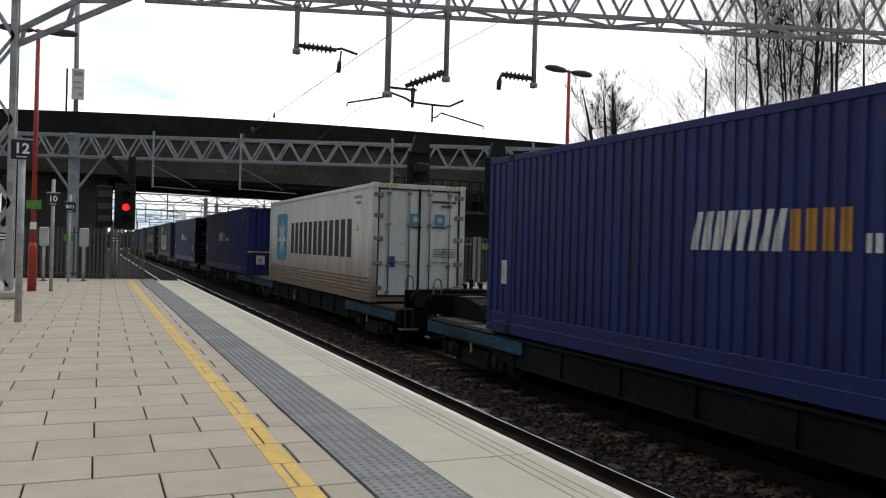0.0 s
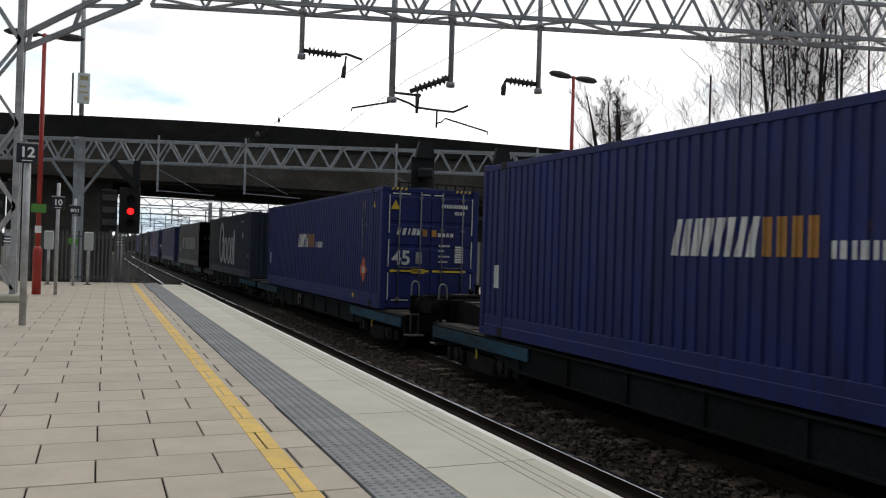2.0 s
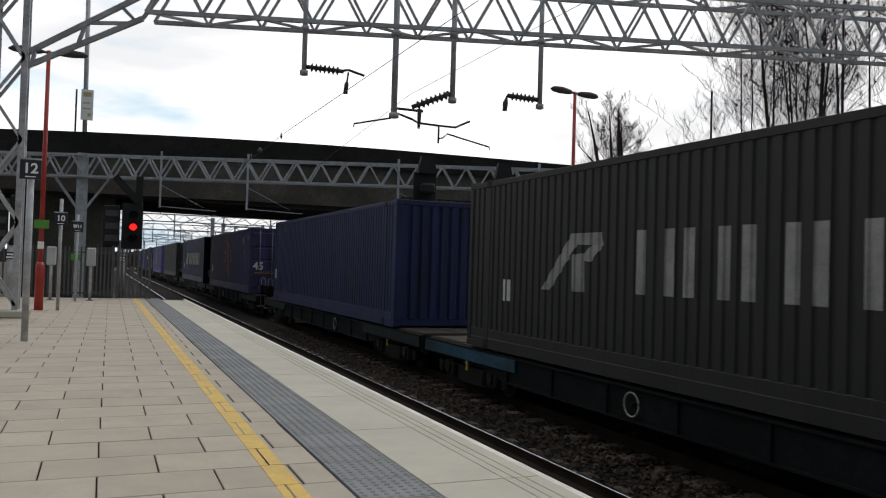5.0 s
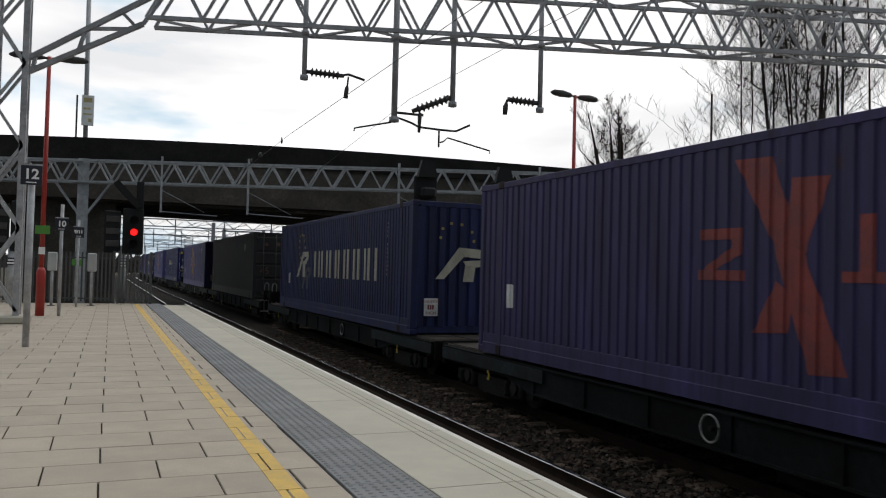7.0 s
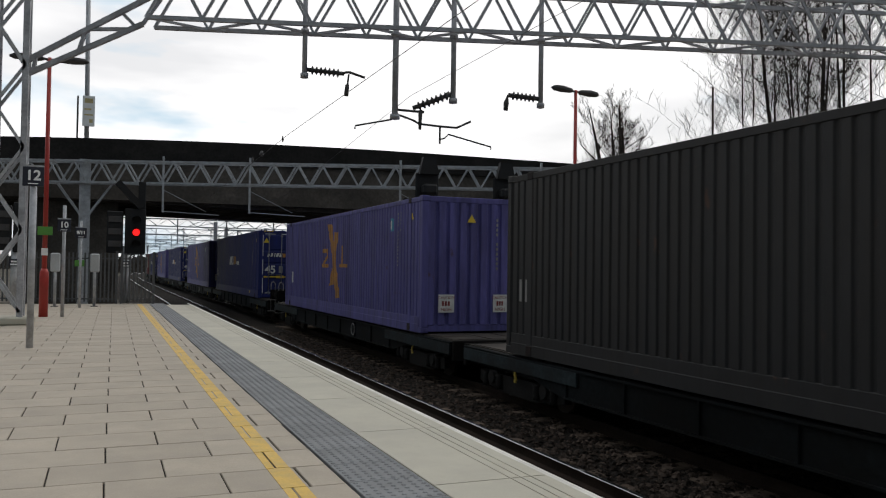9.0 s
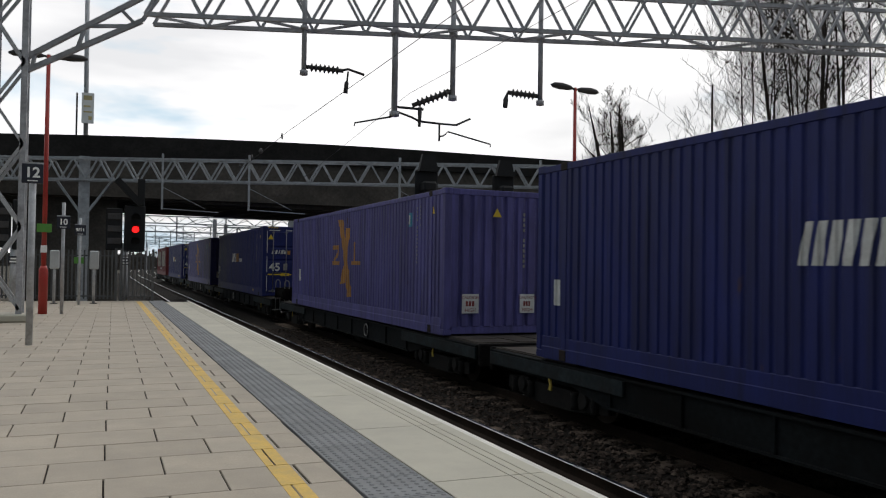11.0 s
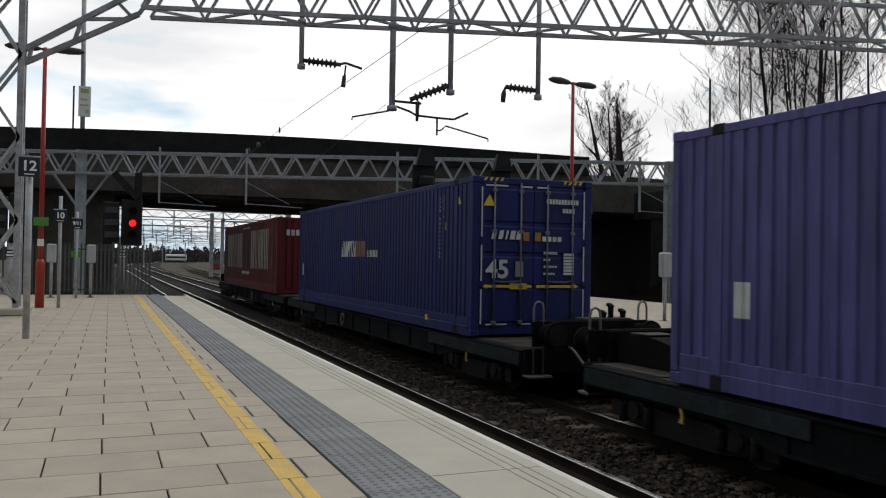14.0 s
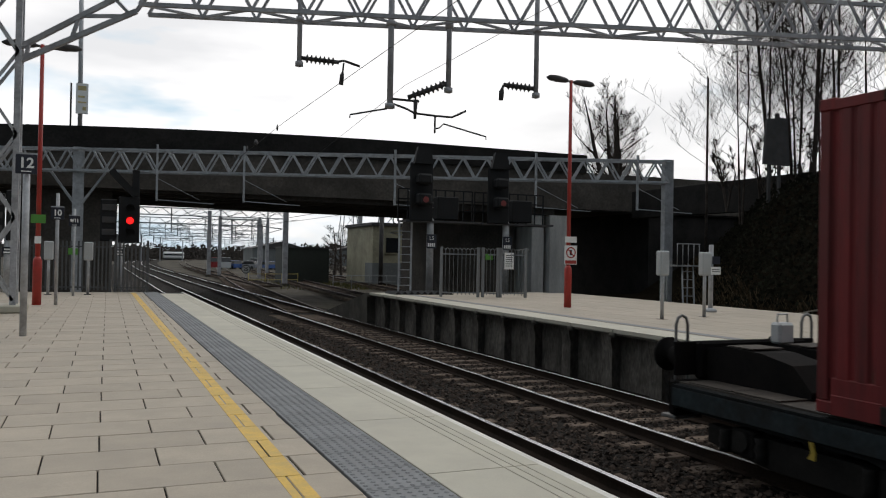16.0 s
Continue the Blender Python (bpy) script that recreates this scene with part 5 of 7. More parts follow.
def cross_marks(c, ends, colour, shift=0.0):
    k = shift
    x_shape = [[(7.87 + k, 2.62), (7.36 + k, 2.6), (6.95 + k, 1.65), (6.41 + k, 0.5), (6.86 + k, 0.47), (7.33 + k, 1.73)], [(7.09 + k, 2.36), (6.62 + k, 2.34), (6.92 + k, 1.62), (7.2 + k, 1.75)],
               [(7.28 + k, 1.35), (7.02 + k, 1.2), (7.14 + k, 0.84), (7.59 + k, 0.81)]]
    blocks = [rect(7.76 + k, 8.4 + k, 1.78, 1.9), rect(7.76 + k, 7.92 + k, 1.62, 1.8), [(7.9 + k, 1.7), (7.76 + k, 1.62), (8.2 + k, 1.44), (8.36 + k, 1.46)], rect(7.72 + k, 8.42 + k, 1.34, 1.45), rect(6.15 + k, 6.32 + k, 1.4, 1.96), rect(5.66 + k, 6.5 + k, 1.35, 1.45)]
    mark(c, colour, x_shape, "side", 0.006, "brand_mark", "tall crossed bars of the painted mark")
    mark(c, colour, blocks, "side", 0.006, "brand_mark", "block bars of the painted mark")
    mark(c, sky_blue_mat, [rect(1.9, 2.12, 2.2, 2.5)], "side", 0.004, "blue_plate", "pale blue label")
    mark(c, letter_white, [rect(1.97, 2.05, 2.25, 2.45)], "side", 0.011, "blue_plate_bar")
    common_marks(c, ends, yellow=False)
    if ends == "doors":
        m = Matrix.Rotation(radians(90), 4, "X")
        words("size_number", "45", 0.46, letter_white, c, Matrix.Translation((0.37, -0.016, 1.2)) @ m, 0.006, "white size number", bold=0.012)
        mark(c, letter_orange, [rect(0.2, 2.2, 0.89, 0.93)], "end", 0.026, "lifting_line", "faded orange band")
        mark(c, letter_grey, code_row(1.5, 2.15, 2.45, 0.12, 10) + code_row(1.45, 2.2, 2.1, 0.07, 12) + code_row(1.45, 2.2, 1.9, 0.07, 12) + code_row(1.45, 2.2, 1.68, 0.12, 9), "end", 0.024, "stencilled_code")


def big_oval_marks(c, ends):
    shapes = [ring_shape(8.85, 1.55, 0.85, 1.08, 0.5)] + [rect(8.0, 8.3, 0.6, 1.75), rect(7.95, 8.7, 1.62, 1.78)]
    for u in (7.35, 6.2):
        shapes.append(ring_shape(u, 1.15, 0.55, 0.68, 0.5))
    shapes += [ring_shape(5.3, 1.15, 0.36, 0.68, 0.35), rect(4.5, 4.85, 0.48, 2.15)]
    mark(c, letter_white, shapes, "side", 0.006, "brand_mark", "large worn white ovals of the painted mark")
    mark(c, letter_grey, code_row(1.95, 2.75, 2.46, 0.09, 9) + code_column(2.3, 2.4, 2.0, 4, 0.04), "side", 0.004, "stencilled_code")
    mark(c, letter_white, [rect(2.1, 2.32, 1.74, 2.0), rect(0.55, 0.95, 0.9, 1.05)], "side", 0.004, "label_plate", "white label")
    mark(c, tri_yellow, [rect(0.98, 1.12, 2.3, 2.46)], "end", 0.008, "yellow_tag")
    mark(c, letter_grey, [rect(1.35, 1.65, 2.1, 2.22)] + code_column(1.5, 2.0, 1.1, 8, 0.04), "end", 0.008, "stencilled_code")


star_yellow = mat("faded_yellow_star_film", (0.3, 0.24, 0.08), 0.6, var=0.2, bump=0)


def pale_marks(c, ends, material):
    mark(c, material, [[(11.08, 1.08), (10.82, 1.08), (9.95, 1.88), (10.25, 1.9)], [(10.2, 1.9), (9.5, 1.9), (9.42, 1.72), (10.05, 1.74)], [(9.72, 1.73), (9.44, 1.72), (9.75, 1.5), (10.05, 1.52)], [(10.22, 1.6), (9.92, 1.62), (9.9, 1.08), (10.2, 1.08)]], "side", 0.006, "brand_mark", "pale slanted emblem")
    mark(c, material, block_row(8.78, 2.3, 1.1, 1.9, 7, 0.5), "side", 0.006, "brand_mark", "row of pale upright blocks")
    if material is letter_cream:
        stars = []
        for u, z in ((10.41, 2.47), (10.64, 2.42), (10.19, 2.43), (10.77, 2.26), (10.06, 2.27), (10.82, 2.05), (9.97, 2.04), (10.73, 1.84), (10.6, 1.7)):
            stars.append([(u + r * math.sin(k * math.pi / 5), z + r * math.cos(k * math.pi / 5)) for k, r in ((k, 0.068 if k % 2 == 0 else 0.028) for k in range(10))])
        for s in stars:
            mark(c, star_yellow, [s], "side", 0.004, "star", "small faded yellow star")
        g = [[(11.08, 1.08), (10.82, 1.08), (9.95, 1.88), (10.25, 1.9)], [(10.2, 1.9), (9.5, 1.9), (9.42, 1.72), (10.05, 1.74)], [(9.72, 1.73), (9.44, 1.72), (9.75, 1.5), (10.05, 1.52)], [(10.22, 1.6), (9.92, 1.62), (9.9, 1.08), (10.2, 1.08)]]
        mark(c, letter_faded, [[(u * 0.8 + 1.5, z * 0.85 - 0.22) for u, z in q] for q in g], "side", 0.003, "faded_mark", "worn ghost of an older emblem")
    mark(c, letter_white, [rect(12.26, 12.36, 0.85, 1.2), rect(12.1, 12.2, 0.85, 1.2)], "side", 0.004, "height_plate", "white height label")
    mark(c, letter_grey, code_column(1.7, 2.5, 1.2, 13, 0.04), "side", 0.004, "stencilled_code")
    if ends == "corrugated":
        mark(c, letter_cream, [[(0.55, 1.2), (0.75, 1.2), (1.35, 1.85), (1.1, 1.9)], [(1.1, 1.9), (1.8, 1.85), (1.85, 1.65), (1.2, 1.7)], [(1.2, 1.6), (1.8, 1.65), (1.75, 1.5), (1.3, 1.45)], [(1.25, 1.5), (1.5, 1.5), (1.45, 1.15), (1.2, 1.15)]], "end", 0.01, "brand_mark", "pale slanted emblem")
        mark(c, star_yellow, [rect(x - 0.03, x + 0.03, z - 0.03, z + 0.03) for x, z in ((0.7, 2.3), (0.9, 2.42), (1.15, 2.4), (1.4, 2.25), (1.45, 2.05), (0.65, 2.1))], "end", 0.008, "yellow_stars")
        caution_plate(c, 0.3, 0.4, letter_white, 0.32)
        mark(c, letter_grey, [rect(1.95, 2.2, 0.42, 0.8)] + code_column(2.1, 2.4, 1.2, 11, 0.045), "end", 0.008, "stencilled_code")
    else:
        m = Matrix.Rotation(radians(90), 4, "X")
        words("size_number", "45", 0.45, letter_grey if material is letter_grey else letter_orange, c, Matrix.Translation((0.52, -0.016, 1.2)) @ m, 0.006, "faded size number")
        mark(c, letter_grey, code_row(0.3, 2.2, 1.75, 0.2, 7) + [rect(0.8, 0.98, 2.3, 2.46)] + code_row(1.6, 2.2, 2.5, 0.09, 9), "end", 0.024, "stencilled_code")


def reefer_marks(c):
    mark(c, sky_blue_mat, [rounded(9.3, 10.95, 0.78, 2.4, 0.17)], "side", -0.017, "emblem_panel", "pale blue square emblem")
    mark(c, letter_white, star(10.12, 1.6, 0.66), "side", -0.014, "emblem_star", "white seven-pointed star")
    mark(c, letter_black, block_row(8.75, 1.6, 1.05, 2.05, 6, 0.78), "side", -0.014, "brand_mark", "black blocks of the maker's mark")
    mark(c, tri_yellow, [triangle(1.22, 1.72, 0.13)], "side", -0.014, "warning_triangle", "yellow warning triangle")
    mark(c, letter_grey, code_row(0.95, 1.6, 2.55, 0.08, 7) + code_row(1.0, 1.4, 2.4, 0.08, 5), "side", -0.014, "stencilled_code")
    for x in (0.97, 1.62):
        mark(c, sky_blue_mat, [rounded(x, x + 0.27, 1.9, 2.17, 0.035)], "end", 0.0, "emblem_panel", "small pale blue emblem")
        mark(c, letter_white, star(x + 0.135, 2.035, 0.11), "end", 0.004, "emblem_star")
        mark(c, letter_black, code_row(x - 0.05, x + 0.32, 1.82, 0.05, 6), "end", 0.0, "brand_mark")
    mark(c, dark_blue_label, [rect(0.4, 0.6, 0.86, 1.12)], "end", 0.0, "blue_label", "dark blue label")
    mark(c, letter_black, code_row(1.55, 2.2, 2.45, 0.06, 10) + code_row(1.8, 2.1, 2.34, 0.06, 4) + code_row(1.6, 2.2, 1.3, 0.02, 14) + code_row(1.6, 2.2, 1.24, 0.02, 14) + code_row(1.6, 2.2, 1.18, 0.02, 14) + code_row(1.6, 2.2, 1.12, 0.02, 14), "end", 0.0, "stencilled_code", "small black print")
    mark(c, tri_yellow, [[(u, z + H45 - 0.075) for u, z in q] for q in hazard_stripe], "end", -0.02, "hazard_band", "yellow and black stripes on the header")
    mark(c, tri_yellow, [rect(1.58, 1.78, 0.3, 0.4)], "end", 0.0, "yellow_tag")
    # brown road film on the lower side, in ribs
    for k in range(5):
        part("rub_rib", box(B(), -0.004, 0.021, 0.16, 12.03, 0.2 + 0.09 * k, 0.25 + 0.09 * k, 0.004), reefer_foot_mat, c, "brown-stained rib")


def red_marks(c):
    mark(c, letter_cream, block_row(12.5, 8.05, 0.86, 2.47, 7, 0.6), "side", 0.006, "brand_mark", "tall white blocks of the painted mark")
    mark(c, letter_black, block_row(7.95, 5.9, 0.88, 2.46, 4, 0.55), "side", 0.006, "brand_mark", "tall black blocks of the painted mark")
    mark(c, letter_cream, block_row(5.72, 1.66, 0.88, 2.5, 6, 0.62), "side", 0.006, "brand_mark", "tall white blocks of the painted mark")
    mark(c, letter_white, [[(7.9, 2.66), (7.6, 2.6), (7.6, 2.64), (7.0, 2.64), (7.0, 2.68), (7.6, 2.68), (7.6, 2.72)], [(6.0, 2.66), (6.3, 2.72), (6.3, 2.68), (6.85, 2.68), (6.85, 2.64), (6.3, 2.64), (6.3, 2.6)]], "side", 0.006, "arrow_mark", "two white arrows")
    words("slogan", "moving forward together", 0.2, letter_white, c, Matrix.Translation((0.0, 7.0, 0.68)) @ Matrix(((0, 0, -1, 0), (-1, 0, 0, 0), (0, 1, 0, 0), (0, 0, 0, 1))), 0.012, "white painted slogan", bold=0.004)
    mark(c, letter_grey, code_column(1.0, 2.0, 1.0, 9, 0.05), "side", 0.004, "stencilled_code")
    mark(c, letter_white, code_row(0.35, 1.6, 2.2, 0.22, 7), "end", 0.01, "brand_mark", "white blocks of the painted mark")


dark_blue_label = mat("dark_blue_label_film", (0.03, 0.07, 0.2), 0.5, var=0.08, bump=0)
reefer_foot_mat = mat("brown_stained_reefer_rib", (0.3, 0.225, 0.165), 0.7, var=0.2, dirt=(0.17, 0.115, 0.075), dirt_amt=0.6, stretch=(1, 0.4, 2))

# ---------- things on the near platform ----------
FACE = Matrix.Rotation(radians(90), 4, "X")   # stands a flat shape up, facing the viewer


def number_sign(x, y, z, text, top, w=0.29, r=0.04, size=0.2):
    t = thing("stop_sign", (x, y, 0), "dark blue car-stop number sign on a grey pole", "sign", "car-stop signs on the platform")
    part("pole", tube(B(), [(0, 0, 0), (0, 0, top)], r, 10), steel_mat, t)
    p = part("board", box(B(), -w / 2, w / 2, -r - 0.04, -r - 0.01, z - w / 2, z + w / 2, 0.006), sign_navy_mat, t, "dark blue board")
    words("number", text, size, white_mat, p, Matrix.Translation((0, -r - 0.042, z + 0.01)) @ FACE, 0.004, "white number", bold=0.006)
    mark(p, white_mat, [[(-0.07, z - w / 2 + 0.03), (0.07, z - w / 2 + 0.03), (0.07, z - w / 2 + 0.045), (-0.07, z - w / 2 + 0.045)]], "end", r + 0.042, "small_print_bar")
    mark(p, steel_mat, [rect(-w / 2, w / 2, z + w / 2 + 0.001, z + w / 2 + 0.025)], "end", r + 0.03, "top_trim")
    return t


number_sign(-1.02, 13.77, 2.56, "12", 2.62, 0.29, 0.05, 0.21)
number_sign(-0.92, 21.6, 2.17, "10", 2.65, 0.29, 0.04, 0.19)
number_sign(-0.66, 26.0, 2.15, "9/11", 2.5, 0.3, 0.035, 0.13)


def lamp_post(x, y, arm_dir, label):
    t = thing("lamp_post", (x, y, 0), label, "lamp post", "red platform lamp posts")
    part("sleeve", tube(B(), [(0, 0, 0), (0, 0, 1.05), (0, 0, 1.14)], [0.1, 0.1, 0.06], 16), red_post_mat, t, "thick red foot of the post")
    part("pole", tube(B(), [(0, 0, 1.1), (0, 0, 6.16)], [0.058, 0.045], 12), red_post_mat, t)
    d = Vector((arm_dir[0], arm_dir[1], 0)).normalized()
    for s in (-1, 1):
        q = d * s
        part("arm", tube(B(), [Vector((0, 0, 6.1)), q * 0.12 + Vector((0, 0, 6.13))], 0.03, 8), dark_steel_mat, t)
        bm = B()
        pts = [q * u + Vector((0, 0, 6.12 + h)) for u, h in ((0.08, 0.0), (0.2, 0.01), (0.5, 0.02), (0.75, 0.02), (0.86, 0.01))]
        tube(bm, pts, [0.03, 0.09, 0.125, 0.1, 0.03], 12)
        for v in bm.verts:
            v.co.z = 6.12 + (v.co.z - 6.12) * 0.75
        part("lamp_head", bm, dark_steel_mat, t, "dark elongated lamp head")
    return t


lp = lamp_post(-1.33, 21.65, (1, -0.05), "red platform lamp post with twin dark lamp heads")
part("green_plate", box(B(), -0.16, 0.16, -0.09, -0.07, 1.93, 2.13, 0.004), green_mat, lp, "small green exit plate")
part("white_plate", box(B(), -0.07, 0.07, -0.08, -0.065, 1.45, 1.62, 0.004), white_mat, lp)


def cabinet_post(x, y, h, label="pale grey equipment box on a thin grey post"):
    t = thing("equipment_post", (x, y, 0), label, "equipment box", "equipment boxes on posts")
    part("post", tube(B(), [(0, 0, 0), (0, 0, h - 0.1)], 0.04, 10), steel_mat, t)
    part("box", box(B(), -0.13, 0.13, -0.09, 0.09, h - 0.55, h, 0.03), grey_box_mat, t, "pale grey rounded box")
    part("base_plate", box(B(), -0.1, 0.1, -0.1, 0.1, 0.0, 0.015), dark_steel_mat, t)
    return t


cabinet_post(-1.35, 26.7, 1.57)
cabinet_post(-0.28, 26.7, 1.57)


def palisade(name, a, b, h, step, label, bow=False, posts=3, pale=0.022):
    """A railing from a to b with upright bars."""
    t = thing(name, (a[0], a[1], 0), label, "fence", "platform end fences")
    paint = fence_mat if bow else dull_fence_mat
    d = Vector((b[0] - a[0], b[1] - a[1], 0))
    L = d.length
    u = d / L
    n = round(L / step)
    key = name + f"{h:.2f}"
    me = None
    for k in range(n + 1):
        if me is None:
            bm = B()
            if bow:
                tube(bm, [(0, 0, 0.08), (0, 0, h - 0.06), (0.02, 0, h - 0.01), (step / 2, 0, h + 0.03), (step - 0.02, 0, h - 0.01), (step, 0, h - 0.06)], 0.011, 6)
            else:
                beam(bm, (0, 0, 0.06), (0, 0, h), pale * 2.2, pale)
            o = part("bar", bm, paint, t)
            me = o.data
        else:
            o = new("bar", me)
            o.parent = t
        o.matrix_local = Matrix.Translation(u * (L * k / n)) @ Matrix.Rotation(math.atan2(u.y, u.x), 4, "Z")
    for z in (0.15, h - 0.18):
        part("rail", beam(B(), (0, 0, z), tuple(u * L + Vector((0, 0, z))), 0.03, 0.04), paint, t)
    for k in range(posts):
        q = u * (L * k / (posts - 1))
        part("post", beam(B(), (q.x, q.y, 0), (q.x, q.y, h + 0.06), 0.08), paint, t)
    return t


palisade("palisade_fence", (-6.0, 29.6), (0.35, 28.45), 1.62, 0.12, "grey galvanised palisade fence at the platform end", posts=4)
palisade("palisade_gate", (0.5, 28.42), (1.46, 28.3), 1.62, 0.12, "grey galvanised palisade gate at the platform end", posts=2)


def signal(x, y, post_h, lit, label, feather=False, z0=1.58, z1=3.1, w=1.2):
    t = thing("signal", (x, y, 0), label, "railway signal", "railway signals")
    part("post", tube(B(), [(0, 0.1, 0), (0, 0.1, z0 + 0.3)], 0.1, 12), steel_mat, t)
    bm = box(B(), -w / 2 + 0.55, w / 2, -0.05, 0.02, z0, z1, 0.03)
    part("backboard", bm, black_mat, t, "black backboard")
    part("cabinet", box(B(), -w / 2, -w / 2 + 0.5, -0.02, 0.3, z0 + 0.05, z1 - 0.1, 0.03), black_mat, t)
    for k in range(3):
        part("louvre", box(B(), -w / 2 + 0.05, -w / 2 + 0.46, -0.05, -0.02, z0 + 0.25 + 0.4 * k, z0 + 0.45 + 0.4 * k, 0.01), dark_steel_mat, t)
    lx = w / 2 - 0.3
    for k, zz in enumerate((z0 + 0.35, z0 + 0.74, z0 + 1.12)):
        bm = B()
        for q in range(9):
            a0, a1 = -0.2 + q * 3.54 / 9, -0.2 + (q + 1) * 3.54 / 9
            vs = [bm.verts.new((lx + 0.14 * math.cos(a), yy, zz + 0.14 * math.sin(a))) for a, yy in ((a0, -0.05), (a1, -0.05), (a1, -0.32), (a0, -0.32))]
            bm.faces.new(vs)
        part("hood", bm, black_mat, t)
        part("lens", tube(B(), [(lx, -0.052, zz), (lx, -0.07, zz)], 0.11, 16), red_glow_mat if (lit and k == 1) else black_mat, t, "lit red lamp" if (lit and k == 1) else "")
    part("number_plate", box(B(), -0.14, 0.14, -0.02, -0.005, z0 - 0.42, z0 - 0.2), sign_navy_mat, t)
    mark(t, white_mat, [rect(-0.08, 0.08, z0 - 0.3, z0 - 0.25), rect(-0.1, 0.1, z0 - 0.39, z0 - 0.34)], "end", 0.026, "plate_print")
    if feather:
        bm = beam(B(), (w / 2 - 0.15, 0.05, z1 + 0.05), (-w / 2 + 0.3, 0.05, z1 + 0.85), 0.36, 0.2)
        part("route_indicator", bm, black_mat, t, "black slanted route indicator")
        bm = box(B(), w / 2 - 0.25, w / 2 - 0.02, 0, 0.1, z1 - 0.2, z1 + 0.9, 0.02)
        part("bracket", bm, black_mat, t)
    return t


signal(0.62, 28.9, 1.6, True, "black railway signal showing red beside the fence", True)
# a second, unlit signal back beyond the mast
signal(-2.55, 28.0, 1.6, False, "black unlit railway signal behind the mast")

# small green plate on the fence
t = thing("green_plate", (-0.75, 28.45, 0), "small green plate fixed to the fence", "sign")
part("plate", box(B(), -0.14, 0.14, 0.0, 0.015, 1.18, 1.38, 0.004), green_mat, t)

# ---------- things on the far platform ----------
lp = lamp_post(11.71, 19.27, (0.98, 0.2), "red platform lamp post with twin heads and safety signs")
part("white_plate", box(B(), -0.18, 0.18, -0.13, -0.11, 1.76, 1.92, 0.004), white_mat, lp)
pl = part("warning_board", box(B(), -0.19, 0.19, -0.13, -0.11, 1.17, 1.68, 0.004), white_mat, lp, "white no-crossing board")
mark(pl, red_post_mat, [[(u, z) for u, z in q] for q in ring_shape(0, 1.49, 0.15, 0.15, 0.78)] + [[(-0.1, 1.57), (-0.08, 1.59), (0.1, 1.41), (0.08, 1.39)], rect(-0.17, 0.17, 1.19, 1.28)], "end", 0.136, "red_ring", "red ring and bar")
mark(pl, black_mat, [rect(-0.03, 0.03, 1.42, 1.56)], "end", 0.134, "pictogram_bar")
cabinet_post(11.58, 15.05, 1.53)
cabinet_post(13.13, 15.5, 1.53)
t = thing("sign_post", (14.6, 17.0, 0), "grey post with a small black and a white plate", "sign post")
part("post", tube(B(), [(0, 0, 0), (0, 0, 1.75)], 0.06, 10), steel_mat, t)
part("foot", tube(B(), [(0, 0, 0), (0, 0, 0.08), (0, 0, 0.12)], [0.16, 0.16, 0.07], 12), steel_mat, t)
part("black_plate", box(B(), -0.02, 0.22, -0.09, -0.07, 1.25, 1.45), sign_navy_mat, t)
p = part("white_plate", box(B(), -0.08, 0.24, -0.09, -0.07, 0.98, 1.18), white_mat, t)
mark(p, black_mat, [rect(-0.04, 0.2, 1.05, 1.065), rect(-0.04, 0.2, 1.1, 1.115)], "end", 0.094, "print_bar")

palisade("railing", (10.42, 25.1), (11.6, 24.75), 1.6, 0.13, "grey bow-topped railing on the far platform", True, 2)
g = palisade("railing_gate", (11.75, 24.7), (12.2, 24.5), 1.6, 0.13, "grey bow-topped gate with a green plate", True, 2)
part("green_plate", box(B(), 0.05, 0.32, -0.08, -0.06, 1.25, 1.45), green_mat, g, "green plate")
g = palisade("railing", (12.3, 24.5), (13.13, 24.3), 1.6, 0.13, "grey bow-topped railing with a white notice", True, 2)
p = part("notice", box(B(), 0.1, 0.44, -0.09, -0.07, 0.95, 1.5), white_mat, g, "white notice board")
mark(p, black_mat, [rect(0.14, 0.14 + 0.26 * q, z, z + 0.02) for q, z in ((0.8, 1.4), (1, 1.33), (0.9, 1.26), (1, 1.19), (0.7, 1.12), (0.95, 1.05))], "end", 0.094, "print_bar")


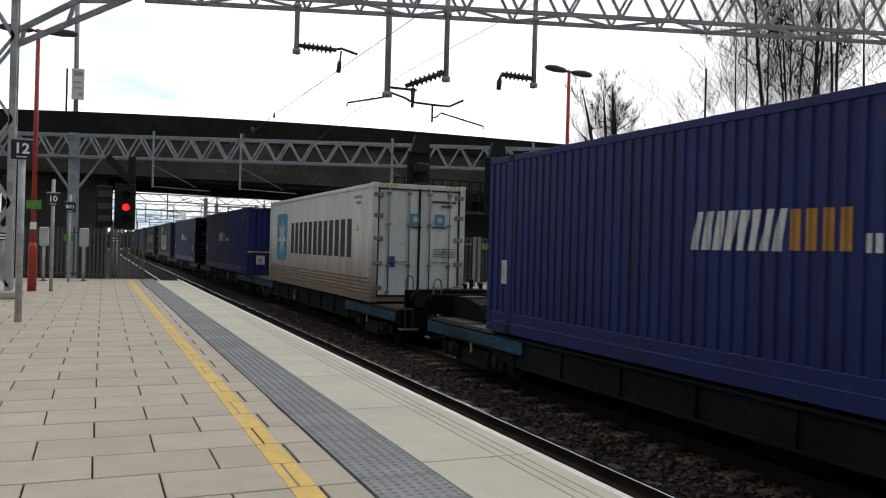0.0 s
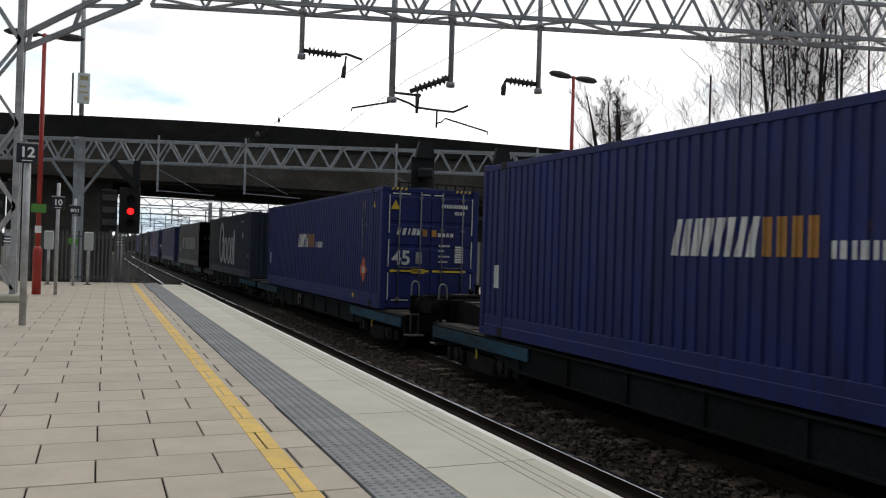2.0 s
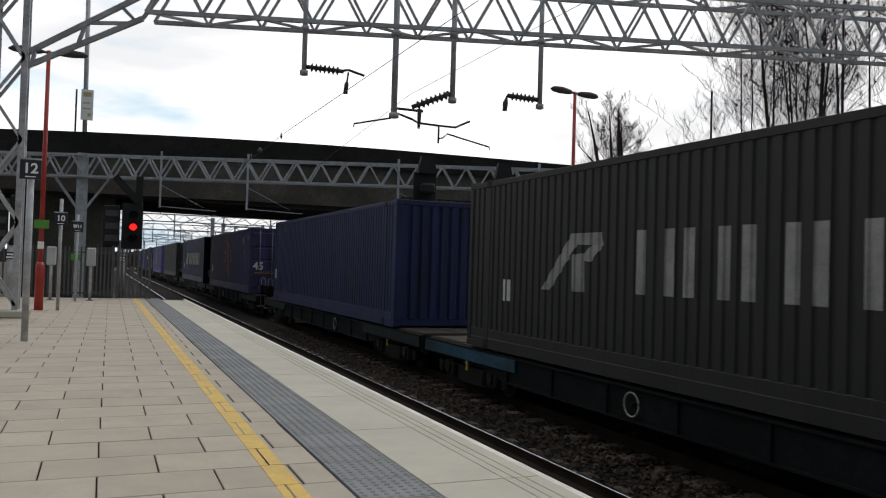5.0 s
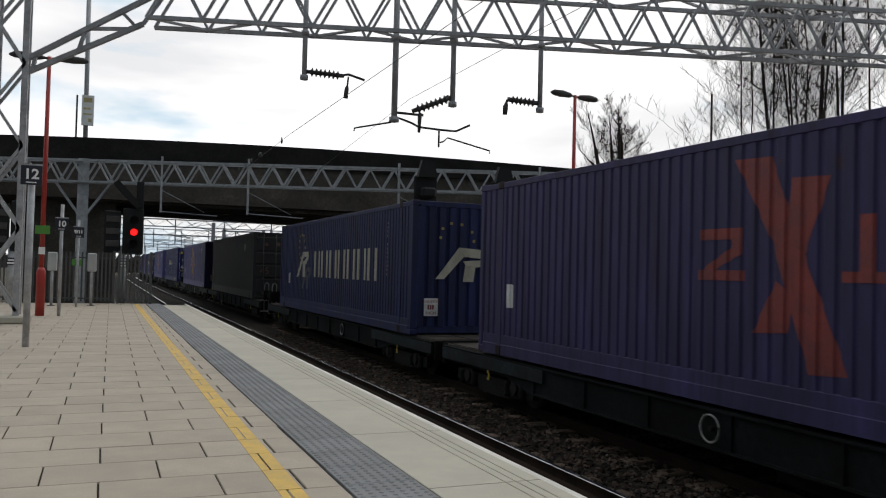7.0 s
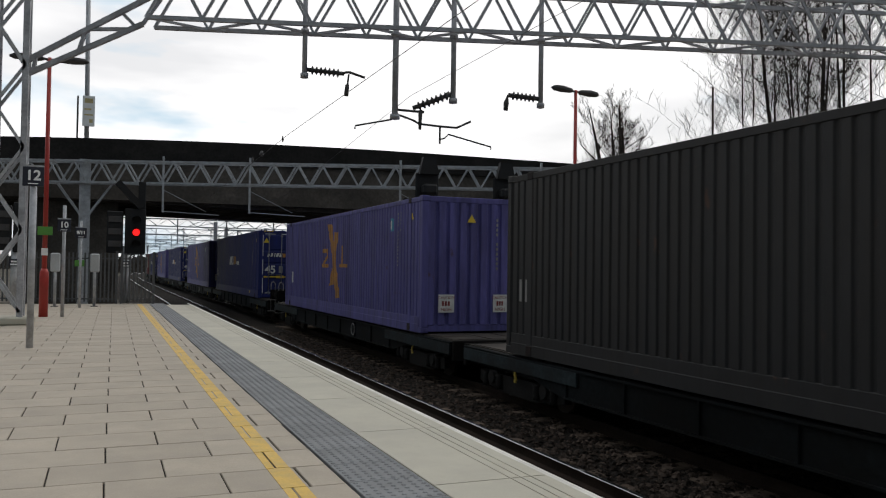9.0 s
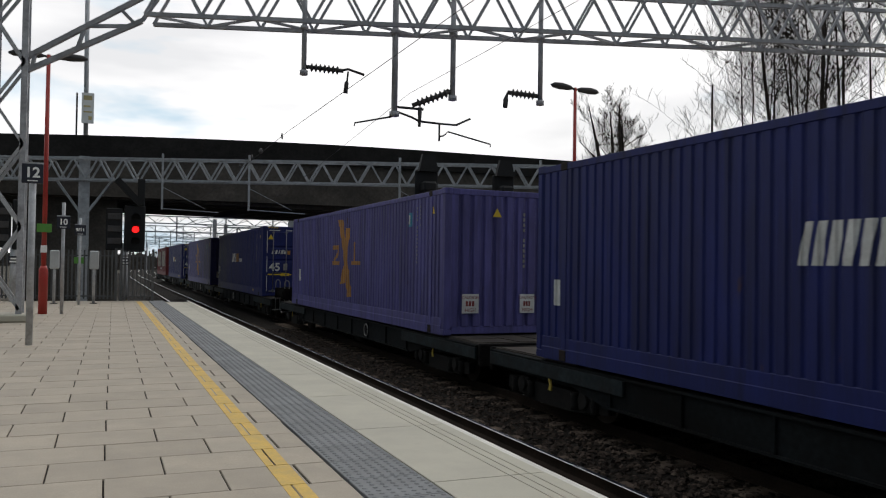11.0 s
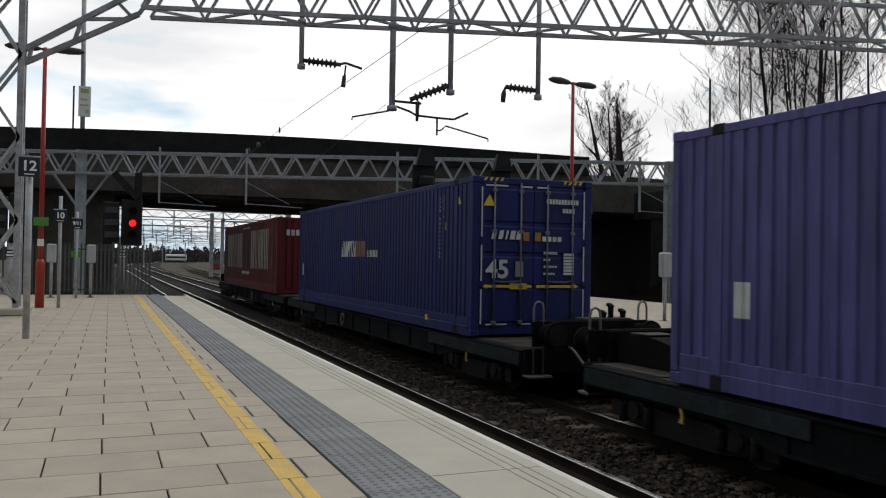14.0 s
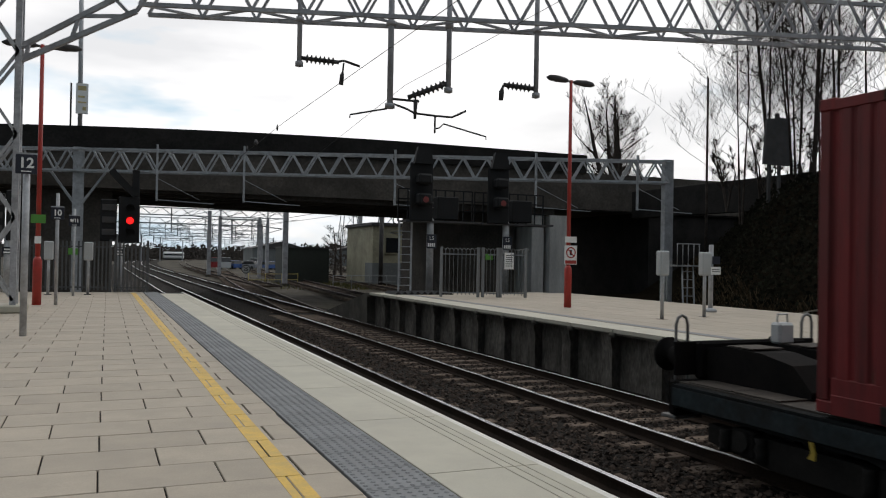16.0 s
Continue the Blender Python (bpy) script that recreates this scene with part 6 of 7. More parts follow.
def platform_signal(x, y):
    t = thing("signal", (x, y, 0), "black unlit signal head on a grey post with railed cage", "railway signal", "railway signals")
    part("post", tube(B(), [(0, 0, -0.1), (0, 0, 2.75), (0, 0, 2.85)], [0.14, 0.14, 0.07], 14), steel_mat, t)
    part("number_plate", box(B(), -0.2, 0.2, -0.17, -0.15, 1.65, 2.2), sign_navy_mat, t)
    words("plate_letters", "LS", 0.2, white_mat, t, Matrix.Translation((0, -0.172, 2.05)) @ FACE, 0.004)
    mark(t, white_mat, code_row(-0.16, 0.16, 1.72, 0.14, 4), "end", 0.176, "plate_print")
    part("backboard", box(B(), -0.95, 0.0, -0.25, -0.15, 2.7, 4.95, 0.04), black_mat, t)
    part("hood", box(B(), -0.75, -0.2, -0.7, -0.2, 3.3, 3.75, 0.08), black_mat, t)
    part("hood", box(B(), -0.75, -0.2, -0.7, -0.2, 4.1, 4.5, 0.08), black_mat, t)
    part("lens", tube(B(), [(-0.48, -0.71, 3.5), (-0.48, -0.72, 3.5)], 0.12, 12), letter_red, t, "dull red lens")
    bm = B()
    prism(bm, [(-0.85, 4.9), (-0.05, 4.9), (-0.2, 5.55), (-0.7, 5.55)], "y", -0.4, -0.2)
    part("route_board", bm, black_mat, t)
    part("cage_floor", box(B(), -1.1, 2.1, -0.2, 0.7, 2.66, 2.74), dark_steel_mat, t)
    for k in range(9):
        part("cage_bar", beam(B(), (-1.1 + 0.4 * k, 0.7, 2.7), (-1.1 + 0.4 * k, 0.7, 4.0), 0.05), black_mat, t)
    for z in (3.2, 3.6, 4.0):
        part("cage_rail", beam(B(), (-1.1, 0.7, z), (2.1, 0.7, z), 0.05), black_mat, t)
    part("relay_box", box(B(), 0.3, 1.2, 0.0, 0.5, 2.8, 3.7, 0.03), black_mat, t)
    return t


platform_signal(11.92, 29.9)
platform_signal(15.27, 30.0)
t = thing("ladder", (11.0, 30.2, -1.3), "pale grey steel access ladder beside the signal", "ladder")
for x in (-0.25, 0.25):
    part("stile", beam(B(), (x, 0, 0), (x, 0, 4.0), 0.06), steel_mat, t)
for k in range(12):
    part("rung", beam(B(), (-0.25, 0, 0.3 + 0.3 * k), (0.25, 0, 0.3 + 0.3 * k), 0.03), steel_mat, t)
t = thing("ladder", (17.6, 21.6, -0.9), "grey steel access ladder with a railed landing behind the platform", "ladder")
for x in (-0.22, 0.22):
    part("stringer", tube(B(), [(x - 0.3, -0.5, -0.1), (x, 0, 2.05)], 0.028, 8), fence_mat, t)
for k in range(8):
    u = (k + 0.6) / 8.2
    part("rung", tube(B(), [(-0.52 + 0.3 * u, -0.5 + 0.5 * u, -0.1 + 2.15 * u), (-0.08 + 0.3 * u, -0.5 + 0.5 * u, -0.1 + 2.15 * u)], 0.014, 6), fence_mat, t)
part("landing", box(B(), -0.5, 0.42, -0.1, 0.5, 2.05, 2.1), fence_mat, t)
for x in (-0.48, -0.26, -0.04, 0.18, 0.4):
    part("rail_post", tube(B(), [(x, -0.08, 2.1), (x, -0.08, 2.78)], 0.017, 6), fence_mat, t)
part("top_rail", tube(B(), [(-0.5, -0.08, 2.78), (0.42, -0.08, 2.78)], 0.02, 6), fence_mat, t)
for x in (-0.45, 0.37):
    part("leg", tube(B(), [(x, 0.45, -0.2), (x, 0.45, 2.05)], 0.025, 6), fence_mat, t)
t = thing("cable_grating", (9.8, 26.4, 0), "dark toothed anti-trespass grating at the platform end", "grating")
for k in range(9):
    bm = B()
    prism(bm, [(-0.12, 0.013), (0.12, 0.013), (0.0, 0.12)], "y", 0, 1.1)
    o = part("ridge", bm, black_mat, t)
    o.location = (0.24 * k - 0.4, 0, 0)

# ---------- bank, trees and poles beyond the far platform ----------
# soil and ivy near black: shade of the backlit bank put into their colour
bank_mat = mat("shade_dark_bank", (0.008, 0.007, 0.005), 0.95, spec=0.0, var=0.5, scale=1.2, fine=14, bump=0.6, dist=0.06, dirt=(0.014, 0.01, 0.006), dirt_amt=0.7)
ivy_mat = mat("shade_dark_ivy_leaves", (0.012, 0.0125, 0.008), 0.9, spec=0.05, var=0.6, scale=0.7, bump=0, island=0.4, dirt=(0.015, 0.011, 0.007), dirt_amt=0.8)
bark_mat = mat("dark_bare_bark", (0.072, 0.058, 0.05), 0.9, spec=0.1, var=0.35, scale=3, fine=25, bump=0.4)
far_tree_mat = mat("brown_winter_twigs", (0.07, 0.058, 0.05), 0.9, var=0.3, bump=0, island=0.4)


def bank_z(x, y):
    """Height of the bank; its foot draws back from the platform towards the bridge."""
    foot = 16.4 + max(0.0, y - 19.0) * 0.72
    steep = 0.52 + max(0.0, min(y - 19.0, 10.0)) * 0.06
    return -0.9 if x < foot else min(4.7, -0.9 + (x - foot) * steep)


bm = B()
xs = [16.25, 16.5, 17.2, 18.2, 19.2, 20.4, 21.6, 22.8, 24, 25.2, 26.4, 28, 32, 42, 70, 160]
ys = list(np.arange(-40, 43.9, 1.6)) + [43.95]
nrng = random.Random(11)
grid = [[bm.verts.new((x, y, bank_z(x, y) + (0.28 * noise.noise(Vector((x * 0.45, y * 0.45, 2))) if 16.6 < x < 60 else 0))) for x in xs] for y in ys]
for a, b in zip(grid, grid[1:]):
    for k in range(len(xs) - 1):
        bm.faces.new((a[k], a[k + 1], b[k + 1], b[k])).smooth = True
bank = thing("embankment", (0, 0, 0), "overgrown embankment of ivy and dead brush behind the platform, coloured shade-dark", "embankment", kind="structure")
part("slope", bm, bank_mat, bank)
lv, lf = [], []
for i in range(42000):
    x = 16.6 + 15 * nrng.random()
    y = 2 + 41 * nrng.random()
    if bank_z(x, y) < -0.85:
        continue
    z = bank_z(x, y) + 0.28 * noise.noise(Vector((x * 0.45, y * 0.45, 2))) + 0.35 * nrng.random() ** 2
    s = 0.03 + 0.055 * nrng.random()
    a, tl = nrng.random() * 6.28, nrng.uniform(-0.9, 0.9)
    k = len(lv)
    # leaves hang, facing out of the slope
    nv = Vector((-0.8 + 0.5 * tl, -0.45 + 0.5 * math.cos(a), 0.15 + 0.3 * math.sin(a))).normalized()
    e1 = nv.cross(Vector((math.cos(a * 3), math.sin(a * 3), 1.5))).normalized() * s
    e2 = nv.cross(e1)
    q = Vector((x, y, z))
    lv += [q - e1, q + e2 * 0.8, q + e1, q - e2 * 1.1]
    lf.append((k, k + 1, k + 2, k + 3))
me = bpy.data.meshes.new("ivy")
me.from_pydata(lv, [], lf)
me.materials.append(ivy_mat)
tagged(new("ivy", me), "ivy and dead leaves covering the embankment, coloured shade-dark", "ivy", kind="stuff")
# dead grass and bramble stems along the foot of the bank
gv, gf = [], []
for i in range(9000):
    y = 4 + 39 * nrng.random()
    x = 16.5 + max(0.0, y - 19.0) * 0.72 + 1.8 * nrng.random() ** 1.6
    z = bank_z(x, y) + 0.1
    h, a = 0.08 + 0.42 * nrng.random() ** 2, nrng.random() * 6.28
    tip = Vector((x + 0.8 * h * math.cos(a), y + 0.8 * h * math.sin(a), z + h * 0.8))
    w = 0.008 + 0.012 * nrng.random()
    k = len(gv)
    gv += [(x - w, y + w, z - 0.2), (x + w, y - w, z - 0.2), (tip.x + w * 0.3, tip.y - w * 0.3, tip.z), (tip.x - w * 0.3, tip.y + w * 0.3, tip.z)]
    gf.append((k, k + 1, k + 2, k + 3))
me = bpy.data.meshes.new("dead_grass")
me.from_pydata(gv, [], gf)
me.materials.append(mat("dead_brown_grass", (0.06, 0.043, 0.025), 0.9, spec=0.05, var=0.3, bump=0, island=0.6))
tagged(new("dead_grass", me), "dead brown grass and bramble stems at the foot of the bank", "dead grass", kind="stuff")
t = thing("bank_wall", (0, 0, 0), "low grey wall along the top of the embankment", "wall", kind="structure")
part("wall", box(B(), 31.0, 31.4, 2, 43.5, 4.0, 5.7, 0.03), parapet_mat, t)


def grow(bm, p, d, r, length, depth, rg, up=0.25, spread=0.6, fine=0.0125):
    """A bare limb with its side limbs."""
    pts, rs = [p], [r]
    n = 4
    for k in range(n):
        d = (d + Vector((rg.uniform(-1, 1), rg.uniform(-1, 1), rg.uniform(-0.4, 1) * up)) * 0.16).normalized()
        p = p + d * (length / n)
        pts.append(p)
        rs.append(r * (1 - 0.6 * (k + 1) / n))
    tube(bm, pts, rs, 6 if r > 0.05 else 3, False)
    if depth == 0:
        return
    kids = 4 if depth > 1 else 3
    for k in range(kids):
        u = 0.3 + 0.7 * (k + rg.random()) / kids
        i = min(n - 1, int(u * n))
        q = pts[i].lerp(pts[i + 1], u * n - i)
        side = Vector((rg.uniform(-1, 1), rg.uniform(-1, 1), rg.uniform(-0.1, 0.5))).normalized()
        nd = (d * (1 - spread) + side * spread + Vector((0, 0, up))).normalized()
        grow(bm, q, nd, max(fine, rs[i] * 0.5), length * rg.uniform(0.42, 0.62), depth - 1, rg, up, spread, fine)


def bare_tree(at, seed, height, r, stems=1, label="tall bare winter tree with fine dark twigs", up=0.28, spread=0.62, limbs=12, reach=1.0, fine=0.013, splay=0.2):
    rg = random.Random(seed)
    t = thing("tree", at, label, "tree", "bare trees on the bank")
    crown_bm = B()
    for q in range(stems):
        a = rg.random() * 6.28
        tilt = 0.03 if stems == 1 else rg.uniform(0.3, 1.0) * splay
        lean = Vector((math.cos(a) * tilt, math.sin(a) * tilt, 1)).normalized()
        hq = height * (1.0 if q == 0 else rg.uniform(0.7, 0.95))
        bend_v = Vector((rg.uniform(-0.3, 0.3), rg.uniform(-0.3, 0.3), 0))
        pts = [Vector((0, 0, -0.5)), lean * hq * 0.25 + bend_v * 0.5, lean * hq * 0.5 + bend_v, lean * hq * 0.7 + bend_v * 0.4, lean * hq * 0.9]
        part("trunk", tube(B(), pts, [r * 1.15, r, r * 0.75, r * 0.45, r * 0.12], 8, False), bark_mat, t)
        for k in range(limbs):
            u = 0.14 + 0.82 * (k + rg.random()) / limbs
            i = min(3, int(u * 4))
            root = pts[i].lerp(pts[i + 1], u * 4 - i)
            a = rg.random() * 6.28
            d = Vector((math.cos(a), math.sin(a), rg.uniform(0.3, 0.8) + up)).normalized()
            grow(crown_bm, root, d, max(0.02, r * 0.45 * (1.1 - u)), reach * hq * rg.uniform(0.16, 0.3) * (1.15 - u * 0.6), 3, rg, up, spread, fine)
    bm = crown_bm
    part("crown", bm, bark_mat, t, "bare branches and twigs")
    return t


kinds = [bare_tree((29.4, 30.0, 4.2), 3, 15, 0.085, 2, limbs=15, fine=0.011), bare_tree((30.4, 27.2, 4.4), 5, 17, 0.062, 2, limbs=13, fine=0.01), bare_tree((32.5, 31.5, 4.4), 8, 16, 0.058, 1, limbs=18, fine=0.011)]
for i, (k, x, y, a, s) in enumerate([(2, 29.6, 25.0, 70, 0.95), (1, 29.2, 22.4, 130, 0.95), (2, 30.0, 20.3, 200, 0.9), (2, 28.9, 31.6, 100, 0.85), (2, 29.3, 18.0, 20, 0.8), (1, 35, 33, 170, 1.1), (2, 28.6, 31.2, 310, 0.85), (2, 29.7, 30.6, 45, 0.95), (2, 30.2, 29.4, 120, 0.75), (1, 30.9, 30.2, 330, 0.85), (2, 30.8, 28.9, 265, 0.9), (2, 31.6, 29.3, 190, 0.8)]):
    m = pose(x, y, bank_z(x, y) - 0.2, 0, 0, a)
    kinds[k].scale = (s, s, s)
    copy_thing(kinds[k], m)
    kinds[k].scale = (1, 1, 1)
bare_tree((42.2, 61.6, 4.3), 21, 14.8, 0.24, 5, label="bare spreading winter tree beyond the bridge", up=0.28, spread=0.62, limbs=16, splay=0.36, reach=0.85, fine=0.017)
bare_tree((47.2, 63.0, 3.2), 23, 6.4, 0.14, 2, label="small bare winter tree beyond the bridge", up=0.25, spread=0.65, limbs=14, reach=0.8, fine=0.02)
for i, (x, y, h) in enumerate(((40.5, 60.0, 4.2), (37.6, 58.6, 3.6), (44.4, 62.5, 4.0), (33.9, 47.0, 3.6), (36.0, 50.0, 3.2))):
    bare_tree((x, y, 4.0), 60 + i, h, 0.05, 3, label="low bare shrub behind the bridge wall", up=0.3, spread=0.65, limbs=9, fine=0.014)
for i, (x, y, h) in enumerate(((28.4, 32.0, 3.4), (29.8, 31.2, 4.2), (31.2, 29.8, 4.6), (32.8, 28.6, 4.4), (31.8, 26.4, 4.0), (33.0, 24.0, 4.4), (32.2, 21.0, 3.6))):
    bare_tree((x, y, 4.3), 80 + i, h, 0.045, 4, label="dense bare sapling under the tall trees", up=0.3, spread=0.6, limbs=8, fine=0.012, splay=0.4)
t = thing("trackside_sign", (28.1, 28.6, bank_z(28.1, 28.6) - 0.3), "dark back of a trackside sign on a post", "sign")
for px in (-0.3, 0.3):
    part("post", beam(B(), (px, 0.06, 0), (px, 0.06, 3.4), 0.12), dark_steel_mat, t)
bm = B()
prism(bm, [(-0.76, 1.7), (0.78, 1.7), (0.62, 3.85), (0.14, 3.88), (0.14, 4.05), (-0.06, 4.05), (-0.06, 3.82), (-0.6, 3.76)], "y", -0.1, 0.0)
part("board", bm, dark_steel_mat, t)
t = thing("telegraph_pole", (26.3, 31.0, bank_z(26.3, 31.0) - 0.3), "slim dark timber pole on the bank", "pole")
part("pole", tube(B(), [(0, 0, 0), (0, 0, 10.3 - bank_z(26.3, 31.0))], [0.07, 0.05], 10), bark_mat, t)
# bits lying on the bank: a felled branch and a pale bag; pale chairs of a cable run behind the platform
t = thing("fallen_branch", (17.4, 17.3, bank_z(17.4, 17.3) + 0.25), "pale bare fallen branch lying on the bank", "branch")
part("stem", tube(B(), [(0, 0, 0), (0.15, -0.45, 0.08), (0.3, -0.95, 0.22)], [0.03, 0.045, 0.03], 6), mat("pale_stripped_wood", (0.2, 0.17, 0.13), 0.9, var=0.2), t)
t = thing("plastic_bag", (24.2, 21.5, bank_z(24.2, 21.5) + 0.15), "small pale plastic bag caught in the ivy", "bag")
bm = B()
bmesh.ops.create_icosphere(bm, subdivisions=2, radius=0.14)
for v in bm.verts:
    v.co *= 1 + 0.5 * noise.noise(v.co * 9)
    v.co.y *= 0.6
part("bag", bm, mat("crumpled_pale_plastic", (0.4, 0.42, 0.45), 0.5, var=0.15), t)
chair0 = None
for y in (14.33, 14.01, 13.55, 13.25, 12.9):
    if chair0 is None:
        chair0 = thing("cable_bracket", (16.06, y, 0.0), "small pale forked bracket along the back of the platform", "bracket", "brackets behind the platform")
        part("foot", box(B(), -0.02, 0.02, -0.02, 0.02, -0.02, 0.14), dark_steel_mat, chair0)
        part("fork", prism(B(), [(-0.1, 0.28), (-0.07, 0.28), (-0.03, 0.2), (0.03, 0.2), (0.07, 0.28), (0.1, 0.28), (0.08, 0.141), (-0.08, 0.141)], "x", -0.02, 0.02), fence_mat, chair0)
    else:
        copy_thing(chair0, pose(16.06, y, 0.0))
# tall pole with a pale plate on the bridge
t = thing("road_sign", (-1.1, 50.0, 6.7), "tall grey pole with a pale plate on the bridge", "road sign")
part("pole", tube(B(), [(0, 0, 0), (-0.1, 0, 10.5)], 0.13, 10), steel_mat, t)
part("thin_pole", tube(B(), [(-0.5, 0, 0), (-0.5, 0, 3.9)], 0.05, 8), dark_steel_mat, t)
p = part("plate", box(B(), -0.25, 0.38, -0.25, -0.2, 2.2, 3.9, 0.01), white_mat, t, "pale weathered plate")
mark(p, mat("faded_yellow_print", (0.6, 0.5, 0.25), 0.6, var=0.2), [rect(-0.15, 0.28, 3.5, 3.75), rect(-0.15, 0.2, 3.1, 3.2), rect(-0.15, 0.28, 2.8, 2.88), rect(0.1, 0.28, 2.4, 2.6)], "end", 0.256, "print_bar")

# ---------- the railway beyond the bridge ----------


def sweep_rail(bm, fx, c, y0, y1, step=6.0, w=0.07, top=RAIL_Z, h=0.15):
    ys = np.arange(y0, y1, step)
    rings = [[bm.verts.new((fx(y) + c + q, y, z)) for q, z in ((-w / 2, top - h), (-w / 2, top), (w / 2, top), (w / 2, top - h))] for y in ys]
    for a, b in zip(rings, rings[1:]):
        for k in range(3):
            bm.faces.new((a[k], a[k + 1], b[k + 1], b[k]))
    return bm


dull_head_mat = mat("dull_siding_rail_head", (0.14, 0.11, 0.09), 0.55, metal=0.3, var=0.2)
branches = [(lambda y: 7.45 + 0.075 * (y - 30) + 0.00025 * (y - 30) ** 2, 30, 200), (lambda y: 13.5 + 0.085 * (y - 40) + 0.0002 * (y - 40) ** 2, 38, 260), (lambda y: 18.5 + 0.11 * (y - 40) + 0.0002 * (y - 40) ** 2, 38, 260),
            (lambda y: 11.6 + bend(y) + 0.03 * (y - 60), 60, 420), (lambda y: 24 + 0.16 * (y - 45), 45, 240)]
for fx, y0, y1 in branches:
    for s in (-0.75, 0.75):
        t = thing("rail", (0, 0, 0), "rusty rail of a diverging siding", "rail", "siding rails", kind="structure")
        part("rail_bar", sweep_rail(B(), fx, s, y0, y1), rail_mat, t)
        part("head", sweep_rail(B(), fx, s, y0, y1, w=0.05, top=RAIL_Z + 0.003, h=0.01), dull_head_mat, t)
    bm = B()
    for y in np.arange(y0 + 4, min(y1, y0 + 90), 0.9):
        box(bm, fx(y) - 1.2, fx(y) + 1.2, y - 0.13, y + 0.13, RAIL_Z - 0.28, RAIL_Z - 0.14)
    tagged(part("siding_sleepers", bm, sleeper_mat, None), "weathered sleepers of the siding", "sleeper", kind="stuff")


def far_portal(y, x0, x1, h, drops, label="grey overhead line portal far along the railway"):
    t = thing("overhead_portal", (0, y, -1.3), label, "gantry", "far overhead line portals")
    for x in (x0, x1):
        part("mast", beam(B(), (x, 0, 0), (x, 0, h + 0.3), 0.36), mast_mat, t)
    bm = truss(B(), (x0, 0, h - 0.7), (x1, 0, h - 0.7), 0.7, 0.5, 1.8, 0.085, 0.04)
    part("lattice_girder", bm, mast_mat, t)
    for k in range(drops):
        x = x0 + (x1 - x0) * (k + 0.6) / drops
        bm = beam(B(), (x, 0, h - 2.4), (x, 0, h), 0.12)
        beam(bm, (x, 0, h - 2.2), (x + 1.6, 0, h - 1.7), 0.07)
        beam(bm, (x, 0, h - 1.6), (x + 1.4, 0, h - 1.7), 0.1)
        part("drop_arm", bm, mast_mat, t)
    return t


for y, x0, x1, h, n in ((84, -1.0, 17.6, 7.0, 4), (95, 12.5, 16.9, 6.6, 2), (112, 0.5, 21.0, 7.2, 6), (135, 0, 25, 7.2, 7), (165, 1, 30, 7.2, 6), (200, 3, 34, 7.4, 6), (240, 6, 42, 7.4, 7), (285, 10, 50, 7.6, 7), (335, 16, 60, 7.6, 7)):
    far_portal(y, x0 + bend(y), x1 + bend(y), h, n)
for x, y, h in ((11.7, 98.0, 7.6), (14.5, 69.3, 8.4), (26.3, 86.7, 7.8), (21.7, 56.8, 5.0), (25.2, 140, 8)):
    t = thing("overhead_mast", (x, y, -1.32), "grey steel overhead line mast beside the sidings", "mast", "single overhead line masts")
    part("mast", beam(B(), (0, 0, 0), (0, 0, h), 0.42, 0.3), mast_mat, t)
    bm = beam(B(), (0, 0, h - 0.9), (-2.2, 0, h - 0.6), 0.09)
    beam(bm, (0, 0, h - 0.1), (-2.2, 0, h - 0.6), 0.06)
    part("cantilever", bm, mast_mat, t)
    part("footing", box(B(), -0.35, 0.35, -0.35, 0.35, 0, 0.25, 0.04), wall_mat, t)
# wires over the sidings
for x, z in ((6.0, 4.3), (9.5, 4.3), (12.5, 4.6), (4.2, 5.0), (8.0, 5.2), (10.8, 5.1), (14.6, 4.4), (16.4, 5.3), (2.6, 4.4), (7.0, 3.9), (13.4, 3.9), (18.5, 4.7)):
    t = thing("overhead_wire", (0, 0, 0), "thin dark overhead wire beyond the bridge", "overhead wire", "overhead wires")
    part("wire", tube(B(), [(x + bend(y) + 0.3 * ((y // 30) % 2), y, z + 0.2 * ((y // 30) % 2)) for y in range(60, 330, 30)], 0.02, 4), wire_mat, t)

cream_mat = mat("cream_rendered_shed", (0.36, 0.335, 0.235), 0.85, var=0.18, scale=0.5, fine=6, dirt=(0.16, 0.14, 0.11), dirt_amt=0.6)
grey_shed_mat = mat("grey_shed_cladding", (0.16, 0.17, 0.17), 0.8, var=0.2, scale=0.4, fine=6)
dark_cabin_mat = mat("dark_green_cabin_paint", (0.025, 0.03, 0.024), 0.7, var=0.2, scale=0.6, fine=8)
glass_mat = mat("dark_window_glass", (0.02, 0.022, 0.025), 0.1, var=0.1, bump=0)
b = thing("building", (21.8, 68.0, -1.32), "cream rendered railway building with flat roof", "building")
part("wall", box(B(), 0, 11, 0, 8, 0, 5.3), cream_mat, b)
part("roof", box(B(), -0.2, 11.2, -0.2, 8.2, 5.301, 5.6, 0.03), dark_steel_mat, b)
part("plinth", box(B(), -0.04, 11.04, -0.04, 2, 0, 2.1), grey_shed_mat, b, "grey painted lower wall")
for x in (1.2, 3.4, 5.6, 7.8):
    w = part("window", box(B(), x, x + 1.2, -0.05, -0.002, 3.0, 4.3), glass_mat, b)
    part("sill", box(B(), x - 0.1, x + 1.3, -0.12, -0.051, 2.9, 2.99), cream_mat, w)
part("door", box(B(), 2.6, 3.6, -0.09, -0.042, 0, 2.08), dark_steel_mat, b)
b = thing("shed", (15.6, 75.0, -1.32), "low dark green metal cabin beside the sidings", "shed")
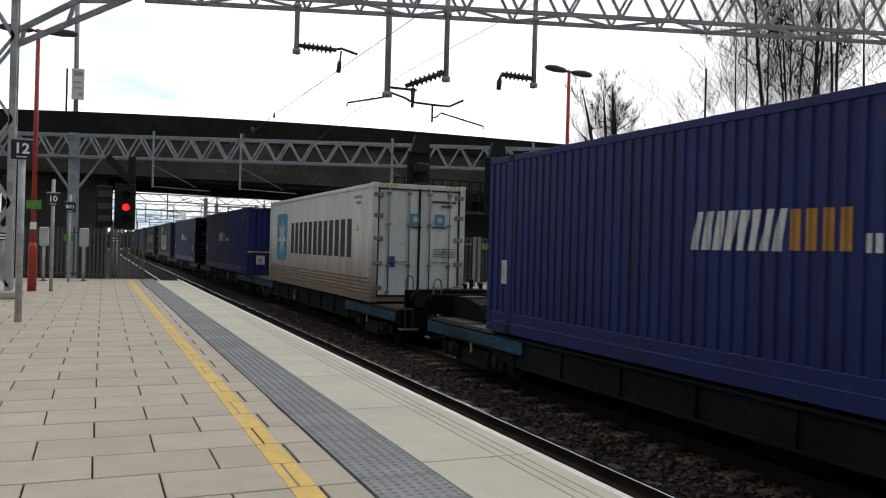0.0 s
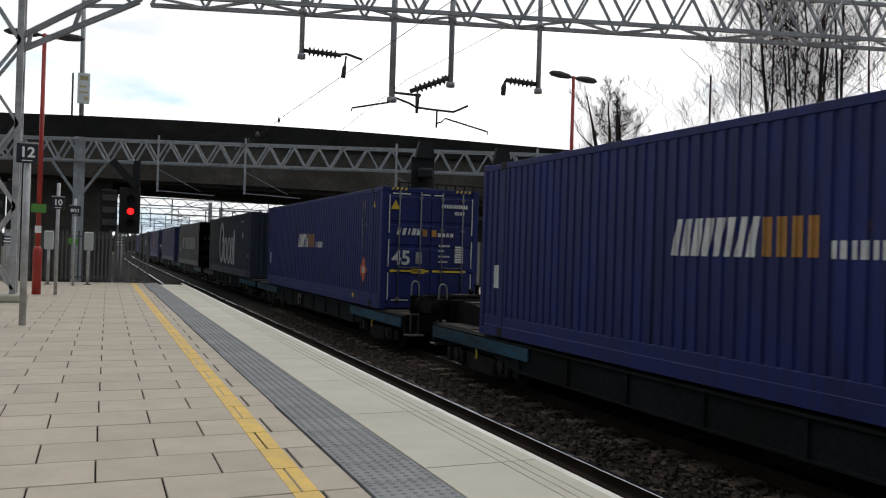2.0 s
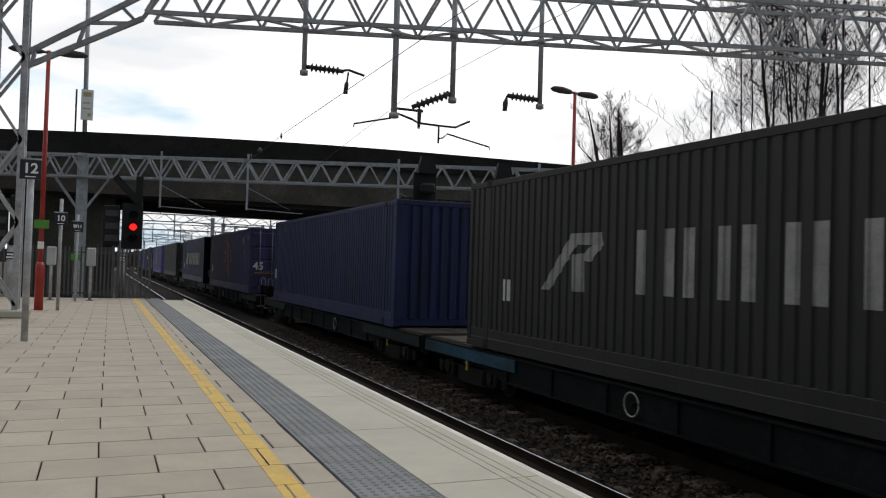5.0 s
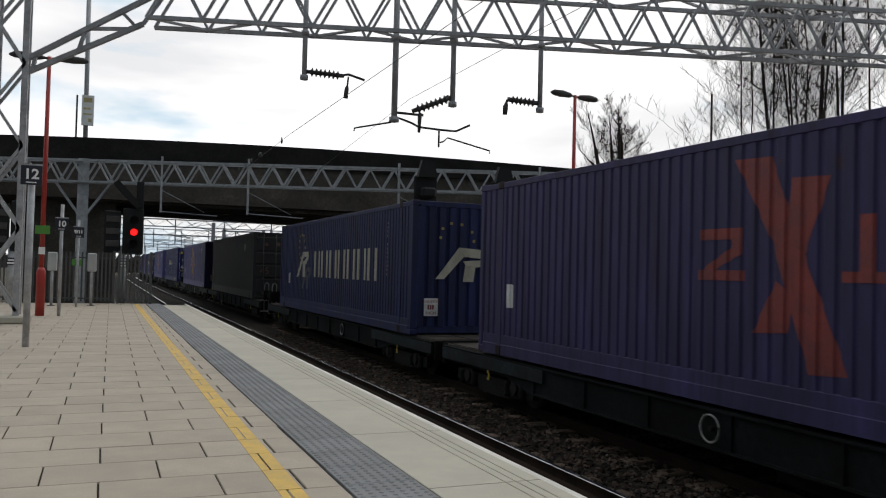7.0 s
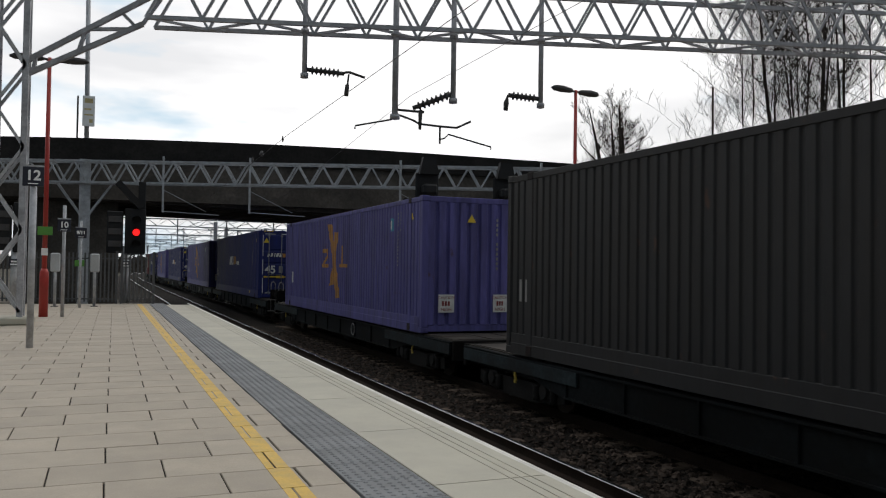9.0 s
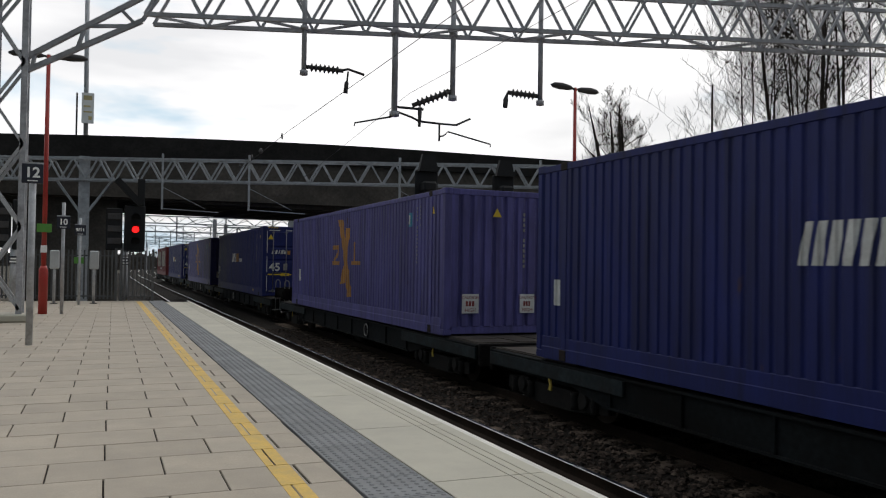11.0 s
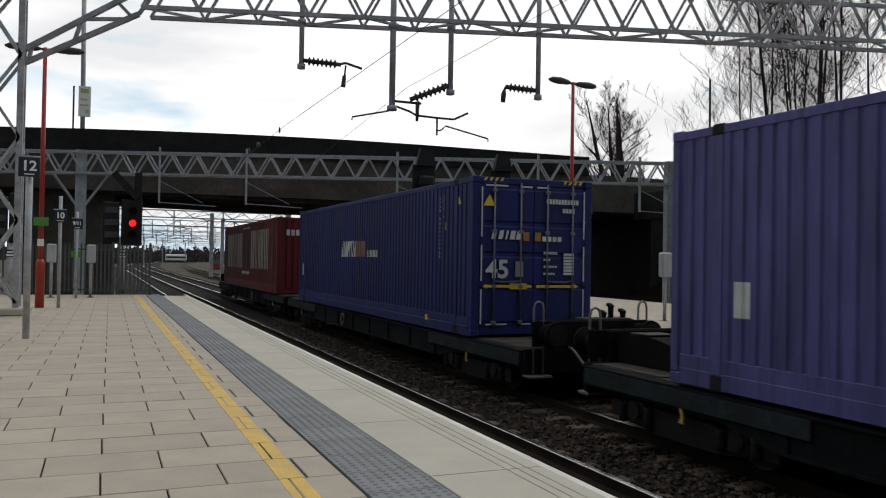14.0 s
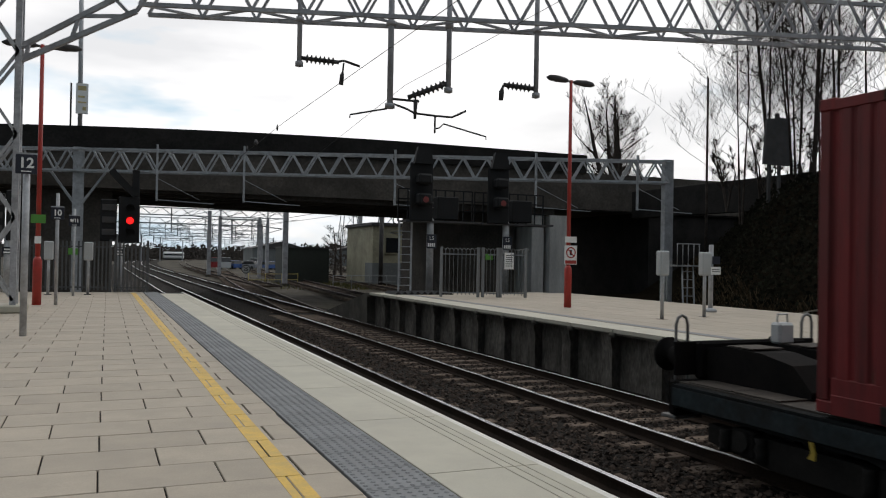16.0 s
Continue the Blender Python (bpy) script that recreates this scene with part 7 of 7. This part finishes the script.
part("wall", box(B(), 0, 4.2, 0, 4, 0, 3.3), dark_cabin_mat, b)
bm = B()
prism(bm, [(-0.1, 3.301), (4.3, 3.301), (4.3, 3.42), (-0.1, 3.42)], "y", -0.1, 4.1)
part("roof", bm, dark_steel_mat, b)
for x, y, w, h in ((34, 200, 14, 6), (58, 215, 16, 6), (72, 230, 22, 7)):
    b = thing("warehouse", (x, y, -1.32), "distant grey warehouse with a shallow roof", "warehouse", "distant warehouses")
    part("wall", box(B(), 0, w, 0, 14, 0, h * 0.7), grey_shed_mat, b)
    bm = B()
    prism(bm, [(-0.3, h * 0.7 + 0.002), (w + 0.3, h * 0.7 + 0.002), (w / 2, h)], "y", -0.3, 14.3)
    part("roof", bm, dark_steel_mat, b)

car_mats = [mat("white_car_paint", (0.6, 0.6, 0.6), 0.3, var=0.03, bump=0), mat("silver_car_paint", (0.3, 0.31, 0.33), 0.3, metal=0.4, var=0.03, bump=0), mat("red_car_paint", (0.35, 0.03, 0.03), 0.3, var=0.03, bump=0), mat("dark_car_paint", (0.03, 0.03, 0.04), 0.3, var=0.03, bump=0), mat("blue_car_paint", (0.04, 0.1, 0.3), 0.3, var=0.03, bump=0)]


def car(x, y, m, rz, label, tall=1.0):
    t = thing("car", (x, y, -1.32), label, "car", "cars parked beyond the sidings", rz=rz)
    bm = B()
    prism(bm, [(-2.1, 0.3), (2.1, 0.3), (2.1, 0.75 * tall), (1.3, 0.9 * tall), (-2.05, 0.95 * tall)], "y", -0.85, 0.85)
    part("body", bm, m, t)
    bm = B()
    prism(bm, [(-1.9, 0.95 * tall), (1.2, 0.91 * tall), (0.5, 1.45 * tall), (-1.5, 1.5 * tall)], "y", -0.75, 0.75)
    part("cabin", bm, glass_mat, t)
    part("roof", box(B(), -1.5, 0.5, -0.72, 0.72, 1.46 * tall, 1.53 * tall, 0.02), m, t)
    for wx in (-1.3, 1.3):
        for wy in (-0.87, 0.67):
            part("wheel", tube(B(), [(wx, wy, 0.31), (wx, wy + 0.2, 0.31)], 0.31, 14), black_mat, t)


for i, (x, y) in enumerate(((20.6, 148), (22.4, 151), (24.8, 149), (26.3, 152), (27.9, 148), (29.6, 151), (18.9, 150), (31.6, 149))):
    shade, paint = (("white", 0), ("blue", 4), ("silver", 1), ("white", 0), ("blue", 4), ("white", 0), ("red", 2), ("silver", 1))[i]
    car(x, y, car_mats[paint], 80 + 25 * (i % 3), shade + " car parked beyond the sidings", 1.35 if i % 3 == 0 else 1.0)
t = thing("speed_sign", (13.0, 80.0, -1.6), "round white speed board with the number 25", "sign")
part("post", beam(B(), (0, 0, 0), (0, 0, 1.6), 0.08), steel_mat, t)
p = part("disc", tube(B(), [(0, 0, 1.5), (0, -0.04, 1.5)], 0.42, 24), grey_box_mat, t, "round grey-white board")
mark(p, black_mat, ring_shape(0, 1.5, 0.42, 0.42, 0.86), "end", 0.046, "rim")
words("number", "25", 0.46, black_mat, p, Matrix.Translation((0, -0.046, 1.5)) @ FACE, 0.004, bold=0.01)
# a pale train standing far away
t = thing("railcar", (28.0, 345, -1.6), "distant pale passenger train standing on the line", "train")
part("body", box(B(), -4.5, 3.5, -1.4, 1.4, 0.9, 3.6, 0.4), white_mat, t)
part("windows", box(B(), -4.2, 3.2, -1.44, -1.401, 2.1, 2.7), glass_mat, t)
part("underframe", box(B(), -4.5, 3.5, -1.2, 1.2, 0.1, 0.9), black_mat, t)
# dark pole and a long grey rail before the cream building
t = thing("pole", (22.1, 66.6, -1.32), "thick dark steel pole beside the cream building", "pole")
part("shaft", tube(B(), [(0, 0, 0), (0, 0, 7.4)], [0.2, 0.17], 12), dark_steel_mat, t)
part("footing", box(B(), -0.4, 0.4, -0.4, 0.4, 0, 0.2, 0.04), wall_mat, t)
t = thing("handrail", (17.4, 64.5, -1.32), "long grey tubular handrail beside the sidings", "handrail")
for z in (0.55, 1.05):
    part("rail", tube(B(), [(0, 0, z), (9.5, 0.8, z)], 0.035, 6), fence_mat, t)
for k in range(7):
    part("post", tube(B(), [(1.55 * k, 0.13 * k, 0), (1.55 * k, 0.13 * k, 1.08)], 0.035, 6), fence_mat, t)
# low fences and boards by the sidings
fence_y = mat("faded_yellow_rail", (0.35, 0.28, 0.08), 0.7, var=0.2)
t = thing("handrail", (11.6, 70, -1.32), "faded yellow tubular handrail beside the track", "handrail")
for z in (0.5, 1.0):
    part("rail", tube(B(), [(0, 0, z), (4.5, 1.5, z)], 0.03, 6), fence_y, t)
for k in range(4):
    part("post", tube(B(), [(1.5 * k, 0.5 * k, 0), (1.5 * k, 0.5 * k, 1.05)], 0.03, 6), fence_y, t)
for x, y, h in ((19.4, 76, 1.1),):
    t = thing("lineside_cabinet", (x, y, -1.32), "grey lineside equipment cabinet on the ground", "cabinet", "lineside cabinets")
    part("body", box(B(), -0.5, 0.5, -0.3, 0.3, 0, h, 0.03), grey_shed_mat, t)
    part("lid", box(B(), -0.55, 0.55, -0.35, 0.35, h + 0.001, h + 0.06, 0.01), grey_shed_mat, t)
for x, y, h, w in ((58, 170, 26, 5), (75, 260, 34, 7)):
    t = thing("pylon", (x, y, -1.3), "distant grey lattice power pylon", "pylon", "distant pylons")
    bm = B()
    for sx in (-1, 1):
        for sy in (-1, 1):
            beam(bm, (sx * w / 2, sy * w / 2, 0), (sx * 0.5, sy * 0.5, h), 0.22)
    for k in range(6):
        u0, u1 = k / 6, (k + 1) / 6
        q0, q1 = w / 2 * (1 - u0) + 0.5 * u0, w / 2 * (1 - u1) + 0.5 * u1
        beam(bm, (-q0, -q0, h * u0), (q1, -q1, h * u1), 0.14)
        beam(bm, (q0, -q0, h * u0), (-q1, -q1, h * u1), 0.14)
    part("lattice", bm, mast_mat, t)
    for z in (0.7, 0.82, 0.93):
        part("crossarm", beam(B(), (-w * 0.75, 0, h * z), (w * 0.75, 0, h * z), 0.25), mast_mat, t)

# woods and hedges along the horizon
rg = random.Random(31)
hv, hf = [], []


def clump(cx, cy, cz, r, n):
    for i in range(n):
        a, b = rg.random() * 6.28, rg.uniform(-0.3, 1.2)
        q = r * rg.random() ** 0.4
        x, y, z = cx + q * math.cos(a) * math.cos(b), cy + q * math.sin(a) * math.cos(b), cz + q * math.sin(b) * 1.1
        s = r * rg.uniform(0.04, 0.13)
        k = len(hv)
        t1 = rg.random() * 6.28
        hv.extend([(x + s * math.cos(t1), y, z + s * math.sin(t1)), (x + s * math.cos(t1 + 2), y + s * 0.3, z + s * math.sin(t1 + 2)), (x + s * math.cos(t1 + 4), y - s * 0.3, z + s * math.sin(t1 + 4))])
        hf.append((k, k + 1, k + 2))


for i in range(420):
    x = -60 + 300 * rg.random()
    clump(x, 370 + 70 * rg.random(), -0.5, 3.0 + 3.4 * rg.random(), 110)
for i in range(30):
    clump(-5 + 18 * rg.random(), 250 + 60 * rg.random(), -0.8, 3.0 + 2.5 * rg.random(), 120)
for i in range(26):
    clump(30 + 34 * rg.random(), 100 + 40 * rg.random(), -0.6, 1.6 + 2.6 * rg.random(), 90)
for i in range(16):
    clump(-12 - 40 * rg.random(), 60 + 60 * rg.random(), 0.0, 3 + 3 * rg.random(), 80)
for i in range(22):
    clump(44 + 24 * rg.random(), 225 + 30 * rg.random(), -0.8, 3.4 + 2.6 * rg.random(), 240)
me = bpy.data.meshes.new("far_woods")
me.from_pydata(hv, [], hf)
me.materials.append(far_tree_mat)
tagged(new("far_woods", me), "brown leafless woods and hedges in the distance", "woods", kind="stuff")
for i, (x, y) in enumerate(((24.9, 92), (27.2, 97))):
    bare_tree((x, y, -1.3), 40 + i, 6.6, 0.16, label="small bare tree beside the sidings", up=0.25, spread=0.65, limbs=9, fine=0.02)

# rough yellow-green grass on the ground before the cream building
gv, gf = [], []
for i in range(5000):
    x, y = 13 + 22 * rg.random(), 62 + 26 * rg.random()
    if 21.4 < x < 33 and y > 67.5 or 7 < x - 0.085 * (y - 40) < 16 and rg.random() < 0.7:
        continue
    h, a, w = 0.12 + 0.3 * rg.random() ** 2, rg.random() * 6.28, 0.04
    k = len(gv)
    gv += [(x - w, y, -1.33), (x + w, y, -1.33), (x + 0.3 * h * math.cos(a), y + 0.3 * h * math.sin(a), -1.32 + h)]
    gf.append((k, k + 1, k + 2))
me = bpy.data.meshes.new("rough_grass")
me.from_pydata(gv, [], gf)
me.materials.append(mat("winter_rough_grass", (0.12, 0.115, 0.045), 0.9, spec=0.1, var=0.3, bump=0, island=0.5))
tagged(new("rough_grass", me), "rough yellow-green winter grass beside the sidings", "grass", kind="stuff")

# unseen brick building, added behind the viewer to close the place
b = thing("station_building", (0, -14, 0), "plain unseen brick building added behind the viewer", "building", kind="structure")
brick_mat = mat("brown_building_brick", (0.16, 0.09, 0.065), 0.9, var=0.2, scale=1, fine=14)
part("wall", box(B(), -9, 2.4, -6, 0, 0, 6), brick_mat, b)
part("roof", box(B(), -9.4, 2.8, -6.4, 0.6, 6.001, 6.3), dark_steel_mat, b)

hazard_red = mat("orange_red_hazard_film", (0.5, 0.1, 0.03), 0.5, var=0.1, bump=0)
letter_faint = mat("faded_brown_lettering", (0.11, 0.055, 0.04), 0.7, var=0.3, bump=0)

KIND = {"U": (blue_mat, "blue corrugated steel container on a flat wagon"), "X": (purple_mat, "faded violet corrugated steel container on a flat wagon"),
        "Y": (dpurple_mat, "dark violet corrugated container with a red mark"), "G": (navy_mat, "dirty dark blue corrugated container with large white mark"),
        "S": (rblue_mat, "royal blue corrugated container with pale mark"), "K": (black_box_mat, "soot-blackened corrugated steel container with faded marks"),
        "R": (red_mat, "red corrugated container with white mark"), "M": (reefer_mat, "white refrigerated container stained brown at its foot")}
CAST = {"A": ("U", "doors"), "B": ("M", "doors"), "C": ("U", "corrugated"), "D": ("U", "doors"), "E": ("G", "corrugated"), "F": ("K", "doors"),
        "G": ("S", "corrugated"), "H": ("Y", "doors"), "I": ("S", "corrugated"), "J": ("K", "doors"), "K": ("X", "corrugated"), "L": ("U", "doors"),
        "M": ("X", "corrugated"), "N": ("U", "doors"), "O": ("X", "corrugated"), "P": ("U", "doors"), "R": ("R", "corrugated")}
# how far each wagon sits ahead of the middle of its load
SHIFT = {"A": 0.8, "B": 0.04, "C": 0.3, "D": 0.35, "E": 0.33, "F": 0.4, "I": 0.4, "J": 0.1, "K": 0.1, "M": 0.15, "N": 0.0, "R": 0.25}
riders = []
for i, (key, start) in enumerate(TRAIN):
    kind, ends = CAST[key]
    m, label = KIND[kind]
    if kind == "M":
        c = container("container", m, label, ends, L=12.192, W=2.438, smooth=True)
    else:
        c = container("container", m, label, ends)
    if kind == "U":
        unit_marks(c, ends)
        if key == "D":
            mark(c, hazard_red, [[(1.66, 0.88), (1.38, 0.55), (1.1, 0.88), (1.38, 1.21)]], "side", 0.008, "hazard_diamond", "orange-red hazard diamond")
            mark(c, letter_white, [rect(1.3, 1.46, 0.8, 0.96)], "side", 0.012, "hazard_bar")
    elif kind in "XY":
        cross_marks(c, ends, letter_orange if kind == "X" else letter_red, 0.0 if kind == "X" else -0.42)
    elif kind == "G":
        big_oval_marks(c, ends)
    elif key == "G":
        mark(c, letter_red, [rect(11.9, 12.1, 2.5, 2.72), rect(11.8, 12.0, 0.3, 0.45)], "side", 0.006, "brand_mark", "small red mark")
        mark(c, letter_white, [rect(13.3, 13.55, 0.8, 1.15)], "side", 0.004, "height_plate", "white height label")
    elif key == "J":
        for q in (rect(2.3, 2.5, 2.1, 2.4), rect(13.2, 13.28, 0.85, 1.2), rect(13.0, 13.08, 0.85, 1.2)):
            mark(c, letter_grey, [q], "side", 0.004, "label_plate", "small worn white label")
        words("size_number", "45", 0.42, letter_faint, c, Matrix.Translation((0.5, -0.004, 1.2)) @ Matrix.Rotation(radians(90), 4, "X"), 0.006, "faint brown size number")
        for q in (rect(1.0, 1.15, 2.3, 2.46), triangle(0.55, 2.3, 0.1)):
            mark(c, letter_faint, [q], "end", 0.014, "label_plate", "faded label")
    elif kind in "SK":
        pale_marks(c, ends, letter_cream if kind == "S" else letter_grey)
    elif kind == "M":
        reefer_marks(c)
    else:
        red_marks(c)
    wg = wagon(i % 2 == 1 and key != "A", key in "ABCDEF", 0.0 if key in "JL" else 4.85 if i % 2 == 0 else 7.75 if key in "BDHN" else 8.3)
    riders.append((c, start, DECK_Z))
    riders.append((wg, start + SHIFT.get(key, 0.0), DECK_Z))



# tail lamp on the last wagon
lamp = thing("tail_lamp", (0, 0, 0), "small silver tail lamp with a handle on the last wagon", "lamp")
part("case", box(B(), 1.44, 1.68, L45 + 1.62, L45 + 1.8, 0.385, 0.65, 0.03), grey_box_mat, lamp, "silver lamp case")
part("handle", tube(B(), [(1.48, L45 + 1.71, 0.63), (1.48, L45 + 1.71, 0.75), (1.64, L45 + 1.71, 0.75), (1.64, L45 + 1.71, 0.63)], 0.014, 6), grey_box_mat, lamp)
part("lens", tube(B(), [(1.56, L45 + 1.8, 0.53), (1.56, L45 + 1.82, 0.53)], 0.07, 12), letter_red, lamp)
riders.append((lamp, TRAIN[-1][1] + SHIFT["R"], DECK_Z))

# ---------- paving slabs of the near platform ----------
slab_mesh = {}


def slab(x0, x1, y):
    w = round(x1 - x0, 2)
    if w not in slab_mesh:
        o = part("paving_slab", box(B(), 0.005, w - 0.005, 0.005, ROW - 0.005, -0.05, 0.0, 0.004), slab_mat, platform)
        slab_mesh[w] = o.data
    else:
        o = new("paving_slab", slab_mesh[w])
        o.parent = platform
    o.location = (x0, y, 0.0005 * ((int(y * 7 + x0 * 13) % 5) - 2))


rest = B()
for r in range(-26, 50):
    y = 4.73 + ROW * r
    if y + ROW > P_END:
        break
    first = (0.02 if r % 2 == 0 else 0.36) - SLAB * 13 + 0.009 * (y - 4.7)
    x = first
    while x < 1.34:
        x1 = min(x + SLAB, 1.348)
        if r % 2 == 0 and x < 1.0 and x + SLAB > 1.2:
            x1 = x + 0.455
        if x1 - x > 0.05:
            if y > 3.3 and x > -0.115 * y - 0.75 and x > -3.0:
                slab(x, x1, y)
            else:
                box(rest, x + 0.004, x1 - 0.004, y + 0.004, y + ROW - 0.004, -0.03, 0.0)
        x = x1 if x1 < 1.345 else 9.0
tagged(part("paving_rest", rest, slab_join_mat, platform), kind="stuff")


def motions():
    for carried, start, z in riders:
        ride(carried, start, z)


motions()
